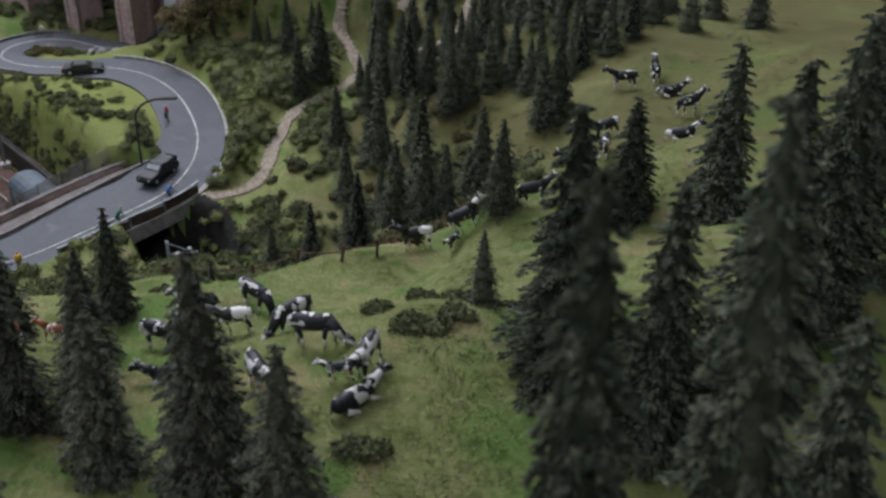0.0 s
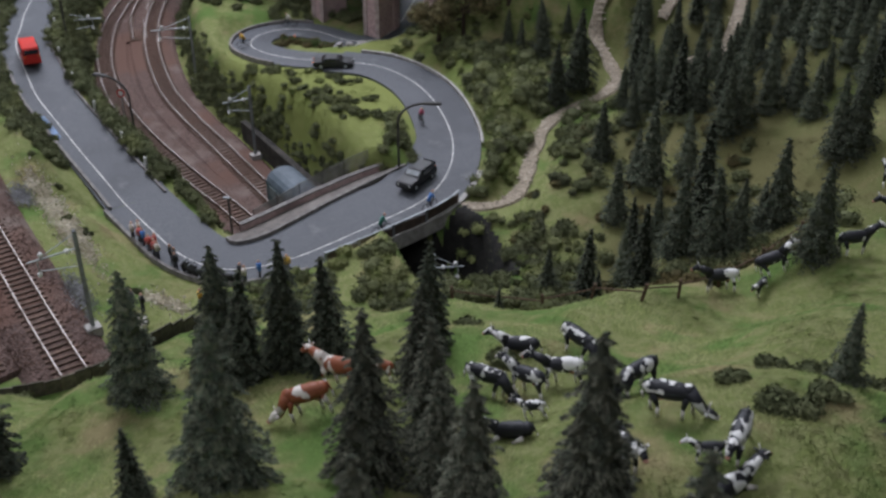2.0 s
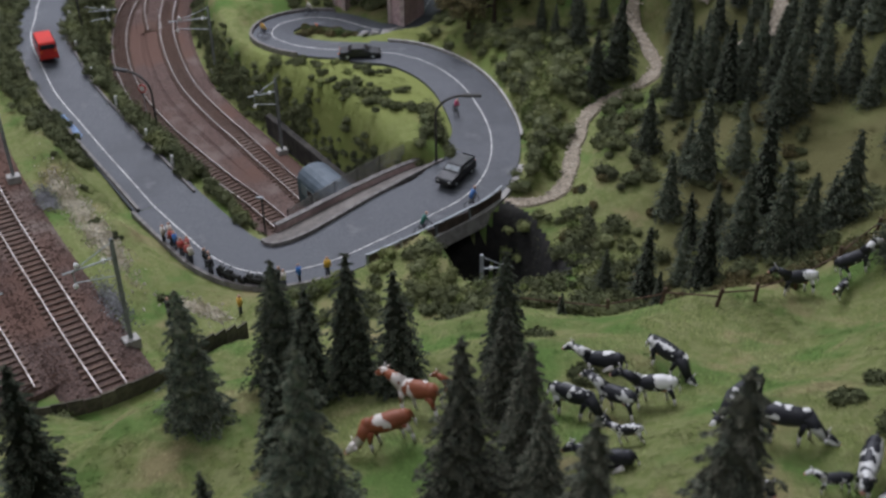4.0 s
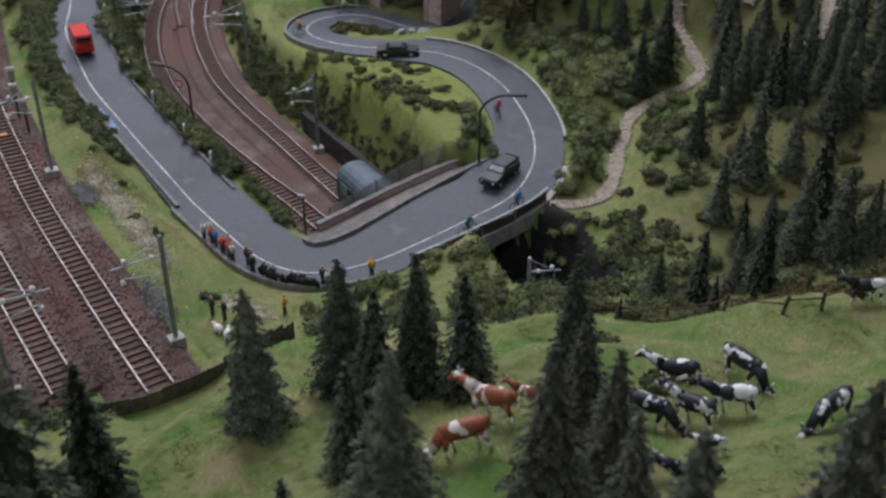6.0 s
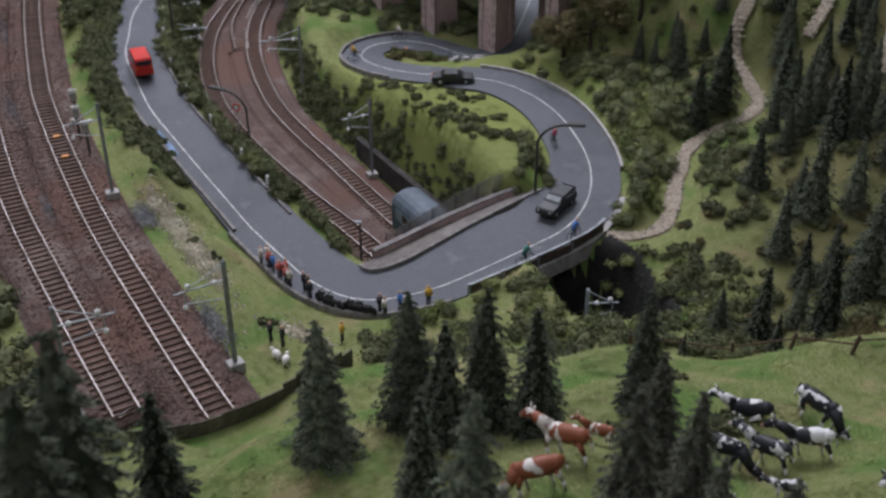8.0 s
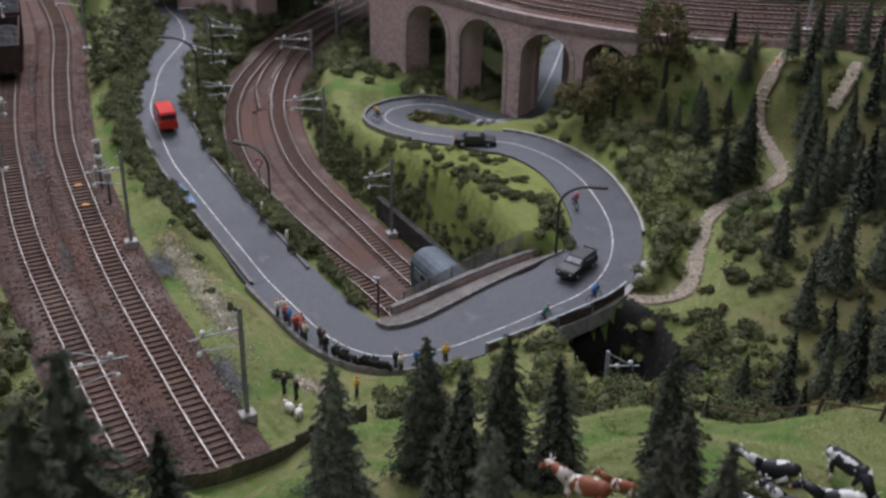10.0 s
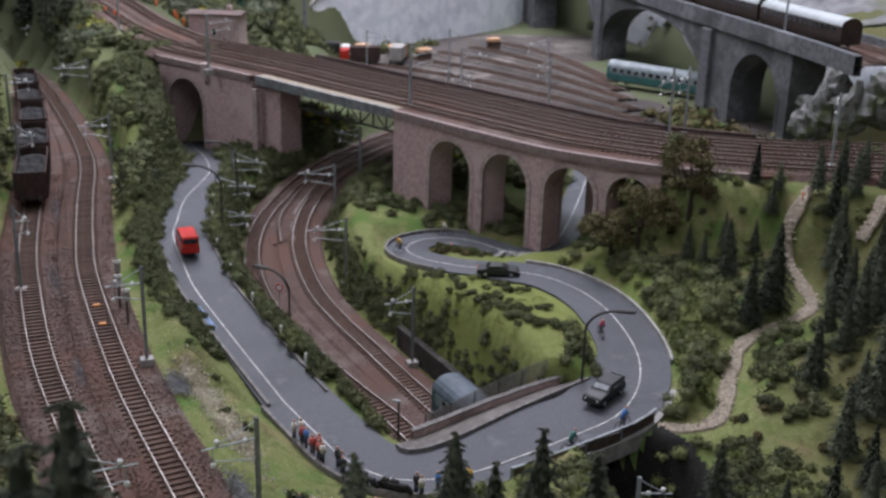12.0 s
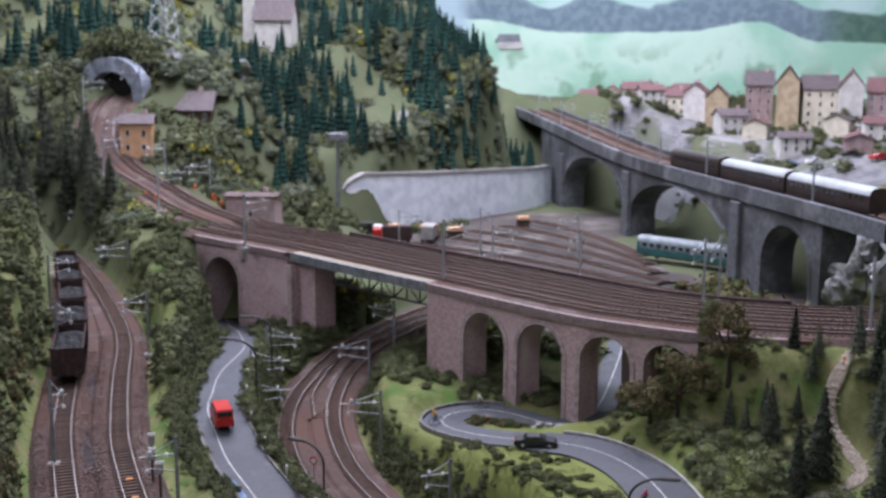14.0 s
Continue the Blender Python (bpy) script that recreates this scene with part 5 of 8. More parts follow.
thicket("bushes", spread(-18, -4, 92, 112, 85, 17, OPEN), 0.8, 2.2, LEAF, "dense green bushes outside the hairpin bend", seed=17)
thicket("bushes", spread(-15, -4, 92, 110, 36, 18, OPEN), 0.7, 1.4, LEAF_LIGHT, "light green bushes outside the hairpin bend", seed=18)
RAV = clear_of([(ROAD_BEND, 5.0), (FOOTPATH, 1.5), (RAVINE, 5.4)])
thicket("bushes", spread(-24, 3, 58, 80, 210, 19, RAV), 0.7, 1.4, LEAF, "thick bushes round the dark ravine", seed=19)
thicket("bushes", spread(-22, 0, 62, 78, 60, 20, RAV), 0.6, 1.3, LEAF_LIGHT, "light green bushes round the dark ravine", seed=20)
thicket("bushes", spread(-2, 22, 62, 80, 60, 21), 0.5, 1.2, LEAF, "low bushes below the meadow fence", seed=21)
thicket("bushes", spread(3, 20, 59, 66, 40, 22), 0.5, 1.1, LEAF_BROWN, "brownish scrub along the meadow fence", seed=22)
thicket("bushes", spread(-80, -50, 122, 142, 170, 23, OPEN), 0.9, 2.0, LEAF, "green bushes under the steel bridge", seed=23)
thicket("bushes", spread(-75, -69.5, 139, 147, 20, 7, OPEN), 0.8, 1.5, LEAF, "green bushes at the foot of the bridge pier", seed=7, up=0.6)
thicket("bushes", spread(-80, -44, 144, 160, 80, 24, OPEN), 0.8, 1.7, LEAF, "bushes behind the steel bridge", seed=24, up=0.6)
thicket("bushes", spread(-76, -44, 148, 162, 24, 25, OPEN), 0.7, 1.3, LEAF_YELLOW, "yellow flowering bushes behind the steel bridge", seed=25, up=0.6)
thicket("bushes", spread(-54, -28, 124, 136, 70, 26, OPEN), 0.7, 1.5, LEAF, "green bushes at the viaduct's foot", seed=26)
thicket("bushes", spread(-50, -14, 140, 160, 120, 6, OPEN), 0.9, 2.2, LEAF, "green bushes seen through the viaduct arches", seed=6, count=120, size=0.18)
thicket("hillside_scrub", spread(-104, -66, 104, 162, 460, 27, OPEN), 1.0, 2.2, LEAF, "dense green scrub on the railway bank", seed=27, size=0.17, count=130)
thicket("hillside_scrub", spread(-145, -60, 58, 192, 1100, 28, lambda x, y: (near(MAIN_LEFT, x, y)[0] > 4.2) & (near(MAIN_RIGHT, x, y)[0] > 4.2) & (y + 1.25 * x < -14)), 1.2, 2.8, LEAF, "dense green scrub on the steep bank above the tracks", seed=28, size=0.25, count=85)
bank_pts = along(MAIN_LEFT, 4.6, 24, 1000, 5)
thicket("hillside_scrub", bank_pts[(bank_pts[:, 0] < -37) & (near(MAIN_RIGHT, bank_pts[:, 0], bank_pts[:, 1])[0] > 4.5)], 0.9, 2.2, LEAF, "low green scrub above the railway line", seed=5, size=0.23, count=80)
thicket("hillside_scrub", spread(-165, -104, 138, 206, 620, 4, lambda x, y: (near(MAIN_LEFT, x, y)[0] > 5) & (near(MAIN_RIGHT, x, y)[0] > 5) & (near(UPPER, x, y)[0] > 8)), 1.1, 2.6, LEAF, "dense scrub below the climbing railway", seed=4, size=0.28, count=80)
thicket("bushes", np.array([(-38.2, 68.3), (-40.6, 69.6), (-31.2, 61.6), (-30.6, 62.0), (-48, 77), (-44.2, 74.4)]), 0.35, 0.6, LEAF, "small green bushes on the grass strip", seed=29)
thicket("bushes", spread(-40, -30, 40, 46, 26, 30), 0.5, 1.0, LEAF, "green bushes above the tunnel mouth", seed=30)
thicket("bushes", spread(-16, 8, 100, 124, 60, 31, OPEN), 0.4, 1.0, LEAF_LIGHT, "low light green bushes on the slope", seed=31)
thicket("bushes", spread(-22, 6, 108, 122, 70, 37, OPEN), 0.5, 1.3, LEAF, "low green scrub on the slope below the viaduct", seed=37, squash=0.6)
thicket("bushes", spread(-4, 20, 132, 150, 90, 32), 0.8, 2.2, LEAF, "green bushes behind the viaduct tracks", seed=32, size=0.18, count=120)
thicket("bushes", spread(0, 26, 150, 178, 150, 33), 1.2, 3.2, LEAF, "green bushes on the rocky rise", seed=33, size=0.24, count=150)


thicket("bushes", spread(-4, 17, 64, 98, 130, 110, clear_of([(FOOTPATH, 1.7), (ROAD_BEND, 4.5), (RAVINE, 5.2)])), 0.4, 1.0, LEAF, "low scrub scattered on the wooded slope", seed=110)
thicket("bushes", spread(-4, 17, 68, 100, 50, 111, clear_of([(FOOTPATH, 1.7), (ROAD_BEND, 4.5), (RAVINE, 5.2)])), 0.4, 0.9, LEAF_BROWN, "brownish scrub scattered on the wooded slope", seed=111)
thicket("hillside_scrub", spread(-190, -136, 174, 216, 300, 112, lambda x, y: (near(MAIN_LEFT, x, y)[0] > 4.6) & (near(MAIN_RIGHT, x, y)[0] > 4.6) & (near(UPPER, x, y)[0] > 8)), 1.2, 2.8, LEAF, "dense scrub beside the far end of the main line", seed=112, size=0.32, count=75)


def meadow_bush(x, y, rads, seed):
    t = thing("meadow_bush", x, y, ground_at(x, y), "low dark green bush on the cow pasture", "bush", "bushes on the pasture")
    r = random.Random(seed)
    for k in range(3):
        v, f = leaves([(r.uniform(-0.9, 0.9) * rads, r.uniform(-0.5, 0.5) * rads, 0.1) for _ in range(4)], [rads * r.uniform(0.4, 0.7) for _ in range(4)], 170, 0.09, seed + k, 0.7)
        part("leaf_clump", raw("leaf_clump", v, f, LEAF), None, t)


for i, (x, y, s) in enumerate(((15.7, 36.7, 1.2), (17.4, 37.6, 0.8), (17.2, 41.2, 0.8), (15.2, 41.6, 0.7), (13.2, 38.7, 0.6), (20.2, 41.2, 0.9), (13.8, 28.5, 0.9), (1.8, 43, 0.8), (-3.5, 41.6, 0.8), (21.6, 40.8, 0.7), (-1.2, 49, 0.8))):
    meadow_bush(x, y, s, 200 + 7 * i)


def round_tree(x, y, h, w, mats, label, seed, group="trees beside the viaduct"):
    t = thing("broadleaf_tree", x, y, ground_at(x, y), label, "tree", group)
    r = random.Random(seed)
    bm = bmesh.new()
    rod(bm, (0, 0, -0.5), (0, 0, h * 0.5), 0.32, 0.16, 7)
    tips = []
    for k in range(8):
        a, up = k * 2.4 + r.random(), r.uniform(0.28, 0.88)
        e = Vector((math.cos(a) * w * r.uniform(0.3, 0.7), math.sin(a) * w * r.uniform(0.3, 0.7), h * up))
        rod(bm, (0, 0, h * r.uniform(0.25, 0.5)), e, 0.13, 0.04, 5)
        tips.append(e)
    part("trunk", bm, BARK, t)
    cs = [tuple(e + Vector((r.uniform(-1, 1), r.uniform(-1, 1), r.uniform(-0.6, 0.8))) * w * 0.28) for e in tips for _ in range(4)]
    v, f = leaves(cs, [w * r.uniform(0.2, 0.36) for _ in cs], 220, 0.12, seed, 0.9)
    part("crown", raw("crown", v, f, mats), None, t)


round_tree(-14.6, 113.5, 7.2, 4.4, LEAF_BROWN, "bushy brown-green tree beside the viaduct arch", 3)
round_tree(-9.6, 114.6, 8.6, 3.4, LEAF_BROWN, "tall brown-green tree beside the viaduct", 4)
round_tree(-17.4, 113.2, 5.0, 3.4, LEAF_BROWN, "bushy brown-green tree beside the viaduct arch", 6)

# grass blades
def grass_blades(name, pts, hmin, hmax, label, seed):
    """Fine fibres that lean the way the ground was combed, in slow swirls."""
    r = np.random.default_rng(seed)
    z = height(pts[:, 0], pts[:, 1])
    n = len(pts)
    swirl = 2.2 * np.sin(pts[:, 0] * 0.32 + np.sin(pts[:, 1] * 0.21)) + 1.8 * np.sin(pts[:, 1] * 0.27 + 1.5) + r.normal(size=n) * 0.7
    h = (hmin + (hmax - hmin) * r.random(n) ** 2) * (0.8 + 0.35 * wave(pts[:, 0] * 1.6, pts[:, 1] * 1.6))
    w = 0.018 + 0.026 * r.random(n)
    base = np.stack([pts[:, 0], pts[:, 1], z - 0.02], 1)
    s = np.stack([-np.sin(swirl), np.cos(swirl), np.zeros(n)], 1) * w[:, None]
    tip = base + np.stack([np.cos(swirl) * h, np.sin(swirl) * h, h * (0.45 + 0.4 * r.random(n))], 1)
    v = np.stack([base + s, base - s, tip], 1).reshape(-1, 3)
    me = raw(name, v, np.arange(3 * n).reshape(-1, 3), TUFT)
    up = np.repeat(np.stack([r.normal(size=n) * 0.25, r.normal(size=n) * 0.25, np.ones(n)], 1), 3, 0)
    me.normals_split_custom_set_from_vertices((up / np.linalg.norm(up, axis=1)[:, None]).tolist())
    return tagged(part(name, me), label, "grass", kind="stuff")


grass_blades("meadow_grass", spread(-30, 30, 21, 58, 230000, 50, lambda x, y: (near(MAIN_RIGHT, x, y)[0] > 4) & (near(MAIN_LEFT, x, y)[0] > 4)), 0.12, 0.34, "short green static grass on the pasture", 50)
grass_blades("pasture_grass", spread(4, 48, 52, 100, 80000, 53), 0.12, 0.34, "short green static grass on the upper pasture", 53)
grass_blades("bank_grass", spread(-75, -22, 56, 112, 120000, 51, OPEN), 0.12, 0.42, "short green and yellow static grass beside the tracks", 51)
grass_blades("hill_grass", spread(-48, 24, 66, 122, 130000, 52, OPEN), 0.12, 0.42, "short olive static grass on the hillside", 52)


# ---- railway equipment ----
def catenary_mast(x, y, z, line, label="grey steel catenary mast with a bracket arm", h=8.3, reach=None, light=False):
    i = ((line[:, 0] - x) ** 2 + (line[:, 1] - y) ** 2).argmin()
    dx, dy = line[i, 0] - x, line[i, 1] - y
    L = reach or min(math.hypot(dx, dy) + 0.6, 5.2)
    t = thing("catenary_mast", x, y, z, label, "catenary mast", "catenary masts", math.degrees(math.atan2(dy, dx)))
    steel = STEEL_LIGHT if light else STEEL
    bm = bmesh.new()
    box(bm, -0.55, 0.55, -0.5, 0.5, -0.6, 0.3, bevel=0.06)
    part("base", bm, CONCRETE, t, "pale concrete foundation block")
    bm = bmesh.new()
    box(bm, -0.13, 0.13, -0.13, -0.08, 0.2, h)
    box(bm, -0.13, 0.13, 0.08, 0.13, 0.2, h)
    box(bm, -0.03, 0.03, -0.1, 0.1, 0.2, h)
    part("pole", bm, steel, t)
    bm = bmesh.new()
    rod(bm, (0.1, 0, h * 0.83), (L, 0, h * 0.83), 0.075)
    arm = part("arm", bm, STEEL_LIGHT, t)
    bm = bmesh.new()
    rod(bm, (0.1, 0, h * 0.97), (L * 0.75, 0, h * 0.84), 0.045)
    part("stay", bm, STEEL_LIGHT, t)
    bm = bmesh.new()
    rod(bm, (0.15, 0, h * 0.66), (L * 0.8, 0, h * 0.72), 0.05)
    rod(bm, (L * 0.8, 0, h * 0.72), (L * 0.8, 0, h * 0.83), 0.04)
    part("steady_arm", bm, STEEL_LIGHT, t)
    for px, pz in ((L * 0.72, h * 0.87), (0.75, h * 0.83), (L * 0.8, h * 0.69)):
        bm = bmesh.new()
        ball(bm, (px, 0, pz), 0.2, (1, 1, 1.2))
        part("insulator", bm, CERAMIC, arm, "white ceramic insulator")
    return t


for x, y, z in ((-30.0, 54.2, 4.8), (-49.2, 72.3, 5.9), (-80.6, 115.4, 7.2), (-106, 148.2, 7.6), (-138, 181.5, 8)):
    catenary_mast(x, y, z, MAIN_RIGHT)
for x, y, z in ((-37.3, 46.2, 5.2), (-68.3, 81.3, 6.2), (-88.2, 107.6, 6.9), (-109, 132.5, 7.4)):
    catenary_mast(x, y, z, MAIN_LEFT)
for x, y, z in ((-34.5, 97.3, -2.8), (-48.8, 114.6, -2.2), (-57.3, 131.5, -0.6), (-57.6, 141.5, 2.4)):
    catenary_mast(x, y, z, LOWER_RIGHT)
for x, y, z in ((-64.6, 111.2, -1.5), (-69, 120.6, -0.6), (-71.6, 130, 0.3)):
    catenary_mast(x, y, z, LOWER_LEFT)
for x, y, z in ((-82.8, 144.6, 16.2), (-48.5, 136.4, 15.1), (-14.2, 133.2, 15.1), (-12.6, 135.8, 15.1), (4.4, 125.6, 15)):
    catenary_mast(x, y, z, offset_line(FRONT, 7.4), "pale steel catenary mast on the masonry viaduct", light=True)
for x, y, z in ((-113.1, 186, 17.5), (-110.5, 164.2, 18), (-126, 190.5, 20.2), (-137.5, 193, 25), (-133, 180, 22.2), (-151, 199, 33), (-141, 205, 35)):
    catenary_mast(x, y, z, UPPER, "pale steel catenary mast beside the climbing line", light=True)
for f in (0.12, 0.3, 0.42, 0.54, 0.66, 0.78, 0.9):
    p = offset_line(BIG_VIADUCT, -0.9)[int(f * (len(BIG_VIADUCT) - 1))]
    catenary_mast(p[0], p[1], p[2], offset_line(BIG_VIADUCT, -5), "white steel catenary mast on the stone viaduct", light=True)
for x, y in ((-55, 175), (-60, 200), (-42, 196), (-70, 225), (-48, 222), (-85, 215)):
    catenary_mast(x, y, 4.2, YARD, "pale steel catenary mast in the station yard", light=True, h=9.5)
catenary_mast(-8.3, 70.5, -3.4, RAVINE, "pale catenary mast standing in the ravine", h=7.6, light=True)

# ballast grains beside the main tracks
gr = np.random.default_rng(77)
gp = np.vstack([along(MAIN_RIGHT[:95], -3.0, 3.0, 18000, 71), along(MAIN_LEFT[:85], -3.0, 3.0, 16000, 72)])
gz = np.concatenate([near(MAIN_RIGHT, gp[:18000, 0], gp[:18000, 1])[1], near(MAIN_LEFT, gp[18000:, 0], gp[18000:, 1])[1]])
ok = np.concatenate([np.abs(near(MAIN_RIGHT, gp[:18000, 0], gp[:18000, 1])[0] - 0.86) > 0.16, np.abs(near(MAIN_LEFT, gp[18000:, 0], gp[18000:, 1])[0] - 0.86) > 0.16])
gp, gz = gp[ok], gz[ok]
n_g = len(gp)
sz = 0.035 + 0.04 * gr.random(n_g)
tet = np.array([(1, 0, -0.5), (-0.6, 0.9, -0.5), (-0.6, -0.9, -0.5), (0, 0, 0.8)])
gv = (np.stack([gp[:, 0], gp[:, 1], gz + 0.01], 1)[:, None, :] + (tet[None] + gr.normal(size=(n_g, 4, 3)) * 0.25) * sz[:, None, None]).reshape(-1, 3)
gf = (np.arange(n_g)[:, None, None] * 4 + np.array([(0, 1, 3), (1, 2, 3), (2, 0, 3)])[None]).reshape(-1, 3)
tagged(part("ballast_stones", raw("ballast_stones", gv, gf, STONES)), "brown crushed ballast stones between the sleepers", "ballast", kind="stuff")
PALE_STONE = material("pale_stone_mat", (0.3, 0.3, 0.31), (0.2, 0.2, 0.21), 100, 0.9, per_island=0.4)
# each heap is drawn out along the line
heaps = np.vstack([np.array(c) + gr.normal(size=(700, 1)) * np.array((-0.67, 0.74)) * long + gr.normal(size=(700, 1)) * np.array((0.74, 0.67)) * 0.45
                   for c, long in (((-53.4, 69.3), 1.5), ((-45, 58.5), 1.3), ((-33.4, 58.4), 1.6), ((-45.5, 70.8), 1.0), ((-80.5, 103.5), 3.4), ((-67, 84.5), 2.2))])
hz_ = height(heaps[:, 0], heaps[:, 1]) + 0.45
hv = (np.stack([heaps[:, 0], heaps[:, 1], hz_], 1)[:, None, :] + (tet[None] + gr.normal(size=(len(heaps), 4, 3)) * 0.3) * 0.085).reshape(-1, 3)
hf = (np.arange(len(heaps))[:, None, None] * 4 + np.array([(0, 1, 3), (1, 2, 3), (2, 0, 3)])[None]).reshape(-1, 3)
tagged(part("stone_heaps", raw("stone_heaps", hv, hf, PALE_STONE)), "pale grey stone heaps beside the tracks", "stones", kind="stuff")

# trackside cabinets
for x, y, z in ((-57.5, 81.2, 6.0), (-59.6, 84.3, 6.1), (-55.0, 78.6, 5.9)):
    t = thing("trackside_cabinet", x, y, z, "pale grey trackside cabinet with white insulators", "cabinet", "trackside cabinets", 40)
    bm = bmesh.new()
    rod(bm, (0, 0, -0.3), (0, 0, 2.2), 0.12)
    part("post", bm, DARK_STEEL, t)
    bm = bmesh.new()
    box(bm, -0.28, 0.28, -0.22, 0.22, 2.2, 3.1, bevel=0.05)
    part("box", bm, CONCRETE, t)
    bm = bmesh.new()
    for k in range(3):
        ball(bm, (-0.25 + 0.25 * k, 0, 3.25), 0.14)
    part("insulator", bm, CERAMIC, t)


# rolling stock
def on_line(line, s0):
    seg = np.linalg.norm(np.diff(line[:, :2], axis=0), axis=1)
    s = np.concatenate([[0], np.cumsum(seg)])
    p = [np.interp(s0, s, line[:, i]) for i in range(3)]
    q = [np.interp(s0 + 1, s, line[:, i]) for i in range(3)]
    return p, math.degrees(math.atan2(q[1] - p[1], q[0] - p[0]))


def wheel(parent, x, y, r=0.48):
    bm = bmesh.new()
    rod(bm, (x, y - 0.12, r), (x, y + 0.12, r), r, sides=14)
    part("wheel", bm, DARK_STEEL, parent)


def coal_wagon(line, s0, L=12.6):
    p, a = on_line(line, s0 + L / 2)
    t = thing("coal_wagon", p[0], p[1], p[2] + 0.4, "dark rusty open hopper wagon loaded with black coal", "wagon", "coal train", a)
    bm = bmesh.new()
    for y0 in (-1.75, 1.6):
        box(bm, -L / 2, L / 2, y0, y0 + 0.15, 1.0, 4.1)
    for x0 in (-L / 2, L / 2 - 0.15):
        box(bm, x0, x0 + 0.15, -1.6, 1.6, 1.0, 4.1)
    box(bm, -L / 2, L / 2, -1.6, 1.6, 0.9, 1.1)
    part("body", bm, RUST, t)
    for k in range(7):
        x = -L / 2 + 0.4 + k * (L - 0.8) / 6
        for y in (-1.8, 1.8):
            bm = bmesh.new()
            box(bm, x - 0.1, x + 0.1, y - 0.05, y + 0.05, 1.0, 4.15)
            part("stanchion", bm, RUST, t)
    bm = bmesh.new()
    bmesh.ops.create_grid(bm, x_segments=26, y_segments=8, size=1, matrix=Matrix.Translation((0, 0, 3.2)) @ Matrix.Diagonal((L / 2 - 0.15, 1.6, 1, 1)))
    for v in bm.verts:
        v.co.z += 0.45 * math.cos(v.co.x * 1.5) * math.cos(v.co.y * 0.9) + tree_rng.uniform(-0.12, 0.12)
    part("coal", bm, COAL, t, "black coal load")
    for x in (-L / 2 + 1.2, -L / 2 + 2.8, L / 2 - 2.8, L / 2 - 1.2):
        for y in (-0.86, 0.86):
            wheel(t, x, y)
    for x in (-L / 2 - 0.3, L / 2 + 0.3):
        bm = bmesh.new()
        box(bm, min(x, x * 0.94), max(x, x * 0.94), -0.15, 0.15, 0.8, 1.1)
        for y in (-1.0, 1.0):
            rod(bm, (x * 0.94, y, 1.0), (x, y, 1.0), 0.22, sides=8)
        part("buffer", bm, DARK_STEEL, t)


seg_s = np.linalg.norm(np.diff(MAIN_LEFT[:, :2], axis=0), axis=1).cumsum()
start = float(seg_s[((MAIN_LEFT[:, 0] + 81.5) ** 2 + (MAIN_LEFT[:, 1] - 100) ** 2).argmin()])
for k in range(5):
    coal_wagon(MAIN_LEFT, start + k * 13.6)


def coach(line, s0, L, roof, side, band, label, group=""):
    p, a = on_line(line, s0 + L / 2)
    t = thing("railway_coach", p[0], p[1], p[2] + 0.4, label, "railway coach", group, a)
    prof = [(-1.6, 0.7), (-1.7, 1.6), (-1.68, 3.3)] + [(-1.66 * math.cos(u), 3.35 + 1.15 * math.sin(u)) for u in np.linspace(0.15, math.pi - 0.15, 9)] + [(1.68, 3.3), (1.7, 1.6), (1.6, 0.7)]
    bm = bmesh.new()
    ends = [[bm.verts.new((x, y, z)) for y, z in prof] for x in (-L / 2, L / 2)]
    for i in range(len(prof)):
        j = (i + 1) % len(prof)
        f = bm.faces.new((ends[0][i], ends[0][j], ends[1][j], ends[1][i]))
        f.material_index = 1 if 2 <= i <= 11 else 0
    bm.faces.new(ends[0][::-1])
    bm.faces.new(ends[1])
    bmesh.ops.recalc_face_normals(bm, faces=bm.faces)
    part("body", bm, [side, roof], t)
    for y in (-1.73, 1.73):
        bm = bmesh.new()
        box(bm, -L / 2 + 0.8, L / 2 - 0.8, y - 0.02, y + 0.02, 2.1, 3.2)
        part("window_band", bm, band, t)
        k = -L / 2 + 1.4
        while k < L / 2 - 2:
            bm = bmesh.new()
            box(bm, k, k + 1.1, y - 0.035, y + 0.035, 2.3, 3.1, bevel=0.02)
            part("window", bm, GLASS_DARK, t)
            k += 1.7
    for x in (-L / 2 + 2, -L / 2 + 4.4, L / 2 - 4.4, L / 2 - 2):
        for y in (-0.86, 0.86):
            wheel(t, x, y)
    bm = bmesh.new()
    box(bm, -L / 2 + 1.5, L / 2 - 1.5, -1.3, 1.3, 0.4, 0.8)
    part("underframe", bm, DARK_STEEL, t)
    return t


coach(LOWER_RIGHT, -2.2, 11.4, BLUE_GREY, GREEN_PAINT, SIDE_BAND, "passenger coach with a blue-grey rounded roof entering the tunnel")
WHITE_ROOF = material("white_roof_mat", (0.42, 0.45, 0.46), (0.33, 0.355, 0.365), 40, 0.4)
DARK_BROWN = material("dark_brown_paint_mat", (0.035, 0.025, 0.022), (0.05, 0.035, 0.03), 40, 0.4)
bv = offset_line(BIG_VIADUCT, -3.6, 0.2)
for k in range(2):
    coach(bv, 9.8 + k * 27, 25.8, WHITE_ROOF, DARK_BROWN, DARK_BROWN, "dark brown coach with a white roof on the stone viaduct", "train on the viaduct")
coach(bv, 64, 25, DARK_BROWN, DARK_BROWN, DARK_BROWN, "dark brown locomotive at the head of the coaches", "train on the viaduct")
yard_line = np.linspace((-10, 214, 4.7), (-40, 228, 4.7), 30)
RAILCAR_GREY = material("railcar_grey_mat", (0.24, 0.28, 0.29), (0.18, 0.21, 0.22), 60, 0.5)
coach(yard_line, 2, 26, RAILCAR_GREY, TEAL_PAINT, RAILCAR_GREY, "pale grey and green railcar in the station yard")


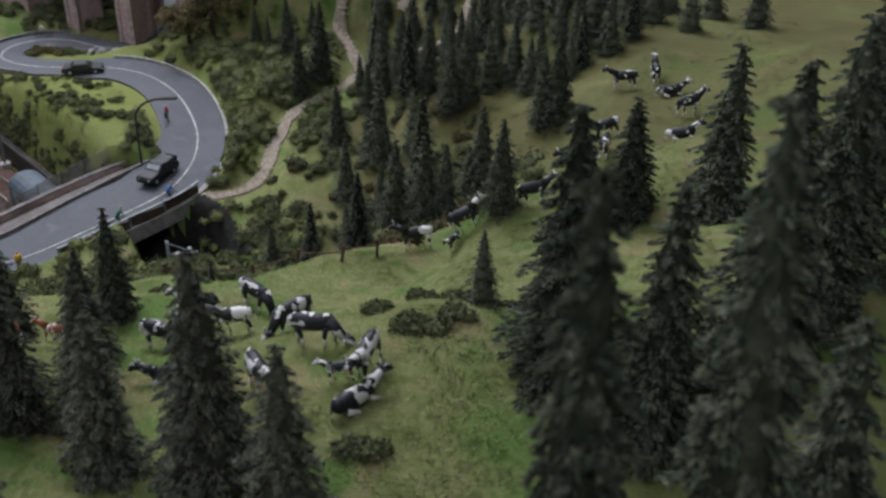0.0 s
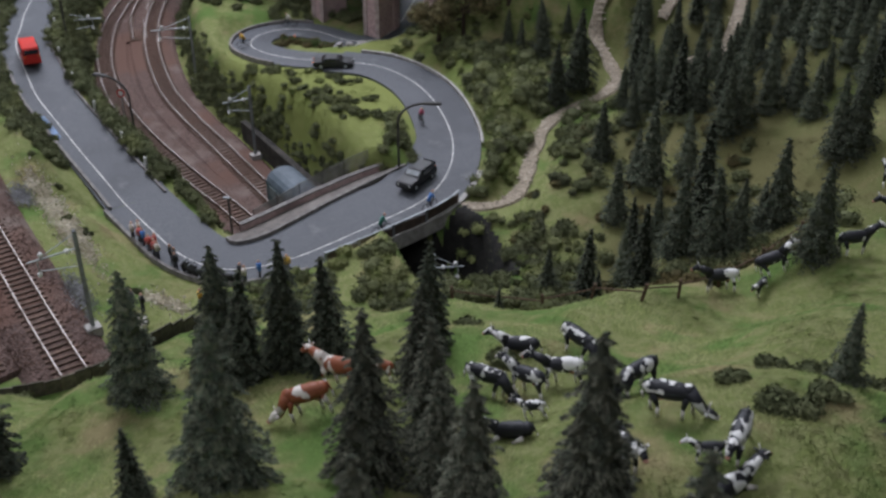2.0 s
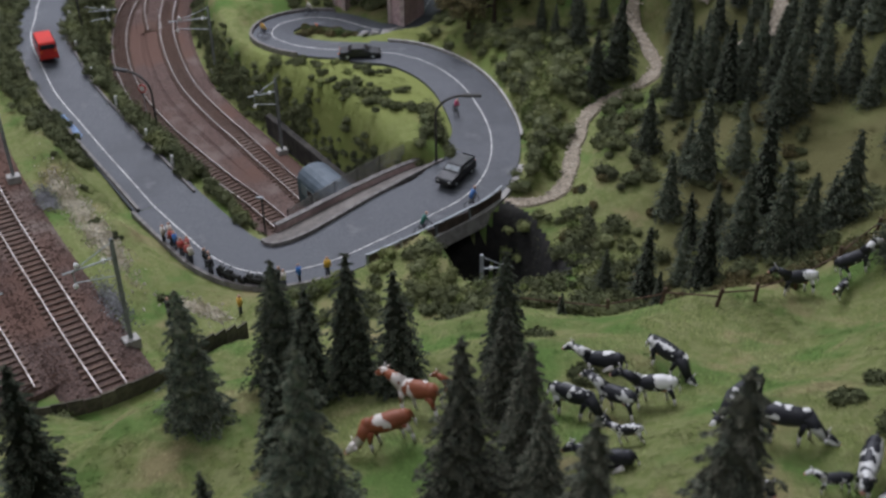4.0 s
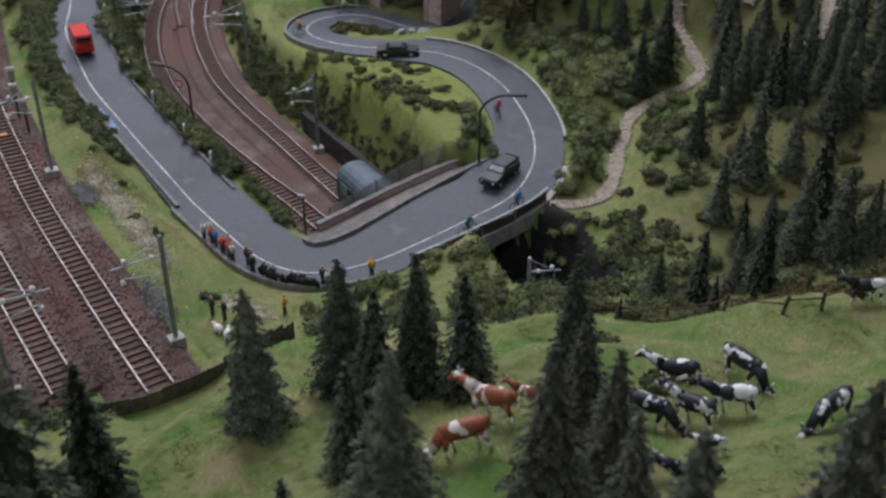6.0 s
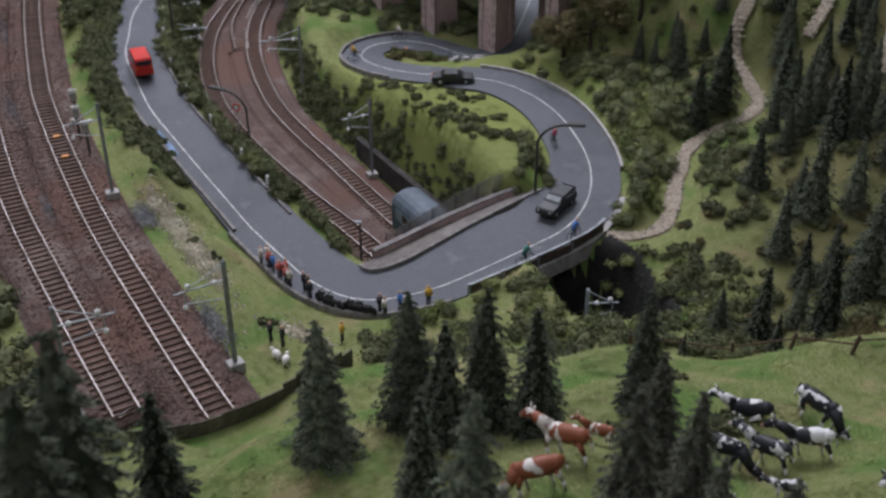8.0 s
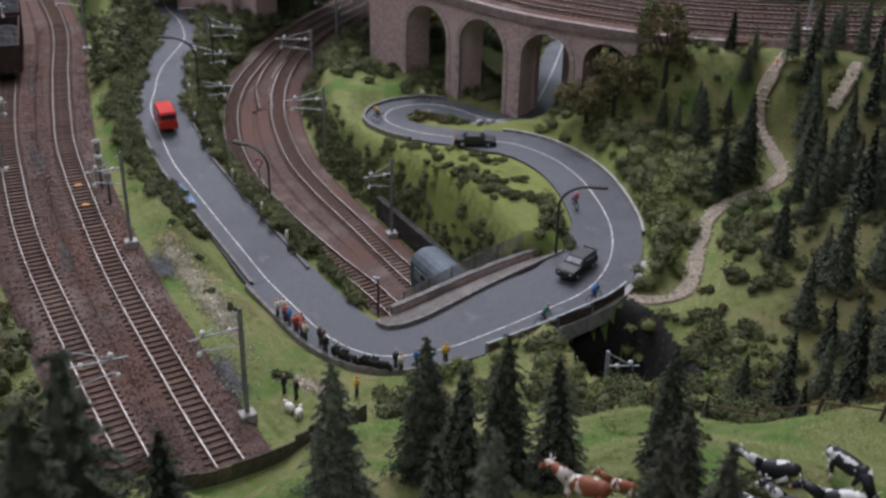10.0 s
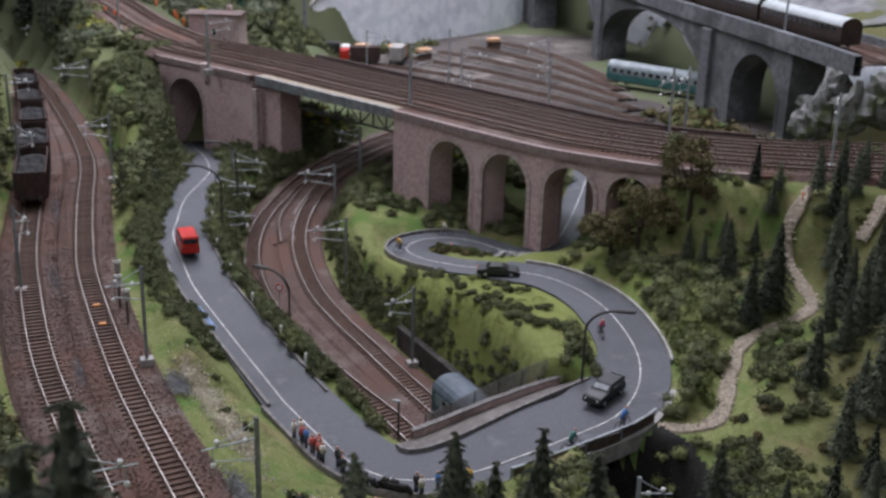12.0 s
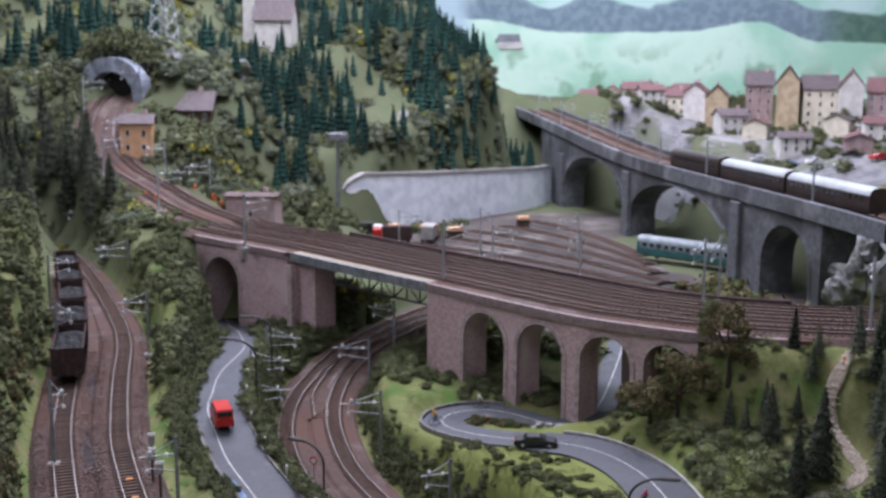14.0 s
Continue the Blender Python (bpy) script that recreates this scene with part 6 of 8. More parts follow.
# ---- vehicles and figures ----
def car(name, x, y, z, turn, L, W, H, paint, label, boxy=False, tilt=0.0):
    t = thing(name, x, y, z, label, "car", "", turn)
    t.scale = (0.9, 0.9, 0.9)
    if boxy:
        prof = [(-0.5, 0.18), (-0.5, 0.92), (-0.47, 1.0), (0.3, 1.0), (0.42, 0.6), (0.5, 0.52), (0.5, 0.18)]
    else:
        prof = [(-0.5, 0.2), (-0.5, 0.6), (-0.46, 0.64), (-0.44, 0.95), (-0.38, 1.0), (0.05, 1.0), (0.22, 0.66), (0.47, 0.58), (0.5, 0.48), (0.5, 0.2)]
    saloon = name in ("saloon_car", "parked_car")
    if saloon:
        prof = [(-0.5, 0.22), (-0.5, 0.6), (-0.46, 0.66), (-0.3, 0.7), (-0.18, 1.0), (0.1, 1.0), (0.26, 0.68), (0.47, 0.58), (0.5, 0.46), (0.5, 0.22)]
    bm = bmesh.new()
    rows = []
    for yy, inset in ((-0.5, 0.0), (0.5, 0.0)):
        rows.append([bm.verts.new((px * L, yy * W * (0.86 if pz > 0.7 else 1.0), pz * H)) for px, pz in prof])
    bm.faces.new(rows[0])
    bm.faces.new(rows[1][::-1])
    for i in range(len(prof)):
        j = (i + 1) % len(prof)
        bm.faces.new((rows[0][j], rows[0][i], rows[1][i], rows[1][j]))
    bmesh.ops.recalc_face_normals(bm, faces=bm.faces)
    bmesh.ops.bevel(bm, geom=list(bm.edges), offset=0.05, segments=2, affect="EDGES")
    part("body", bm, paint, t)
    for s in (-1, 1):
        bm = bmesh.new()
        yy = s * W * 0.47
        box(bm, (-0.2 if saloon else -0.42) * L, (0.24 if boxy else 0.08 if saloon else 0.02) * L, yy - 0.05, yy + 0.05, 0.68 * H, 0.92 * H, bevel=0.02)
        part("side_window", bm, GLASS_DARK, t)
        for px in (-0.3, 0.32):
            bm = bmesh.new()
            rod(bm, (px * L, s * (W / 2 - 0.16), 0.32), (px * L, s * (W / 2 + 0.02), 0.32), 0.34, sides=14)
            w = part("wheel", bm, RUBBER, t)
            bm = bmesh.new()
            rod(bm, (px * L, s * (W / 2 + 0.02), 0.32), (px * L, s * (W / 2 + 0.04), 0.32), 0.2, sides=12)
            part("rim", bm, STEEL_LIGHT, w)
        bm = bmesh.new()
        ball(bm, (0.495 * L, s * W * 0.33, 0.42 * H), 0.13, (0.5, 1, 0.8))
        part("headlight", bm, CERAMIC, t)
        bm = bmesh.new()
        box(bm, -0.51 * L, -0.49 * L, s * W * 0.38 - 0.1, s * W * 0.38 + 0.1, 0.5 * H, 0.62 * H)
        part("tail_light", bm, ORANGE_VEST, t)
    a = math.atan2(0.34 * H, 0.17 * L)
    bm = bmesh.new()
    fx, fz = ((0.36, 0.8) if boxy else (0.185, 0.85) if saloon else (0.137, 0.835))
    box(bm, -0.17 * H, 0.17 * H, -W * 0.39, W * 0.39, -0.02, 0.03, m=Matrix.Translation((fx * L, 0, fz * H)) @ Matrix.Rotation(a, 4, "Y"))
    # estate car: pale steel on the glass is a reflection put into the colour
    part("windscreen", bm, STEEL if name == "estate_car" else GLASS_DARK, t)
    bm = bmesh.new()
    if saloon:
        box(bm, -0.15 * H, 0.15 * H, -W * 0.38, W * 0.38, -0.02, 0.03, m=Matrix.Translation((-0.245 * L, 0, 0.86 * H)) @ Matrix.Rotation(-math.atan2(0.3 * H, 0.12 * L), 4, "Y"))
    else:
        box(bm, -0.51 * L, -0.488 * L, -W * 0.38, W * 0.38, 0.68 * H, 0.9 * H, bevel=0.01)
    part("rear_window", bm, GLASS_DARK, t)
    bm = bmesh.new()
    box(bm, 0.47 * L, 0.515 * L, -W * 0.46, W * 0.46, 0.2 * H, 0.36 * H, bevel=0.03)
    part("bumper", bm, RUBBER, t)
    return t


car("delivery_van", -59.3, 96.6, ground_at(-59.3, 96.6) + 0.3, 128, 5.0, 2.1, 2.4, RED_PAINT, "bright red delivery van driving up the road", boxy=True)
car("estate_car", -13.1, 84.4, 3.12, 250, 4.9, 1.9, 1.7, BLACK_PAINT, "black estate car with a pale windscreen on the bend")
car("saloon_car", -28.6, 108.2, 3.95, 14, 5.0, 2.0, 1.3, BLACK_PAINT, "dark saloon car stopped by fallen rocks")


def tube_ring(bm, c, r, thick, n=14):
    prev = None
    pts = [Vector((c[0] + r * math.cos(2 * math.pi * k / n), c[1], c[2] + r * math.sin(2 * math.pi * k / n))) for k in range(n)]
    for k in range(n):
        rod(bm, pts[k], pts[(k + 1) % n], thick, sides=4)


def bicycle(x, y, z, turn, label):
    t = thing("bicycle", x, y, z, label, "bicycle", "bicycles", turn)
    for px in (-0.6, 0.6):
        bm = bmesh.new()
        tube_ring(bm, (px, 0, 0.38), 0.36, 0.035)
        part("wheel", bm, RUBBER, t)
    bm = bmesh.new()
    for a, b in (((-0.6, 0.38), (0.0, 0.4)), ((0, 0.4), (-0.2, 0.95)), ((-0.2, 0.9), (0.45, 0.95)), ((0.45, 0.95), (0, 0.4)), ((0.45, 1.15), (0.6, 0.38)), ((-0.6, 0.38), (-0.2, 0.9))):
        rod(bm, (a[0], 0, a[1]), (b[0], 0, b[1]), 0.035, sides=5)
    part("frame", bm, STEEL, t)
    bm = bmesh.new()
    rod(bm, (0.45, -0.25, 1.15), (0.45, 0.25, 1.15), 0.035, sides=5)
    part("handlebar", bm, DARK_STEEL, t)


def figurine(x, y, z, colour, label, turn=0.0, rider=False, group="figurines", size=0.9):
    """A painted miniature, one plain mesh."""
    bm = bmesh.new()
    if rider:
        rod(bm, (-0.2, 0, 0.95), (0.3, 0, 1.7), 0.18, 0.24, 8)
        ball(bm, (0.42, 0, 1.92), 0.16, slot=2)
        for sy in (-0.13, 0.13):
            rod(bm, (-0.15, sy, 1.0), (0.14, sy, 0.75), 0.1, 0.08, slot=1)
            rod(bm, (0.14, sy, 0.75), (0.0, sy, 0.35), 0.08, 0.06, slot=1)
            rod(bm, (0.25, sy * 1.6, 1.6), (0.5, sy * 1.5, 1.2), 0.06, 0.05)
    else:
        for sy in (-0.11, 0.11):
            rod(bm, (sy * 0.3, sy, 0), (0, sy, 0.92), 0.09, 0.12, 7, slot=1)
            rod(bm, (0, sy * 2.3, 1.5), (0.1, sy * 2.6, 0.9), 0.075, 0.06, 6)
        rod(bm, (0, 0, 0.88), (0, 0, 1.55), 0.19, 0.24, 8)
        ball(bm, (0.02, 0, 1.78), 0.16, (1, 0.9, 1.15), slot=2)
    ob = part("figurine", bm, [colour, TROUSERS if colour is not ORANGE_VEST else colour, SKIN], None, "", True)
    ob.matrix_basis = pose(x * K, y * K, z * K, 0, 0, turn) @ Matrix.Scale(size, 4)
    tagged(ob, label, "figurine", group)


TROUSERS = material("trousers_paint_mat", (0.05, 0.052, 0.065), (0.03, 0.03, 0.036), 300, 0.6)
SKIN = material("flesh_paint_mat", (0.42, 0.26, 0.19), (0.36, 0.21, 0.15), 300, 0.6)
FIG_WHITE = material("fig_white_mat", (0.6, 0.57, 0.52), (0.4, 0.36, 0.3), 300, 0.6)
FIG_RED = material("fig_red_mat", (0.42, 0.07, 0.06), (0.32, 0.1, 0.08), 300, 0.6)
FIG_BLACK = material("fig_black_mat", (0.015, 0.015, 0.017), (0.03, 0.03, 0.03), 300, 0.6)
FIG_BLUE = material("fig_blue_mat", (0.05, 0.17, 0.45), (0.06, 0.12, 0.3), 300, 0.6)
FIG_GREEN = material("fig_green_mat", (0.03, 0.16, 0.12), (0.03, 0.1, 0.08), 300, 0.6)
FIG_PINK = material("fig_pink_mat", (0.45, 0.08, 0.15), (0.3, 0.06, 0.1), 300, 0.6)
FIG_YELLOW = material("fig_yellow_mat", (0.6, 0.36, 0.04), (0.4, 0.24, 0.04), 300, 0.6)
for i, (x, y, c, what) in enumerate(((-35.2, 70.5, FIG_WHITE, "white"), (-34.8, 70.9, FIG_WHITE, "white"), (-34.3, 70.1, FIG_RED, "red"), (-33.8, 69.7, FIG_BLUE, "blue"), (-33.0, 69.1, FIG_RED, "red"), (-32.6, 69.4, FIG_RED, "red"), (-31.8, 68.2, FIG_WHITE, "white"),
                                     (-32.2, 68.5, FIG_RED, "red"), (-30.5, 68.0, FIG_BLACK, "black"), (-29.6, 66.9, FIG_BLACK, "black"), (-30.0, 67.6, FIG_BLACK, "black"), (-23.7, 66.5, FIG_BLACK, "black"), (-23.2, 66.2, FIG_WHITE, "white"), (-22.3, 67.2, FIG_BLUE, "blue"), (-20.4, 68.6, FIG_YELLOW, "yellow"))):
    figurine(x, y, 2.2 if x < -33 else 2.05, c, f"small {what} painted figurine at the road edge", (i * 73) % 360)
for x, y, c, what in ((-29.7, 59.4, FIG_BLACK, "black"), (-28.6, 59.0, FIG_BLACK, "black"), (-25.0, 61.5, FIG_YELLOW, "yellow")):
    figurine(x, y, ground_at(x, y), c, f"small {what} painted figurine on the grass strip")
for x, y, z, turn, c, what in ((-15.3, 95.4, 4.0, 300, FIG_PINK, "pink"), (-14.2, 75.7, 2.5, 50, FIG_GREEN, "green"), (-10.9, 80.2, 2.8, 60, FIG_BLUE, "blue"), (-39.2, 123.4, 2.4, 200, FIG_WHITE, "white"), (-42, 114.6, 2.8, 230, FIG_YELLOW, "yellow")):
    bicycle(x, y, z, turn, "tiny model bicycle on the asphalt road")
    figurine(x, y, z, c, f"small {what} painted figurine on a bicycle", turn, True)
for x, y in ((-37.3, 119.7), (-23.3, 131), (-16.2, 110.6)):
    figurine(x, y, ground_at(x, y), ORANGE_VEST, "small orange painted figurine beside the road", size=0.42)
for x, y in ((-118, 174.5), (-116.5, 173.5), (-121, 176), (-108.5, 180), (-104, 179), (-103, 178.2)):
    figurine(x, y, ground_at(x, y) + 0.3, ORANGE_VEST, "small orange painted figurine beside the railway", size=0.8)
figurine(1.57, 114.9, ground_at(1.57, 114.9) + 0.7, ORANGE_VEST, "small orange painted figurine on the footpath", size=0.45)


def motorbike(x, y, z, turn):
    t = thing("motorbike", x, y, z, "black model motorbike leaning at the kerb", "motorbike", "motorbikes", turn)
    for px in (-0.75, 0.75):
        bm = bmesh.new()
        rod(bm, (px, -0.1, 0.38), (px, 0.1, 0.38), 0.38, sides=14)
        part("wheel", bm, RUBBER, t)
    bm = bmesh.new()
    box(bm, -0.8, 0.5, -0.2, 0.2, 0.5, 0.95, bevel=0.12)
    box(bm, 0.0, 0.7, -0.17, 0.17, 0.75, 1.15, bevel=0.1)
    part("body", bm, BLACK_PAINT, t)
    bm = bmesh.new()
    rod(bm, (0.5, -0.4, 1.2), (0.5, 0.4, 1.2), 0.05)
    part("handlebar", bm, STEEL, t)


motorbike(-28.2, 66.5, 2.02, 150)
motorbike(-27.4, 66.2, 2.02, 158)
motorbike(-25.6, 66.0, 2.02, 170)
motorbike(-24.9, 66.0, 2.02, 176)


def street_lamp(x, y, z, turn, h, reach):
    t = thing("street_lamp", x, y, z, "dark street lamp with a curved arm", "street lamp", "street lamps", turn)
    bm = bmesh.new()
    pts = [(0, 0, -0.3), (0, 0, h * 0.7)] + [(reach * (1 - math.cos(a)), 0, h * 0.7 + h * 0.3 * math.sin(a)) for a in np.linspace(0.15, math.pi / 2, 7)]
    for a, b in zip(pts, pts[1:]):
        rod(bm, a, b, 0.13, 0.11, 7)
    part("pole", bm, DARK_STEEL, t)
    bm = bmesh.new()
    box(bm, reach - 0.2, reach + 1.5, -0.28, 0.28, h - 0.12, h + 0.16, bevel=0.1)
    part("lamp_head", bm, DARK_STEEL, t)


street_lamp(-15.4, 86.6, 3.4, 10, 6.6, 2.6)
street_lamp(-45.3, 91.4, 1.0, 170, 6.6, 2.6)
street_lamp(-60.2, 105.8, 6.6, 190, 6.6, 2.8)
street_lamp(-66.5, 121.5, 5.4, 200, 6.6, 2.4)

t = thing("lamp_post", -28.6, 76.4, ground_at(-28.6, 76.4), "slender dark lamp post beside the tunnel mouth", "lamp post")
bm = bmesh.new()
rod(bm, (0, 0, -0.4), (0, 0, 6.4), 0.11, 0.09, 7)
part("pole", bm, DARK_STEEL, t)
bm = bmesh.new()
box(bm, -0.5, 0.15, -0.16, 0.16, 6.3, 6.5, bevel=0.06)
part("lamp_head", bm, STEEL, t)

# white marker posts along the road
marker = offset_line(ROAD_LEFT, 3.0)
for f in (0.42, 0.5, 0.58, 0.66, 0.74, 0.8, 0.86, 0.92, 0.97):
    p = marker[int(f * (len(marker) - 1))]
    t = thing("marker_post", p[0], p[1], p[2] - 0.1, "white roadside marker post", "marker post", "marker posts")
    bm = bmesh.new()
    box(bm, -0.12, 0.12, -0.12, 0.12, 0, 1.0, bevel=0.03)
    part("post", bm, CERAMIC, t)
    bm = bmesh.new()
    ball(bm, (0, 0, 1.05), 0.16)
    part("cap", bm, CERAMIC, t)

# red and white traffic sign
t = thing("traffic_sign", -47.2, 93.2, 2.6, "round red and white traffic sign on a post", "traffic sign")
bm = bmesh.new()
rod(bm, (0, 0, -0.5), (0, 0, 2.6), 0.06)
part("post", bm, STEEL, t)
bm = bmesh.new()
rod(bm, (0, -0.02, 2.6), (0, -0.06, 2.6), 0.42, sides=20)
part("rim", bm, RED_PAINT, t)
bm = bmesh.new()
rod(bm, (0, -0.05, 2.6), (0, -0.08, 2.6), 0.27, sides=20)
part("face", bm, CERAMIC, t)


# pasture fence
t = thing("pasture_fence", 0, 0, 0, "weathered brown wooden fence along the pasture edge", "fence")
posts = [(-4, 57.5), (-1, 58.2), (2.2, 57.8), (5.4, 57.2), (8.7, 56.1), (11, 57.2), (13.6, 59.4), (16.4, 62.2), (18.8, 65)]
tops = []
for x, y in posts:
    z = ground_at(x, y)
    bm = bmesh.new()
    box(bm, -0.1, 0.1, -0.1, 0.1, -0.3, 1.35, bevel=0.02)
    part("post", bm, WOOD, t, at=Matrix.Translation((x, y, z)) @ Matrix.Rotation(tree_rng.uniform(-0.2, 0.2), 4, "Y"))
    tops.append(Vector((x, y, z + 1.0)))
for a, b in zip(tops, tops[1:]):
    bm = bmesh.new()
    rod(bm, a, b + Vector((0, 0, tree_rng.uniform(-0.3, 0.1))), 0.06, sides=5)
    part("rail", bm, WOOD, t)

# board fence over the tunnel mouth
t = thing("board_fence", 0, 0, 0, "weathered dark board fence above the railway tunnel", "fence")
FENCE_BOARD = material("fence_board_mat", (0.105, 0.095, 0.07), (0.065, 0.06, 0.046), 200, 0.9, 0.4, per_object=0.3)
fl = curve([(-38.5, 43.6, 6), (-33.5, 45.4, 6), (-29, 47.8, 6), (-25, 52.8, 6), (-22.6, 58, 5)], 0.5)
for i in range(0, len(fl) - 2, 2):
    a, b = fl[i], fl[i + 2]
    z = ground_at(*a[:2])
    bm = bmesh.new()
    L = math.hypot(b[0] - a[0], b[1] - a[1])
    box(bm, 0.03, L, -0.06, 0.06, -0.8, 1.15 + tree_rng.uniform(-0.08, 0.08))
    part("board", bm, FENCE_BOARD, t, at=Matrix.Translation((a[0], a[1], z)) @ Matrix.Rotation(math.atan2(b[1] - a[1], b[0] - a[0]), 4, "Z"))


# ---- cow figurines ----
def cow_material(name, coat, spot, scale, lo, hi, stretch):
    m = material(name, coat, spot, scale, 0.5, edge=(lo, hi))
    nt = m.node_tree
    tex = [n for n in nt.nodes if n.bl_idname == "ShaderNodeTexNoise"][0]
    tc = [n for n in nt.nodes if n.bl_idname == "ShaderNodeTexCoord"][0]
    info, add = nt.nodes.new("ShaderNodeObjectInfo"), nt.nodes.new("ShaderNodeVectorMath")
    add.operation = "ADD"
    nt.links.new(tc.outputs["Object"], add.inputs[0])
    nt.links.new(info.outputs["Random"], add.inputs[1])
    bands = nt.nodes.new("ShaderNodeVectorMath")
    bands.operation = "MULTIPLY"
    bands.inputs[1].default_value = stretch
    nt.links.new(add.outputs[0], bands.inputs[0])
    nt.links.new(bands.outputs[0], tex.inputs["Vector"])
    tex.inputs["Detail"].default_value = 2.5
    return m


COW_B = cow_material("black_pied_mat", (0.02, 0.021, 0.025), (0.62, 0.62, 0.6), 120, 0.55, 0.565, (1, 1.0, 0.8))
COW_R = cow_material("red_pied_mat", (0.22, 0.07, 0.032), (0.6, 0.56, 0.51), 150, 0.575, 0.59, (1, 0.5, 0.45))
COW_W = material("cow_white_mat", (0.68, 0.66, 0.63), (0.55, 0.52, 0.48), 200, 0.5)
COW_P = material("cow_muzzle_mat", (0.5, 0.28, 0.2), (0.4, 0.2, 0.15), 200, 0.5)


def cow_mesh(stance, coat):
    """One figurine, 27 mm long, standing, grazing or lying; nose towards +x."""
    bm = bmesh.new()
    lift = 0.5 if stance == "lying" else 1.24
    got = ball(bm, (0, 0, lift), 1.0, (1.06, 0.38, 0.44), 3)
    for v in got:
        if v.co.x < -0.3:
            v.co.z += 0.06
            v.co.y *= 1.06
        v.co.z = max(v.co.z, lift - 0.4)
    ball(bm, (-0.78, 0, lift + 0.07), 0.35, (1, 0.95, 1.05), 2)
    ball(bm, (0.72, 0, lift + 0.05), 0.34, (1, 0.85, 1.15), 2)
    hx, hz_c = (1.62, lift + 0.62) if stance != "grazing" else (1.55, 0.38)
    rod(bm, (0.72, 0, lift + 0.14), (hx - 0.15, 0, hz_c), 0.33, 0.19, 8)
    tip = -0.32 if stance != "grazing" else -0.42
    ball(bm, (hx, 0, hz_c), 0.23, (1.1, 0.85, 1.0), 2)
    rod(bm, (hx, 0, hz_c + 0.02), (hx + 0.34, 0, hz_c + tip * 0.55), 0.2, 0.13, 8)
    ball(bm, (hx + 0.36, 0, hz_c + tip * 0.57), 0.13, (1, 1, 0.9), 1, 2)
    for s in (-1, 1):
        ball(bm, (hx - 0.1, s * 0.27, hz_c + 0.1), 0.1, (0.6, 1.5, 0.7), 1)
        rod(bm, (hx - 0.05, s * 0.13, hz_c + 0.17), (hx + 0.02, s * 0.26, hz_c + 0.36), 0.04, 0.015, 5, 1)
    if stance == "lying":
        for s in (-1, 1):
            rod(bm, (0.6, s * 0.3, 0.3), (1.0, s * 0.4, 0.1), 0.13, 0.09, 6, 1)
            rod(bm, (-0.6, s * 0.36, 0.3), (-0.1, s * 0.52, 0.1), 0.16, 0.09, 6, 1)
    else:
        for x, step in ((0.68, 0.12), (-0.72, -0.14)):
            for s in (-1, 1):
                k = (x + step * s * 1.4, s * 0.22, 0.5)
                rod(bm, (x, s * 0.2, 1.12), k, 0.17, 0.085, 7)
                rod(bm, k, (k[0] - 0.04, s * 0.22, 0.0), 0.08, 0.07, 7, 1)
        ball(bm, (-0.45, 0, 0.84), 0.16, (1.2, 1, 0.8), 1, 2)
    rod(bm, (-1.08, 0, lift + 0.34), (-1.2, 0, lift - 0.2), 0.05, 0.035, 5)
    rod(bm, (-1.2, 0, lift - 0.2), (-1.19, 0, max(0.05, lift - 0.55)), 0.06, 0.03, 5, 1)
    return mesh_of("cow_figurine", bm, [coat, COW_W, COW_P], True)


COWS = {(s, c): cow_mesh(s, m) for s in ("standing", "grazing", "lying") for c, m in (("black", COW_B), ("red", COW_R))}


def cow(x, y, turn, stance="standing", colour="black", size=1.0):
    e = 0.9
    zx, zy = ground_at(x + e, y) - ground_at(x - e, y), ground_at(x, y + e) - ground_at(x, y - e)
    a = math.radians(turn)
    slope = math.degrees(math.atan2(zx * math.cos(a) + zy * math.sin(a), 2 * e)) * 0.8
    ob = new("cow_figurine", COWS[(stance, colour)])
    ob.matrix_basis = pose(x * K, y * K, (ground_at(x, y) + 0.02) * K, 0, -slope, turn) @ Matrix.Scale(size, 4)
    what = "black and white" if colour == "black" else "reddish-brown and white"
    tagged(ob, f"{'calf' if size < 0.8 else 'cow'} figurine, painted {what}, {stance} on the pasture", "cow figurine", "cow figurines")


for x, y, turn, stance, size in ((2.6, 43.8, 172, "lying", 1.0), (5.6, 44.2, 325, "grazing", 1.05), (5.3, 41.2, 178, "standing", 1.0), (3.6, 40.4, 150, "standing", 1.0), (1.4, 40.1, 345, "grazing", 1.05), (4.4, 37.2, 170, "standing", 0.62),
                                 (3.6, 34.9, 175, "lying", 1.0), (10.6, 36, 350, "grazing", 1.1), (13.4, 33.6, 255, "standing", 1.05), (13.6, 58.8, 195, "standing", 1.0), (17.2, 60.2, 15, "standing", 1.0), (16.2, 58.7, 240, "standing", 0.6),
                                 (8.6, 32.2, 300, "standing", 1.05), (13.1, 31.2, 45, "lying", 1.1), (12.2, 33, 190, "standing", 0.6), (8.9, 38.6, 230, "grazing", 1.05)):
    cow(x, y, turn, stance, "black", size)
for x, y, turn, stance in ((21.6, 60.2, 20, "standing"), (25.1, 64.6, 190, "standing"), (26.9, 67.6, 80, "grazing"), (27.6, 72.9, 200, "standing"), (25.2, 70.8, 95, "standing"), (29.6, 82.1, 185, "standing"), (32.4, 83.6, 90, "standing"),
                           (33.3, 80.3, 10, "lying"), (34.2, 75.7, 30, "standing"), (32.7, 68.6, 350, "lying")):
    cow(x, y, turn, stance, "black", 1.0)
cow(-5.1, 36.4, 160, "standing", "red", 1.05)
cow(-5.9, 34.0, 200, "grazing", "red", 1.05)
cow(-4.2, 39.8, 175, "standing", "red", 0.66)


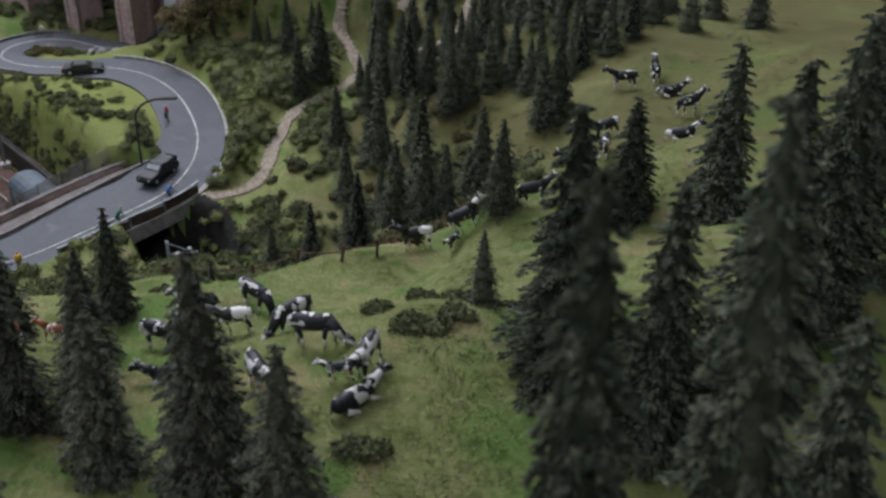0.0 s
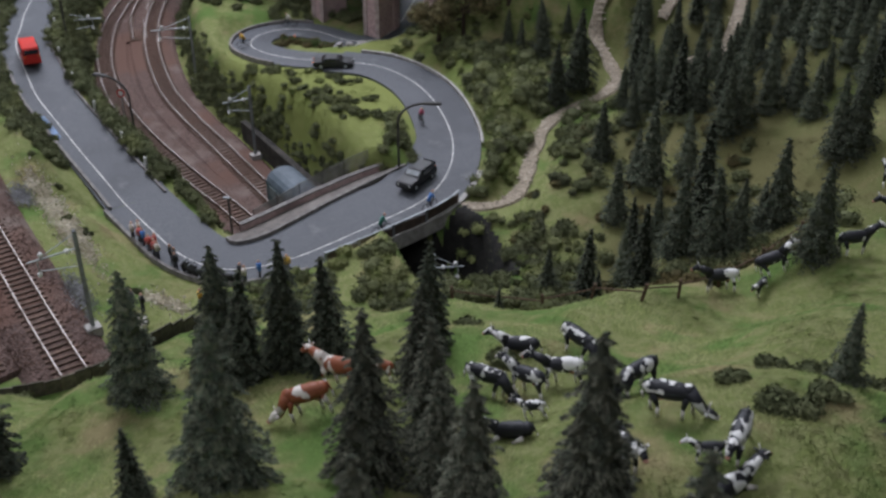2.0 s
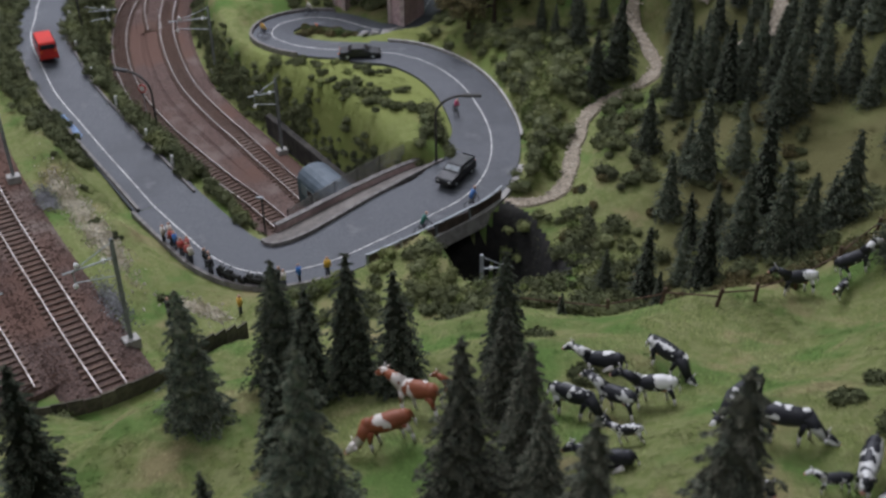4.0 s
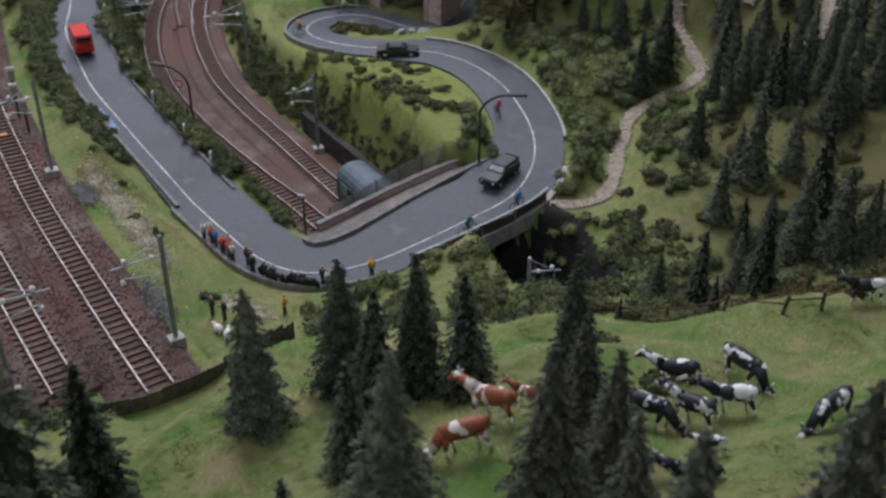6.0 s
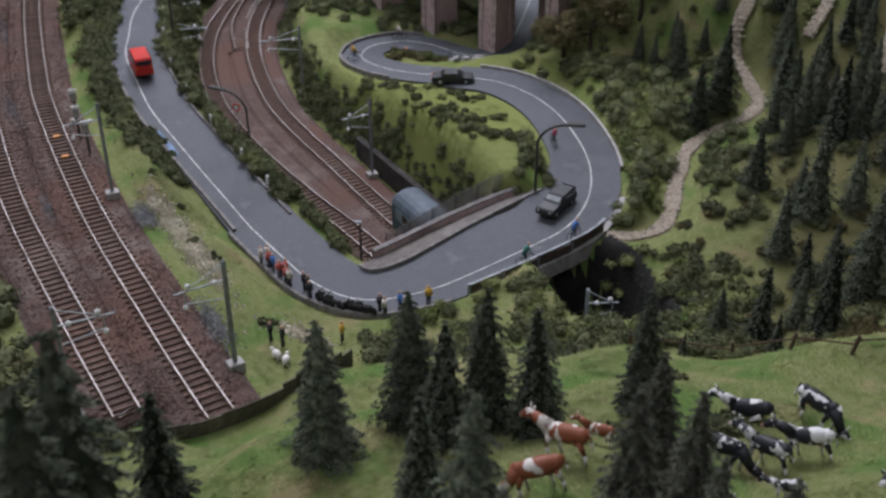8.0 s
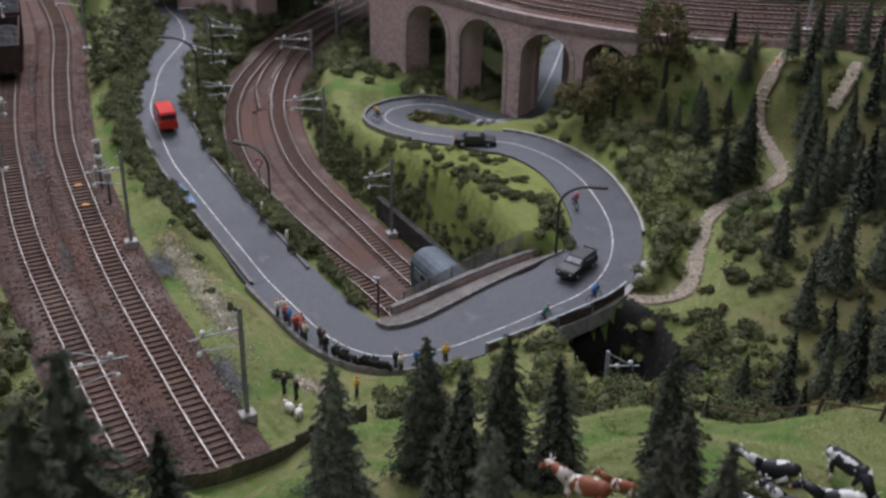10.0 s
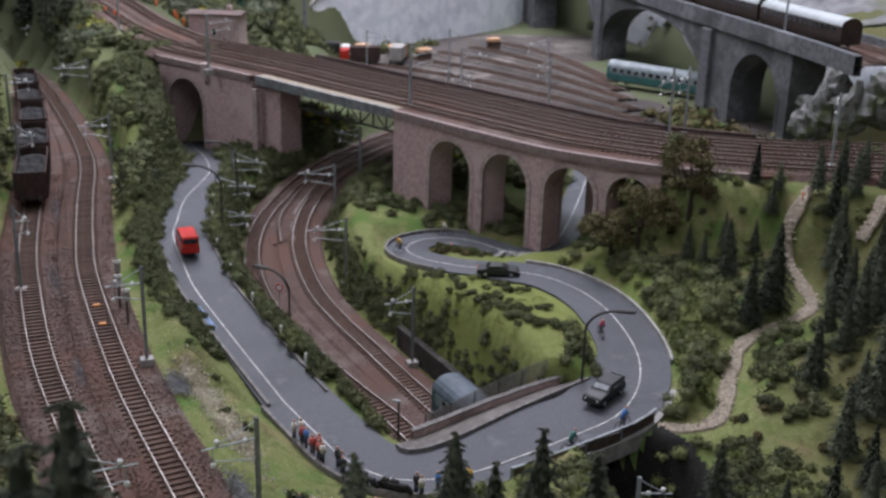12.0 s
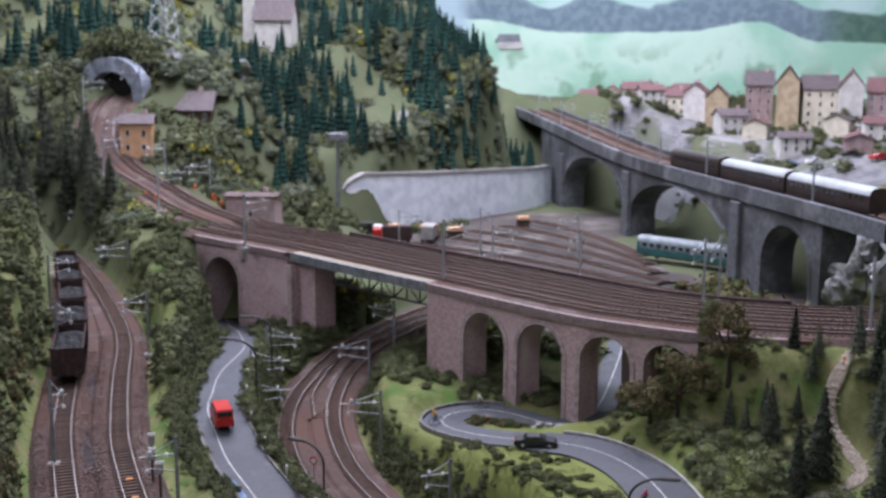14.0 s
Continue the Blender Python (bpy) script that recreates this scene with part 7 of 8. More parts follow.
# ---- rocks ----
def rock(x, y, z, s, seed, label, mats=ROCK, squash=0.7, name="rock"):
    bm = bmesh.new()
    got = ball(bm, (0, 0, 0), s, (1, 0.8, squash), 3)
    r = random.Random(seed)
    off = Vector((r.uniform(0, 50), r.uniform(0, 50), 0))
    for v in got:
        v.co *= 1 + 0.5 * noise.noise(v.co * (1.6 / s) + off) + 0.2 * noise.noise(v.co * (4 / s) + off)
    ob = part(name, bm, mats)
    ob.matrix_basis = pose(x * K, y * K, z * K, 0, 0, r.uniform(0, 360))
    tagged(ob, label, "rock", "rocks")


PALE_ROCK = material("pale_rock_mat", (0.34, 0.33, 0.32), (0.2, 0.19, 0.185), 60, 0.9, 0.9)
for i, (x, y, s) in enumerate(((-30.4, 116.2, 0.7), (-29.0, 117.4, 0.6), (-28.0, 118.4, 0.9), (-27.4, 116.4, 0.7), (-31.2, 117.2, 0.5), (-28.8, 115.4, 0.55), (-29.8, 114.8, 0.45), (-26.6, 117.6, 0.8))):
    rock(x, y, ground_at(x, y) + 0.3, s, 20 + i, "pale grey fallen rock beside the road", PALE_ROCK)
for i, (x, y, z, s) in enumerate(((3.6, 163, 14, 2.6), (1.8, 158, 13, 2.2), (5.5, 167, 16.5, 2.4), (8, 160, 15, 2.8), (12, 162, 16.5, 3.2))):
    rock(x, y, z, s, 40 + i, "pale grey rock face with green patches", squash=1.2)
for i, (x, y, z, s) in enumerate(((-147, 214, 50, 3), (-141, 218, 46, 3), (-128, 226, 42, 3.2), (-121, 229, 40, 2.6), (-160, 214, 46, 3.5))):
    rock(x, y, ground_at(x, y), s, 60 + i, "pale grey rock outcrop on the far hillside", squash=1.1)


# ---- far buildings ----
def house(name, x, y, z, turn, w, d, h, roof_h, wall, roof, label, floors=2, cols=3, group=""):
    t = thing(name, x, y, z, label, "house", group, turn)
    bm = bmesh.new()
    v = [bm.verts.new(c) for c in ((-w / 2, -d / 2, -3), (w / 2, -d / 2, -3), (w / 2, d / 2, -3), (-w / 2, d / 2, -3), (-w / 2, -d / 2, h), (w / 2, -d / 2, h), (w / 2, d / 2, h), (-w / 2, d / 2, h), (-w / 2, 0, h + roof_h * 0.92), (w / 2, 0, h + roof_h * 0.92))]
    for f in ((0, 1, 5, 4), (2, 3, 7, 6), (1, 2, 6, 9, 5), (3, 0, 4, 8, 7)):
        bm.faces.new([v[i] for i in f])
    bmesh.ops.recalc_face_normals(bm, faces=bm.faces)
    part("wall", bm, wall, t)
    o = 0.5
    for s in (-1, 1):
        bm = bmesh.new()
        e = d / 2 + o
        drop = roof_h * o / (d / 2)
        q = [(-w / 2 - o, s * e, h - drop), (w / 2 + o, s * e, h - drop), (w / 2 + o, 0, h + roof_h), (-w / 2 - o, 0, h + roof_h)]
        a = [bm.verts.new(c) for c in q]
        b = [bm.verts.new((c[0], c[1], c[2] + 0.3)) for c in q]
        bm.faces.new(a)
        bm.faces.new(b)
        for i in range(4):
            bm.faces.new((a[i], a[(i + 1) % 4], b[(i + 1) % 4], b[i]))
        bmesh.ops.recalc_face_normals(bm, faces=bm.faces)
        part("roof", bm, roof, t)
    for fl_ in range(floors):
        for c in range(cols):
            xx = -w / 2 + (c + 0.5) * w / cols
            zz = 0.8 + fl_ * (h - 0.6) / floors
            bm = bmesh.new()
            box(bm, xx - 0.42, xx + 0.42, -d / 2 - 0.06, -d / 2 + 0.05, zz, zz + 1.4)
            win = part("window", bm, CERAMIC, t)
            bm = bmesh.new()
            box(bm, xx - 0.32, xx + 0.32, -d / 2 - 0.1, -d / 2 - 0.05, zz + 0.1, zz + 1.3)
            part("pane", bm, GLASS_DARK, win)
    bm = bmesh.new()
    box(bm, w * 0.2, w * 0.2 + 0.8, -0.4, 0.4, h + roof_h * 0.4, h + roof_h + 1.2)
    part("chimney", bm, MASONRY, t)
    return t


house("signal_house", -135.4, 195.4, 25.4, 25, 6.4, 5.6, 6.4, 1.6, ORANGE, ROOF_BROWN, "orange plastered railway house with a brown roof", 2, 2)
house("wooden_chalet", -132.6, 211, 31.2, 20, 11, 9, 3.0, 3.6, WOOD, ROOF_BROWN, "weathered brown wooden chalet with a wide roof", 1, 4)
# bend of the upper road on the far hill
loop_line = curve([(-124, 264, 0), (-117, 270, 0), (-111.5, 275, 0), (-107, 274.5, 0), (-105, 270, 0), (-105.4, 264.5, 0), (-107, 260, 0), (-111, 256, 0)], 1)
loop_line[:, 2] = height(loop_line[:, 0], loop_line[:, 1]) + 0.5
tagged(part("road_far", solid_strip(loop_line, -1.3, 1.3, 0.4, -1.5, "road_far", KERB)), "pale road bend on the far hillside", "road", kind="structure")
house("white_chapel", -143, 273, 48.2, 15, 10, 9, 8, 6, PLASTER, ROOF_BROWN, "white chapel with a brown roof on the hill", 1, 2)
SHED_ROOF = material("shed_roof_mat", (0.15, 0.11, 0.1), (0.1, 0.075, 0.07), 80, 0.9, 0.3)
house("brick_shed", -99.5, 178.5, 15.6, 15, 9, 6, 4.4, 0.3, MASONRY, SHED_ROOF, "flat brown masonry shed behind the viaduct", 1, 1)
bm = bmesh.new()
box(bm, -2, 2, -2, 2, -3, 22)
tower = thing("chapel_tower", -150, 273, 48.2, "white square chapel tower", "tower")
part("wall", bm, PLASTER, tower)
CREAM = material("cream_plaster_mat", (0.72, 0.66, 0.52), (0.6, 0.55, 0.44), 50, 0.8)
TOWN = [(-86, 424, 9, PLASTER, ROOF_RED, 0), (-76, 416, 10, CREAM, ROOF_RED, 90), (-66, 410, 11, PLASTER, ROOF_RED, 10), (-58, 402, 9, CREAM, ROOF_BROWN, 90), (-50, 384, 11, PLASTER, ROOF_RED, 84), (-43, 374, 12, PINK, ROOF_RED, 0), (-38, 352, 12, PLASTER, ROOF_RED, 90),
        (-31, 343, 14, OCHRE, ROOF_RED, 88), (-46, 362, 9, CREAM, ROOF_RED, 5), (-20, 364, 18, PINK, ROOF_BROWN, 0), (-11, 358, 20, OCHRE, ROOF_BROWN, 90), (-2, 360, 17, CREAM, ROOF_BROWN, 3), (7, 352, 19, PLASTER, ROOF_RED, 92), (16, 354, 17, PINK, ROOF_RED, 0),
        (24, 346, 18, PLASTER, ROOF_BROWN, 90), (33, 344, 16, CREAM, ROOF_RED, 0), (-64, 430, 11, OCHRE, ROOF_RED, 90), (-26, 330, 8, PLASTER, ROOF_BROWN, 30), (4, 332, 7, CREAM, ROOF_BROWN, 75), (15, 326, 7, PLASTER, ROOF_RED, 10), (-18, 318, 6, CREAM, ROOF_RED, 80), (-8, 306, 6, PLASTER, ROOF_BROWN, 20), (8, 300, 6, PINK, ROOF_RED, 88), (24, 318, 8, CREAM, ROOF_BROWN, 0), (-52, 350, 7, PLASTER, ROOF_RED, 15), (-60, 372, 8, PINK, ROOF_RED, 85), (28, 296, 6, PLASTER, ROOF_RED, 70)]
for i, (x, y, h, wl, rf, turn) in enumerate(TOWN):
    house("town_house", x, y, ground_at(x, y), turn - 6 + (i * 7) % 13, 7.2 + (i * 5) % 4, 6.6 + (i * 3) % 3, h * 0.72, h * 0.22, wl, rf, "narrow town house with a steep tiled roof", 2 if h < 12 else 4, 3, "town houses")
for i in range(22):
    x = tree_rng.uniform(-82, 30)
    y = 395 - 0.55 * (x + 40) + tree_rng.uniform(-40, 26)
    round_tree(x, min(y, 440), tree_rng.uniform(6, 10), tree_rng.uniform(4, 6), (LEAF, LEAF_BROWN)[i % 2], "leafy green tree among the town houses", 300 + i, "trees in the town")

# tunnel mouth
portal = thing("tunnel_portal", 0, 0, 0, "grey stone railway tunnel mouth in the hillside", "tunnel", kind="structure")
pm = Matrix.Translation((-149.2, 206.4, 31.6)) @ Matrix.Rotation(math.radians(-8), 4, "Z")
rim = [(-6.4, 0), (-6.4, 2.6)] + [(-6.4 * math.cos(a), 5.4 + 5.2 * math.sin(a)) for a in np.linspace(0, math.pi, 15)] + [(6.4, 2.6), (6.4, 0)]
out_rim = [(x * 1.42, z * 1.2 + (1.0 if z > 1 else 0)) for x, z in rim]
PORTAL = material("portal_stone_mat", (0.3, 0.33, 0.38), (0.2, 0.22, 0.26), 40, 0.9, 0.5, per_object=0.25)
for k in range(len(rim) - 1):
    bm = bmesh.new()
    vs = [bm.verts.new((x, y, z)) for y in (-0.4 - 0.15 * (k % 2), 2.6) for x, z in (rim[k], rim[k + 1], out_rim[k + 1], out_rim[k])]
    for f in ((0, 1, 2, 3), (7, 6, 5, 4), (0, 4, 5, 1), (1, 5, 6, 2), (2, 6, 7, 3), (3, 7, 4, 0)):
        bm.faces.new([vs[q] for q in f])
    bmesh.ops.recalc_face_normals(bm, faces=bm.faces)
    part("stone", bm, PORTAL, portal, at=pm)
# near-black block behind the portal stones, the tunnel's darkness as a colour
bm = bmesh.new()
box(bm, -8.4, 8.4, 2.2, 6, -3, 12.5)
part("tunnel_dark", bm, SHADE_BLACK, portal, at=pm)


def pylon(x, y, z, h):
    t = thing("power_pylon", x, y, z, "grey steel lattice power pylon on the hill", "pylon")
    bm = bmesh.new()
    for a in range(4):
        sx, sy = (1, 1, -1, -1)[a], (1, -1, -1, 1)[a]
        rod(bm, (sx * h * 0.1, sy * h * 0.1, -1), (sx * 0.4, sy * 0.4, h), 0.22, 0.14, 4)
    part("leg", bm, STEEL_LIGHT, t)
    bm = bmesh.new()
    for k in range(7):
        w0, w1 = h * 0.1 * (1 - k / 7) + 0.4, h * 0.1 * (1 - (k + 1) / 7) + 0.4
        z0, z1 = h * k / 7, h * (k + 1) / 7
        for sx, sy, ex, ey in ((-1, -1, 1, -1), (1, -1, 1, 1), (1, 1, -1, 1), (-1, 1, -1, -1)):
            rod(bm, (sx * w0, sy * w0, z0), (ex * w1, ey * w1, z1), 0.1, sides=4)
            rod(bm, (ex * w0, ey * w0, z0), (sx * w1, sy * w1, z1), 0.1, sides=4)
    part("lattice", bm, STEEL_LIGHT, t)


pylon(-150, 229, 48.6, 26)
t = thing("floodlight_mast", -99, 215, 4.2, "tall grey floodlight mast in the yard", "mast")
bm = bmesh.new()
rod(bm, (0, 0, 0), (0, 0, 24.4), 0.6, 0.4, 8)
part("pole", bm, STEEL, t)
bm = bmesh.new()
box(bm, -1.8, 1.8, -1.2, 1.2, 23.6, 25.4, bevel=0.2)
part("lamp_head", bm, STEEL, t)

# far woods
few_v, few_f = spruce_arrays(41, 10, 9, 0.2, 6)
wood_v, wood_f = [], []
wood_rng = np.random.default_rng(4)
wood_pts = spread(-200, -86, 206, 345, 1900, 44, lambda x, y: (y > 330 + 1.15 * (x + 95) - 112) & (near(UPPER, x, y)[0] > 8) & (near(ww, x, y)[0] > 5) & ((x < -108) | (y > 250)) & (np.sin(x * 0.13 + y * 0.05) + np.sin(y * 0.16 - x * 0.04) > -0.55))
# clearings round the chalet, the chapel and the upper road
for cx, cy, cr in ((-131, 211, 9), (-143, 268, 11), (-132, 195, 8), (-150, 229, 5), (-118, 222, 5), (-109, 264, 12), (-112, 253, 8)):
    wood_pts = wood_pts[np.hypot(wood_pts[:, 0] - cx, wood_pts[:, 1] - cy) > cr]
wood_pts = np.vstack([wood_pts[:430], spread(-130, -84, 240, 330, 300, 46, lambda x, y: (near(ww, x, y)[0] > 5) & (x < np.interp(y, [240, 264, 300, 318, 330], [-108, -96, -83, -81, -86])) & (np.hypot(x + 109, y - 266) > 11) & (np.sin(x * 0.3 + y * 0.11) + np.sin(y * 0.23 - x * 0.12) > -0.5))])
wood_z = height(wood_pts[:, 0], wood_pts[:, 1])
base_f = [np.array(f) for f in few_f]
for k, (p, z) in enumerate(zip(wood_pts, wood_z)):
    hh, tw = wood_rng.uniform(0.65, 1.05), wood_rng.random() * 6.28
    c_, s_ = math.cos(tw) * hh, math.sin(tw) * hh
    q = np.stack([few_v[:, 0] * c_ - few_v[:, 1] * s_ + p[0], few_v[:, 0] * s_ + few_v[:, 1] * c_ + p[1], few_v[:, 2] * hh + z], 1)
    wood_v.append(q)
    wood_f += [tuple(f + k * len(few_v)) for f in base_f]
tagged(part("far_wood", raw("far_wood", np.vstack(wood_v), wood_f, NEEDLE_BLUE)), "dark bluish spruce wood on the far hillside", "wood", kind="stuff")
for i in range(90):
    x, y = tree_rng.uniform(-176, -124), tree_rng.uniform(150, 192)
    if near(UPPER, np.array([x]), np.array([y]))[0][0] < 8 or near(MAIN_RIGHT, np.array([x]), np.array([y]))[0][0] < 6 or near(MAIN_LEFT, np.array([x]), np.array([y]))[0][0] < 5:
        continue
    spruce(x, y, tree_rng.uniform(7, 11), SPRUCES, "dark spruce beside the climbing railway", "spruces on the far hill")
for x, y, h in ((-136, 179.5, 12.5), (-138.6, 181.5, 13), (-134, 177, 11), (-141.5, 180, 12), (-139.5, 184.5, 11), (-143.5, 184, 11), (-131.8, 174.6, 9.5), (-146, 181, 12)):
    spruce(x, y, h, SPRUCES, "dark spruce above the end of the main line", "spruces on the far hill")
far_pts = spread(-215, -78, 160, 350, 3000, 90, lambda x, y: (near(UPPER, x, y)[0] > 7) & (near(ww, x, y)[0] > 4) & (near(MAIN_LEFT, x, y)[0] > 4.6) & (near(MAIN_RIGHT, x, y)[0] > 4.6) & (x < np.interp(y, [150, 200, 232, 240, 264, 300, 318, 358], [-104, -104, -110, -106, -94, -81, -79, -101])) & (np.hypot(x + 109, y - 265) > 10) & (np.hypot(x + 132, y - 206) > 9))
thicket("hillside_scrub", far_pts, 1.3, 3.4, LEAF_FAR, "green scrub on the far hillside", count=95, size=0.26, seed=91)
thicket("hillside_scrub", far_pts[200:700] + 2, 1.0, 2.6, LEAF_LIGHT, "light green scrub on the far hillside", count=90, size=0.24, seed=96)
end_bank = spread(-156, -122, 154, 194, 420, 102, lambda x, y: (near(MAIN_LEFT, x, y)[0] > 3.4) & (near(MAIN_RIGHT, x, y)[0] > 3.4) & (near(UPPER, x, y)[0] > 7))
thicket("hillside_scrub", end_bank, 1.2, 2.4, LEAF, "dense scrub round the end of the main line", count=95, size=0.22, seed=102)
thicket("hillside_scrub", far_pts[:90] + 3, 1.5, 3.0, LEAF_YELLOW, "yellow flowering scrub on the far hillside", count=60, size=0.35, seed=92)
thicket("bushes", spread(-70, 10, 395, 450, 160, 93), 2.5, 7, LEAF, "green trees behind the town", count=120, size=0.6, seed=93, squash=1.1)
thicket("bushes", along(BIG_VIADUCT[:16], 3, 12, 50, 94), 1.5, 4, LEAF_BROWN, "brown-green bushes beside the stone viaduct", count=80, size=0.35, seed=94)

thicket("hillside_scrub", spread(-120, -92, 192, 234, 150, 97, lambda x, y: (near(UPPER, x, y)[0] > 9) & (near(ww, x, y)[0] > 3)), 1.2, 2.8, LEAF, "green scrub between the line and the yard", count=120, size=0.24, seed=97)
arc = np.linspace(-0.2, math.pi + 0.2, 44)
arc_c = [(-150.2 + (8.6 + 1.6 * (k % 3)) * math.cos(a), 208.8 + 1.4 * (k % 3), 33 + max(0, 7 + (8.2 + 1.2 * (k % 3)) * math.sin(a))) for k, a in enumerate(arc)]
av, af = leaves(arc_c, [1.9 + 0.5 * (k % 2) for k in range(44)], 130, 0.28, 98, 0.9)
tagged(part("hillside_scrub", raw("hillside_scrub", av, af, LEAF)), "green scrub hanging round the tunnel mouth", "bushes", kind="stuff")
crest = np.stack([np.random.default_rng(8).uniform(-168, -132, 90), np.random.default_rng(9).uniform(209, 222, 90)], 1)
thicket("hillside_scrub", crest, 1.5, 3.4, LEAF_FAR, "green scrub above the tunnel mouth", count=70, size=0.4, seed=95)
# pale scree on the grass strip
sp = np.vstack([np.array(c) + gr.normal(size=(n_, 2)) @ np.array(s) for c, s, n_ in (((-40.6, 68.9), ((2.7, -2.5), (0.4, 0.45)), 2600), ((-45.4, 73.2), ((1.0, -0.9), (0.35, 0.4)), 500), ((-28.0, 61.2), ((1.2, -0.5), (0.2, 0.5)), 600))])
sz_ = height(sp[:, 0], sp[:, 1])
sv = (np.stack([sp[:, 0], sp[:, 1], sz_ + 0.1], 1)[:, None, :] + (tet[None] + gr.normal(size=(len(sp), 4, 3)) * 0.3) * (0.06 + 0.11 * gr.random(len(sp)) ** 2)[:, None, None]).reshape(-1, 3)
sf = (np.arange(len(sp))[:, None, None] * 4 + np.array([(0, 1, 3), (1, 2, 3), (2, 0, 3)])[None]).reshape(-1, 3)
SCREE = material("scree_mat", (0.58, 0.54, 0.45), (0.44, 0.4, 0.31), 60, 0.95, per_island=0.3)
tagged(part("scree", raw("scree", sv, sf, SCREE)), "pale sandy scree on the grass strip", "stones", kind="stuff")


# white sheep on the grass strip
def sheep(x, y, turn):
    bm = bmesh.new()
    ball(bm, (0, 0, 0.62), 0.5, (1.15, 0.72, 0.75), 2)
    ball(bm, (0.62, 0, 0.82), 0.2, (1.2, 0.8, 0.9), 2)
    for a in (-0.32, 0.32):
        for b in (-0.18, 0.18):
            rod(bm, (a, b, 0.4), (a, b, 0), 0.07, 0.06, 5)
    for v in bm.verts:
        v.co += Vector((noise.noise(v.co * 7), noise.noise(v.co * 7 + Vector((9, 0, 0))), 0)) * 0.06
    ob = part("sheep_figurine", bm, COW_W, None, "", True)
    ob.matrix_basis = pose(x * K, y * K, ground_at(x, y) * K, 0, 0, turn) @ Matrix.Scale(0.8, 4)
    tagged(ob, "small white sheep figurine on the grass strip", "sheep figurine", "sheep figurines")


for x, y, turn in ((-28.4, 57.4, 150), (-27.5, 56.9, 100)):
    sheep(x, y, turn)


# vehicles and goods in the yard
def lorry(x, y, z, turn, cab, load, label):
    t = thing("lorry", x, y, z, label, "lorry", "yard vehicles", turn)
    bm = bmesh.new()
    box(bm, 2.2, 4.2, -1.3, 1.3, 0.6, 3.4, bevel=0.2)
    part("cab", bm, cab, t)
    bm = bmesh.new()
    box(bm, 3.9, 4.24, -1.1, 1.1, 2.1, 3.1)
    part("windscreen", bm, GLASS_DARK, t)
    bm = bmesh.new()
    box(bm, -4.6, 2.0, -1.4, 1.4, 1.0, 4.0, bevel=0.1)
    part("load_body", bm, load, t)
    for px in (-3.6, -2.3, 3.0):
        for py in (-1.2, 1.2):
            bm = bmesh.new()
            rod(bm, (px, py - 0.2, 0.55), (px, py + 0.2, 0.55), 0.55, sides=12)
            part("wheel", bm, RUBBER, t)


yz = 4.5
lorry(-99, 229, yz, 20, CERAMIC, BLACK_PAINT, "white lorry with a black body in the yard")
lorry(-91, 226, yz, 200, RED_PAINT, RUST, "red works lorry with a rusty body in the yard")
lorry(-84, 232, yz, 100, RED_PAINT, CONCRETE, "small red and grey works lorry in the yard")
for x, y, w in ((-95, 238, 3), (-88, 240, 2.4), (-80, 238, 3.4), (-70, 262, 3)):
    t = thing("goods_crate", x, y, yz, "stacked brown goods crates in the yard", "crates", "goods in the yard", 30)
    for k in range(3):
        bm = bmesh.new()
        box(bm, -w / 2, w / 2, -0.9, 0.9, k * 0.9, k * 0.9 + 0.82, bevel=0.06)
        part("crate", bm, (WOOD, RUST, ORANGE)[k], t, at=Matrix.Rotation(k * 0.08, 4, "Z"))
for x, y, z in ((-119.9, 166.1, 17.0), (-117.6, 165.7, 17.0), (-105.7, 160.5, 16.6), (-116.6, 186.2, 17.0), (-110.8, 183, 17.0), (-106.7, 179, 17)):
    figurine(x, y, max(ground_at(x, y), 16), ORANGE_VEST, "track worker figurine in an orange vest", 0, False, "track workers")
figurine(-110.2, 165.8, max(ground_at(-110.2, 165.8), 16), OCHRE, "track worker figurine in a yellow vest", 0, False, "track workers")

thicket("bushes", spread(-62, 44, 262, 345, 150, 99, lambda x, y: near(BIG_VIADUCT, x, y)[0] > 16), 1.4, 3.4, LEAF, "green garden bushes between the town houses", count=100, size=0.4, seed=99)

# paved station forecourt between the stone viaduct and the town, with parked cars
fx, fy = np.meshgrid(np.arange(-62, 62, 4.0), np.arange(232, 352, 4.0))
fz = height(fx.ravel(), fy.ravel()) + 0.35
f_cols = fx.shape[1]
f_keep = near(BIG_VIADUCT, fx.ravel(), fy.ravel())[0] > 15
f_faces = [(i, i + 1, i + 1 + f_cols, i + f_cols) for i in range(len(fz) - f_cols - 1) if (i + 1) % f_cols and f_keep[i] and fx.ravel()[i] + 0.52 * (fy.ravel()[i] - 246) > -36]
FORECOURT = material("forecourt_mat", (0.2, 0.2, 0.205), (0.13, 0.13, 0.135), 30, 0.9, 0.2, c3=(0.26, 0.255, 0.25), scale3=5, c4=(0.12, 0.13, 0.09), scale4=7)
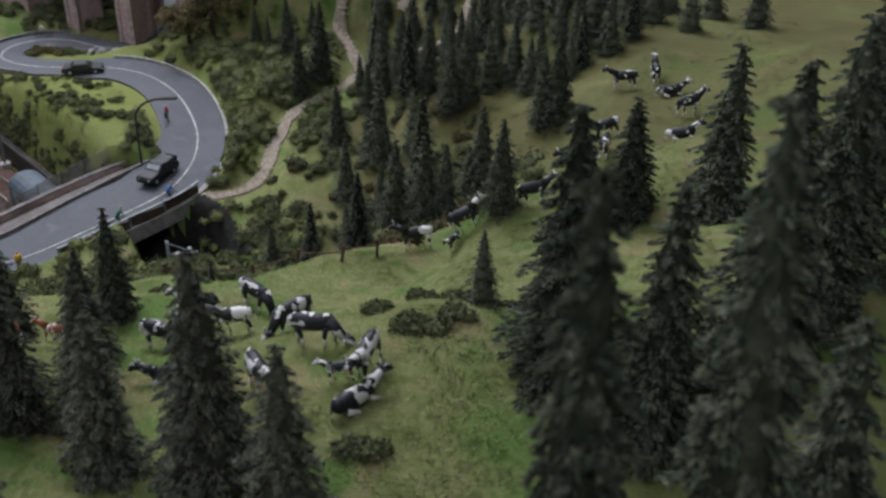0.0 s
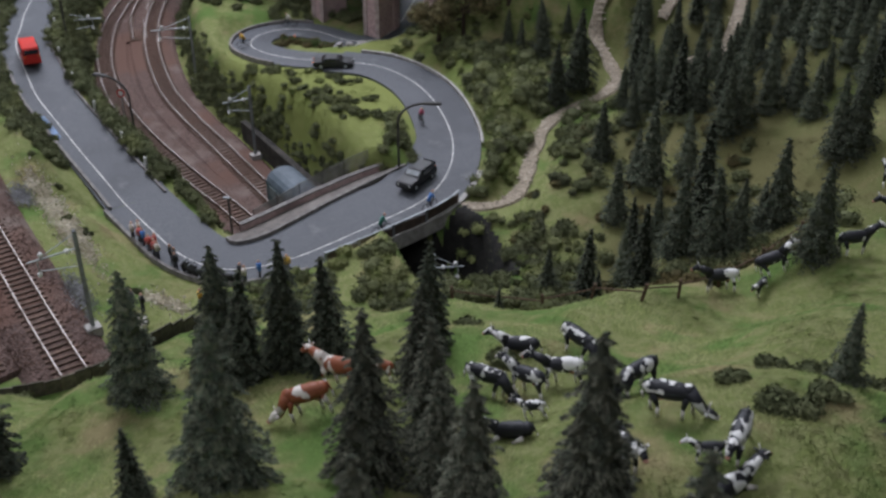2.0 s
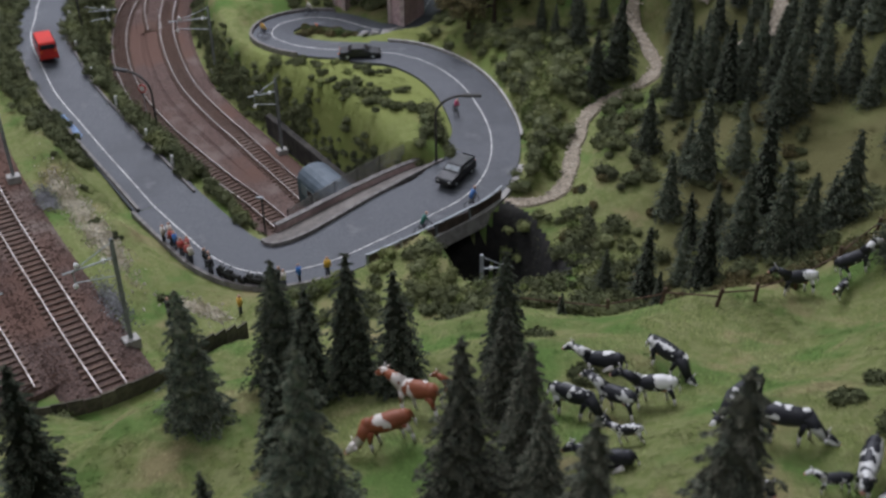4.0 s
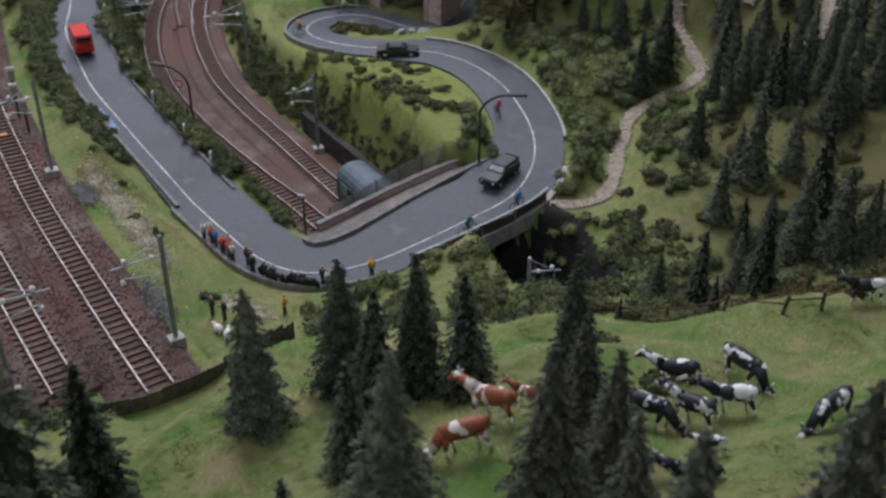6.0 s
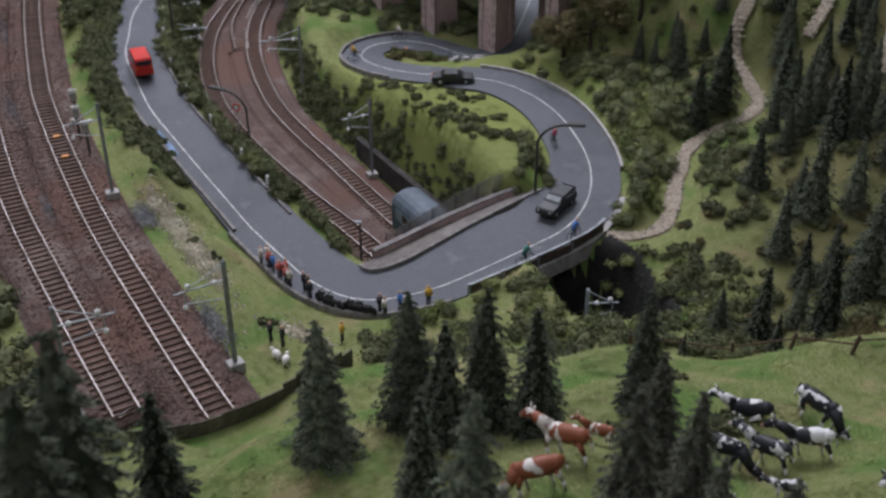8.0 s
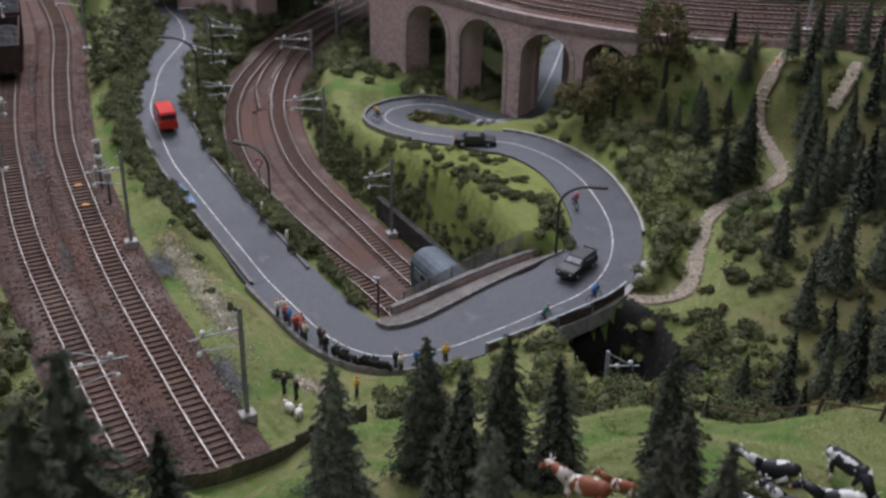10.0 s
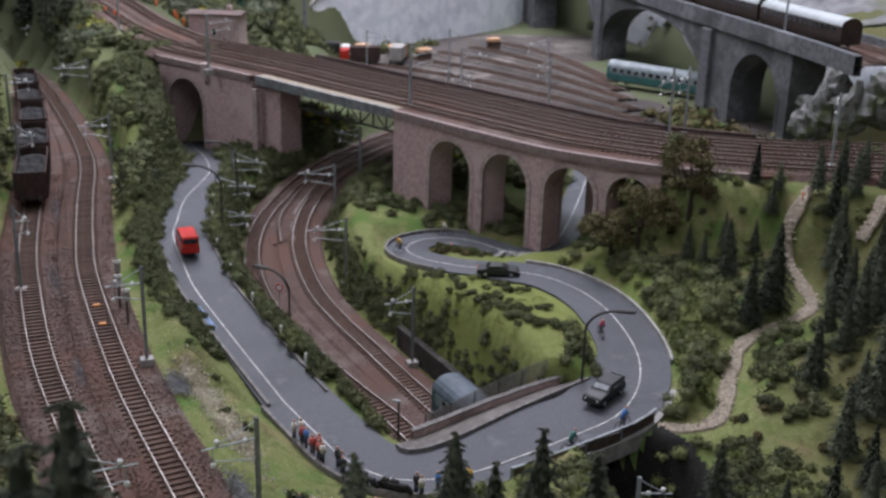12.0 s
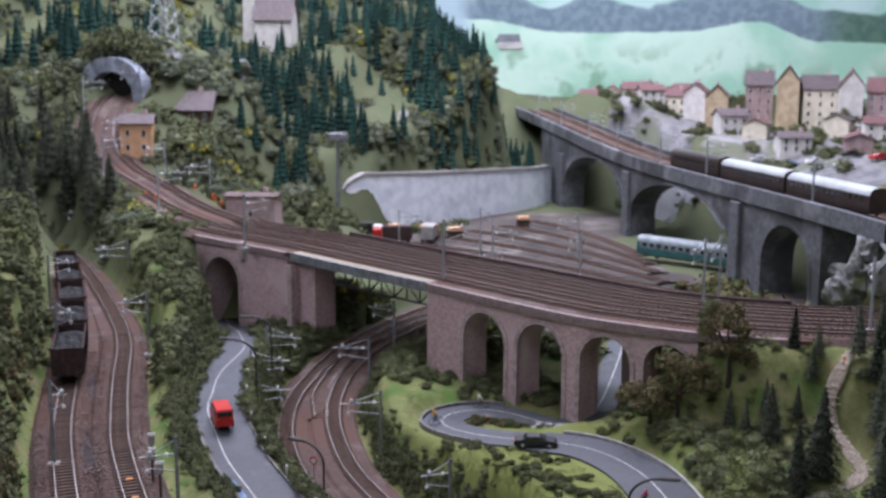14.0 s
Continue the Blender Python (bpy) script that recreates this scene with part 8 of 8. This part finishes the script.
tagged(part("forecourt", raw("forecourt", np.stack([fx.ravel(), fy.ravel(), fz], 1), f_faces, FORECOURT, True)), "grey paved station forecourt before the town", "pavement", kind="structure")
for x, y, turn, paint, what in ((-8, 292, 20, FIG_BLUE, "blue"), (-2, 286, 30, CERAMIC, "white"), (6, 280, 15, BLACK_PAINT, "black"), (12, 272, 40, RED_PAINT, "red"), (-16, 300, 25, PALE_PAINT, "silver"), (20, 284, 100, CERAMIC, "white"), (28, 270, 60, FIG_BLUE, "blue")):
    car("parked_car", x, y, ground_at(x, y) + 0.35, turn, 5.6, 2.2, 1.8, paint, f"{what} model car parked on the station forecourt")

# worn pale blue paint at the road edge
BLUE_MARK = material("blue_mark_mat", (0.16, 0.25, 0.42), (0.1, 0.13, 0.19), 200, 0.7, edge=(0.42, 0.62))
mark_line = offset_line(ROAD_LEFT, -2.2, 0.05)
mark_at = int(((mark_line[:, 0] + 50.9) ** 2 + (mark_line[:, 1] - 85.2) ** 2).argmin())
tagged(part("road_patch", ribbon(mark_line[mark_at - 2:mark_at + 3], [-0.3, 0.3], [0, 0], "road_patch", BLUE_MARK)), "worn pale blue paint mark at the road edge", "road marking", kind="structure")
thicket("hillside_scrub", spread(-130, -84, 236, 332, 420, 101, lambda x, y: (near(ww, x, y)[0] > 4) & (x < -84 - 0.06 * (y - 240)) & (np.hypot(x + 109, y - 265) > 10)), 1.3, 3.0, LEAF, "green scrub between the far spruces", count=60, size=0.4, seed=101)

# orange signalling magnets between the rails
MAGNET = material("magnet_paint_mat", (0.55, 0.25, 0.08), (0.42, 0.18, 0.06), 100, 0.6)
for k in (38, 42):
    p, q = MAIN_RIGHT[k], MAIN_RIGHT[k + 1]
    bm = bmesh.new()
    box(bm, -0.22, 0.22, -0.3, 0.3, 0.14, 0.32, bevel=0.03)
    ob = part("track_magnet", bm, MAGNET)
    ob.matrix_basis = pose(p[0] * K, p[1] * K, p[2] * K, 0, 0, math.degrees(math.atan2(q[1] - p[1], q[0] - p[0])))
    tagged(ob, "small orange signalling magnet between the rails", "track magnet", "track magnets")
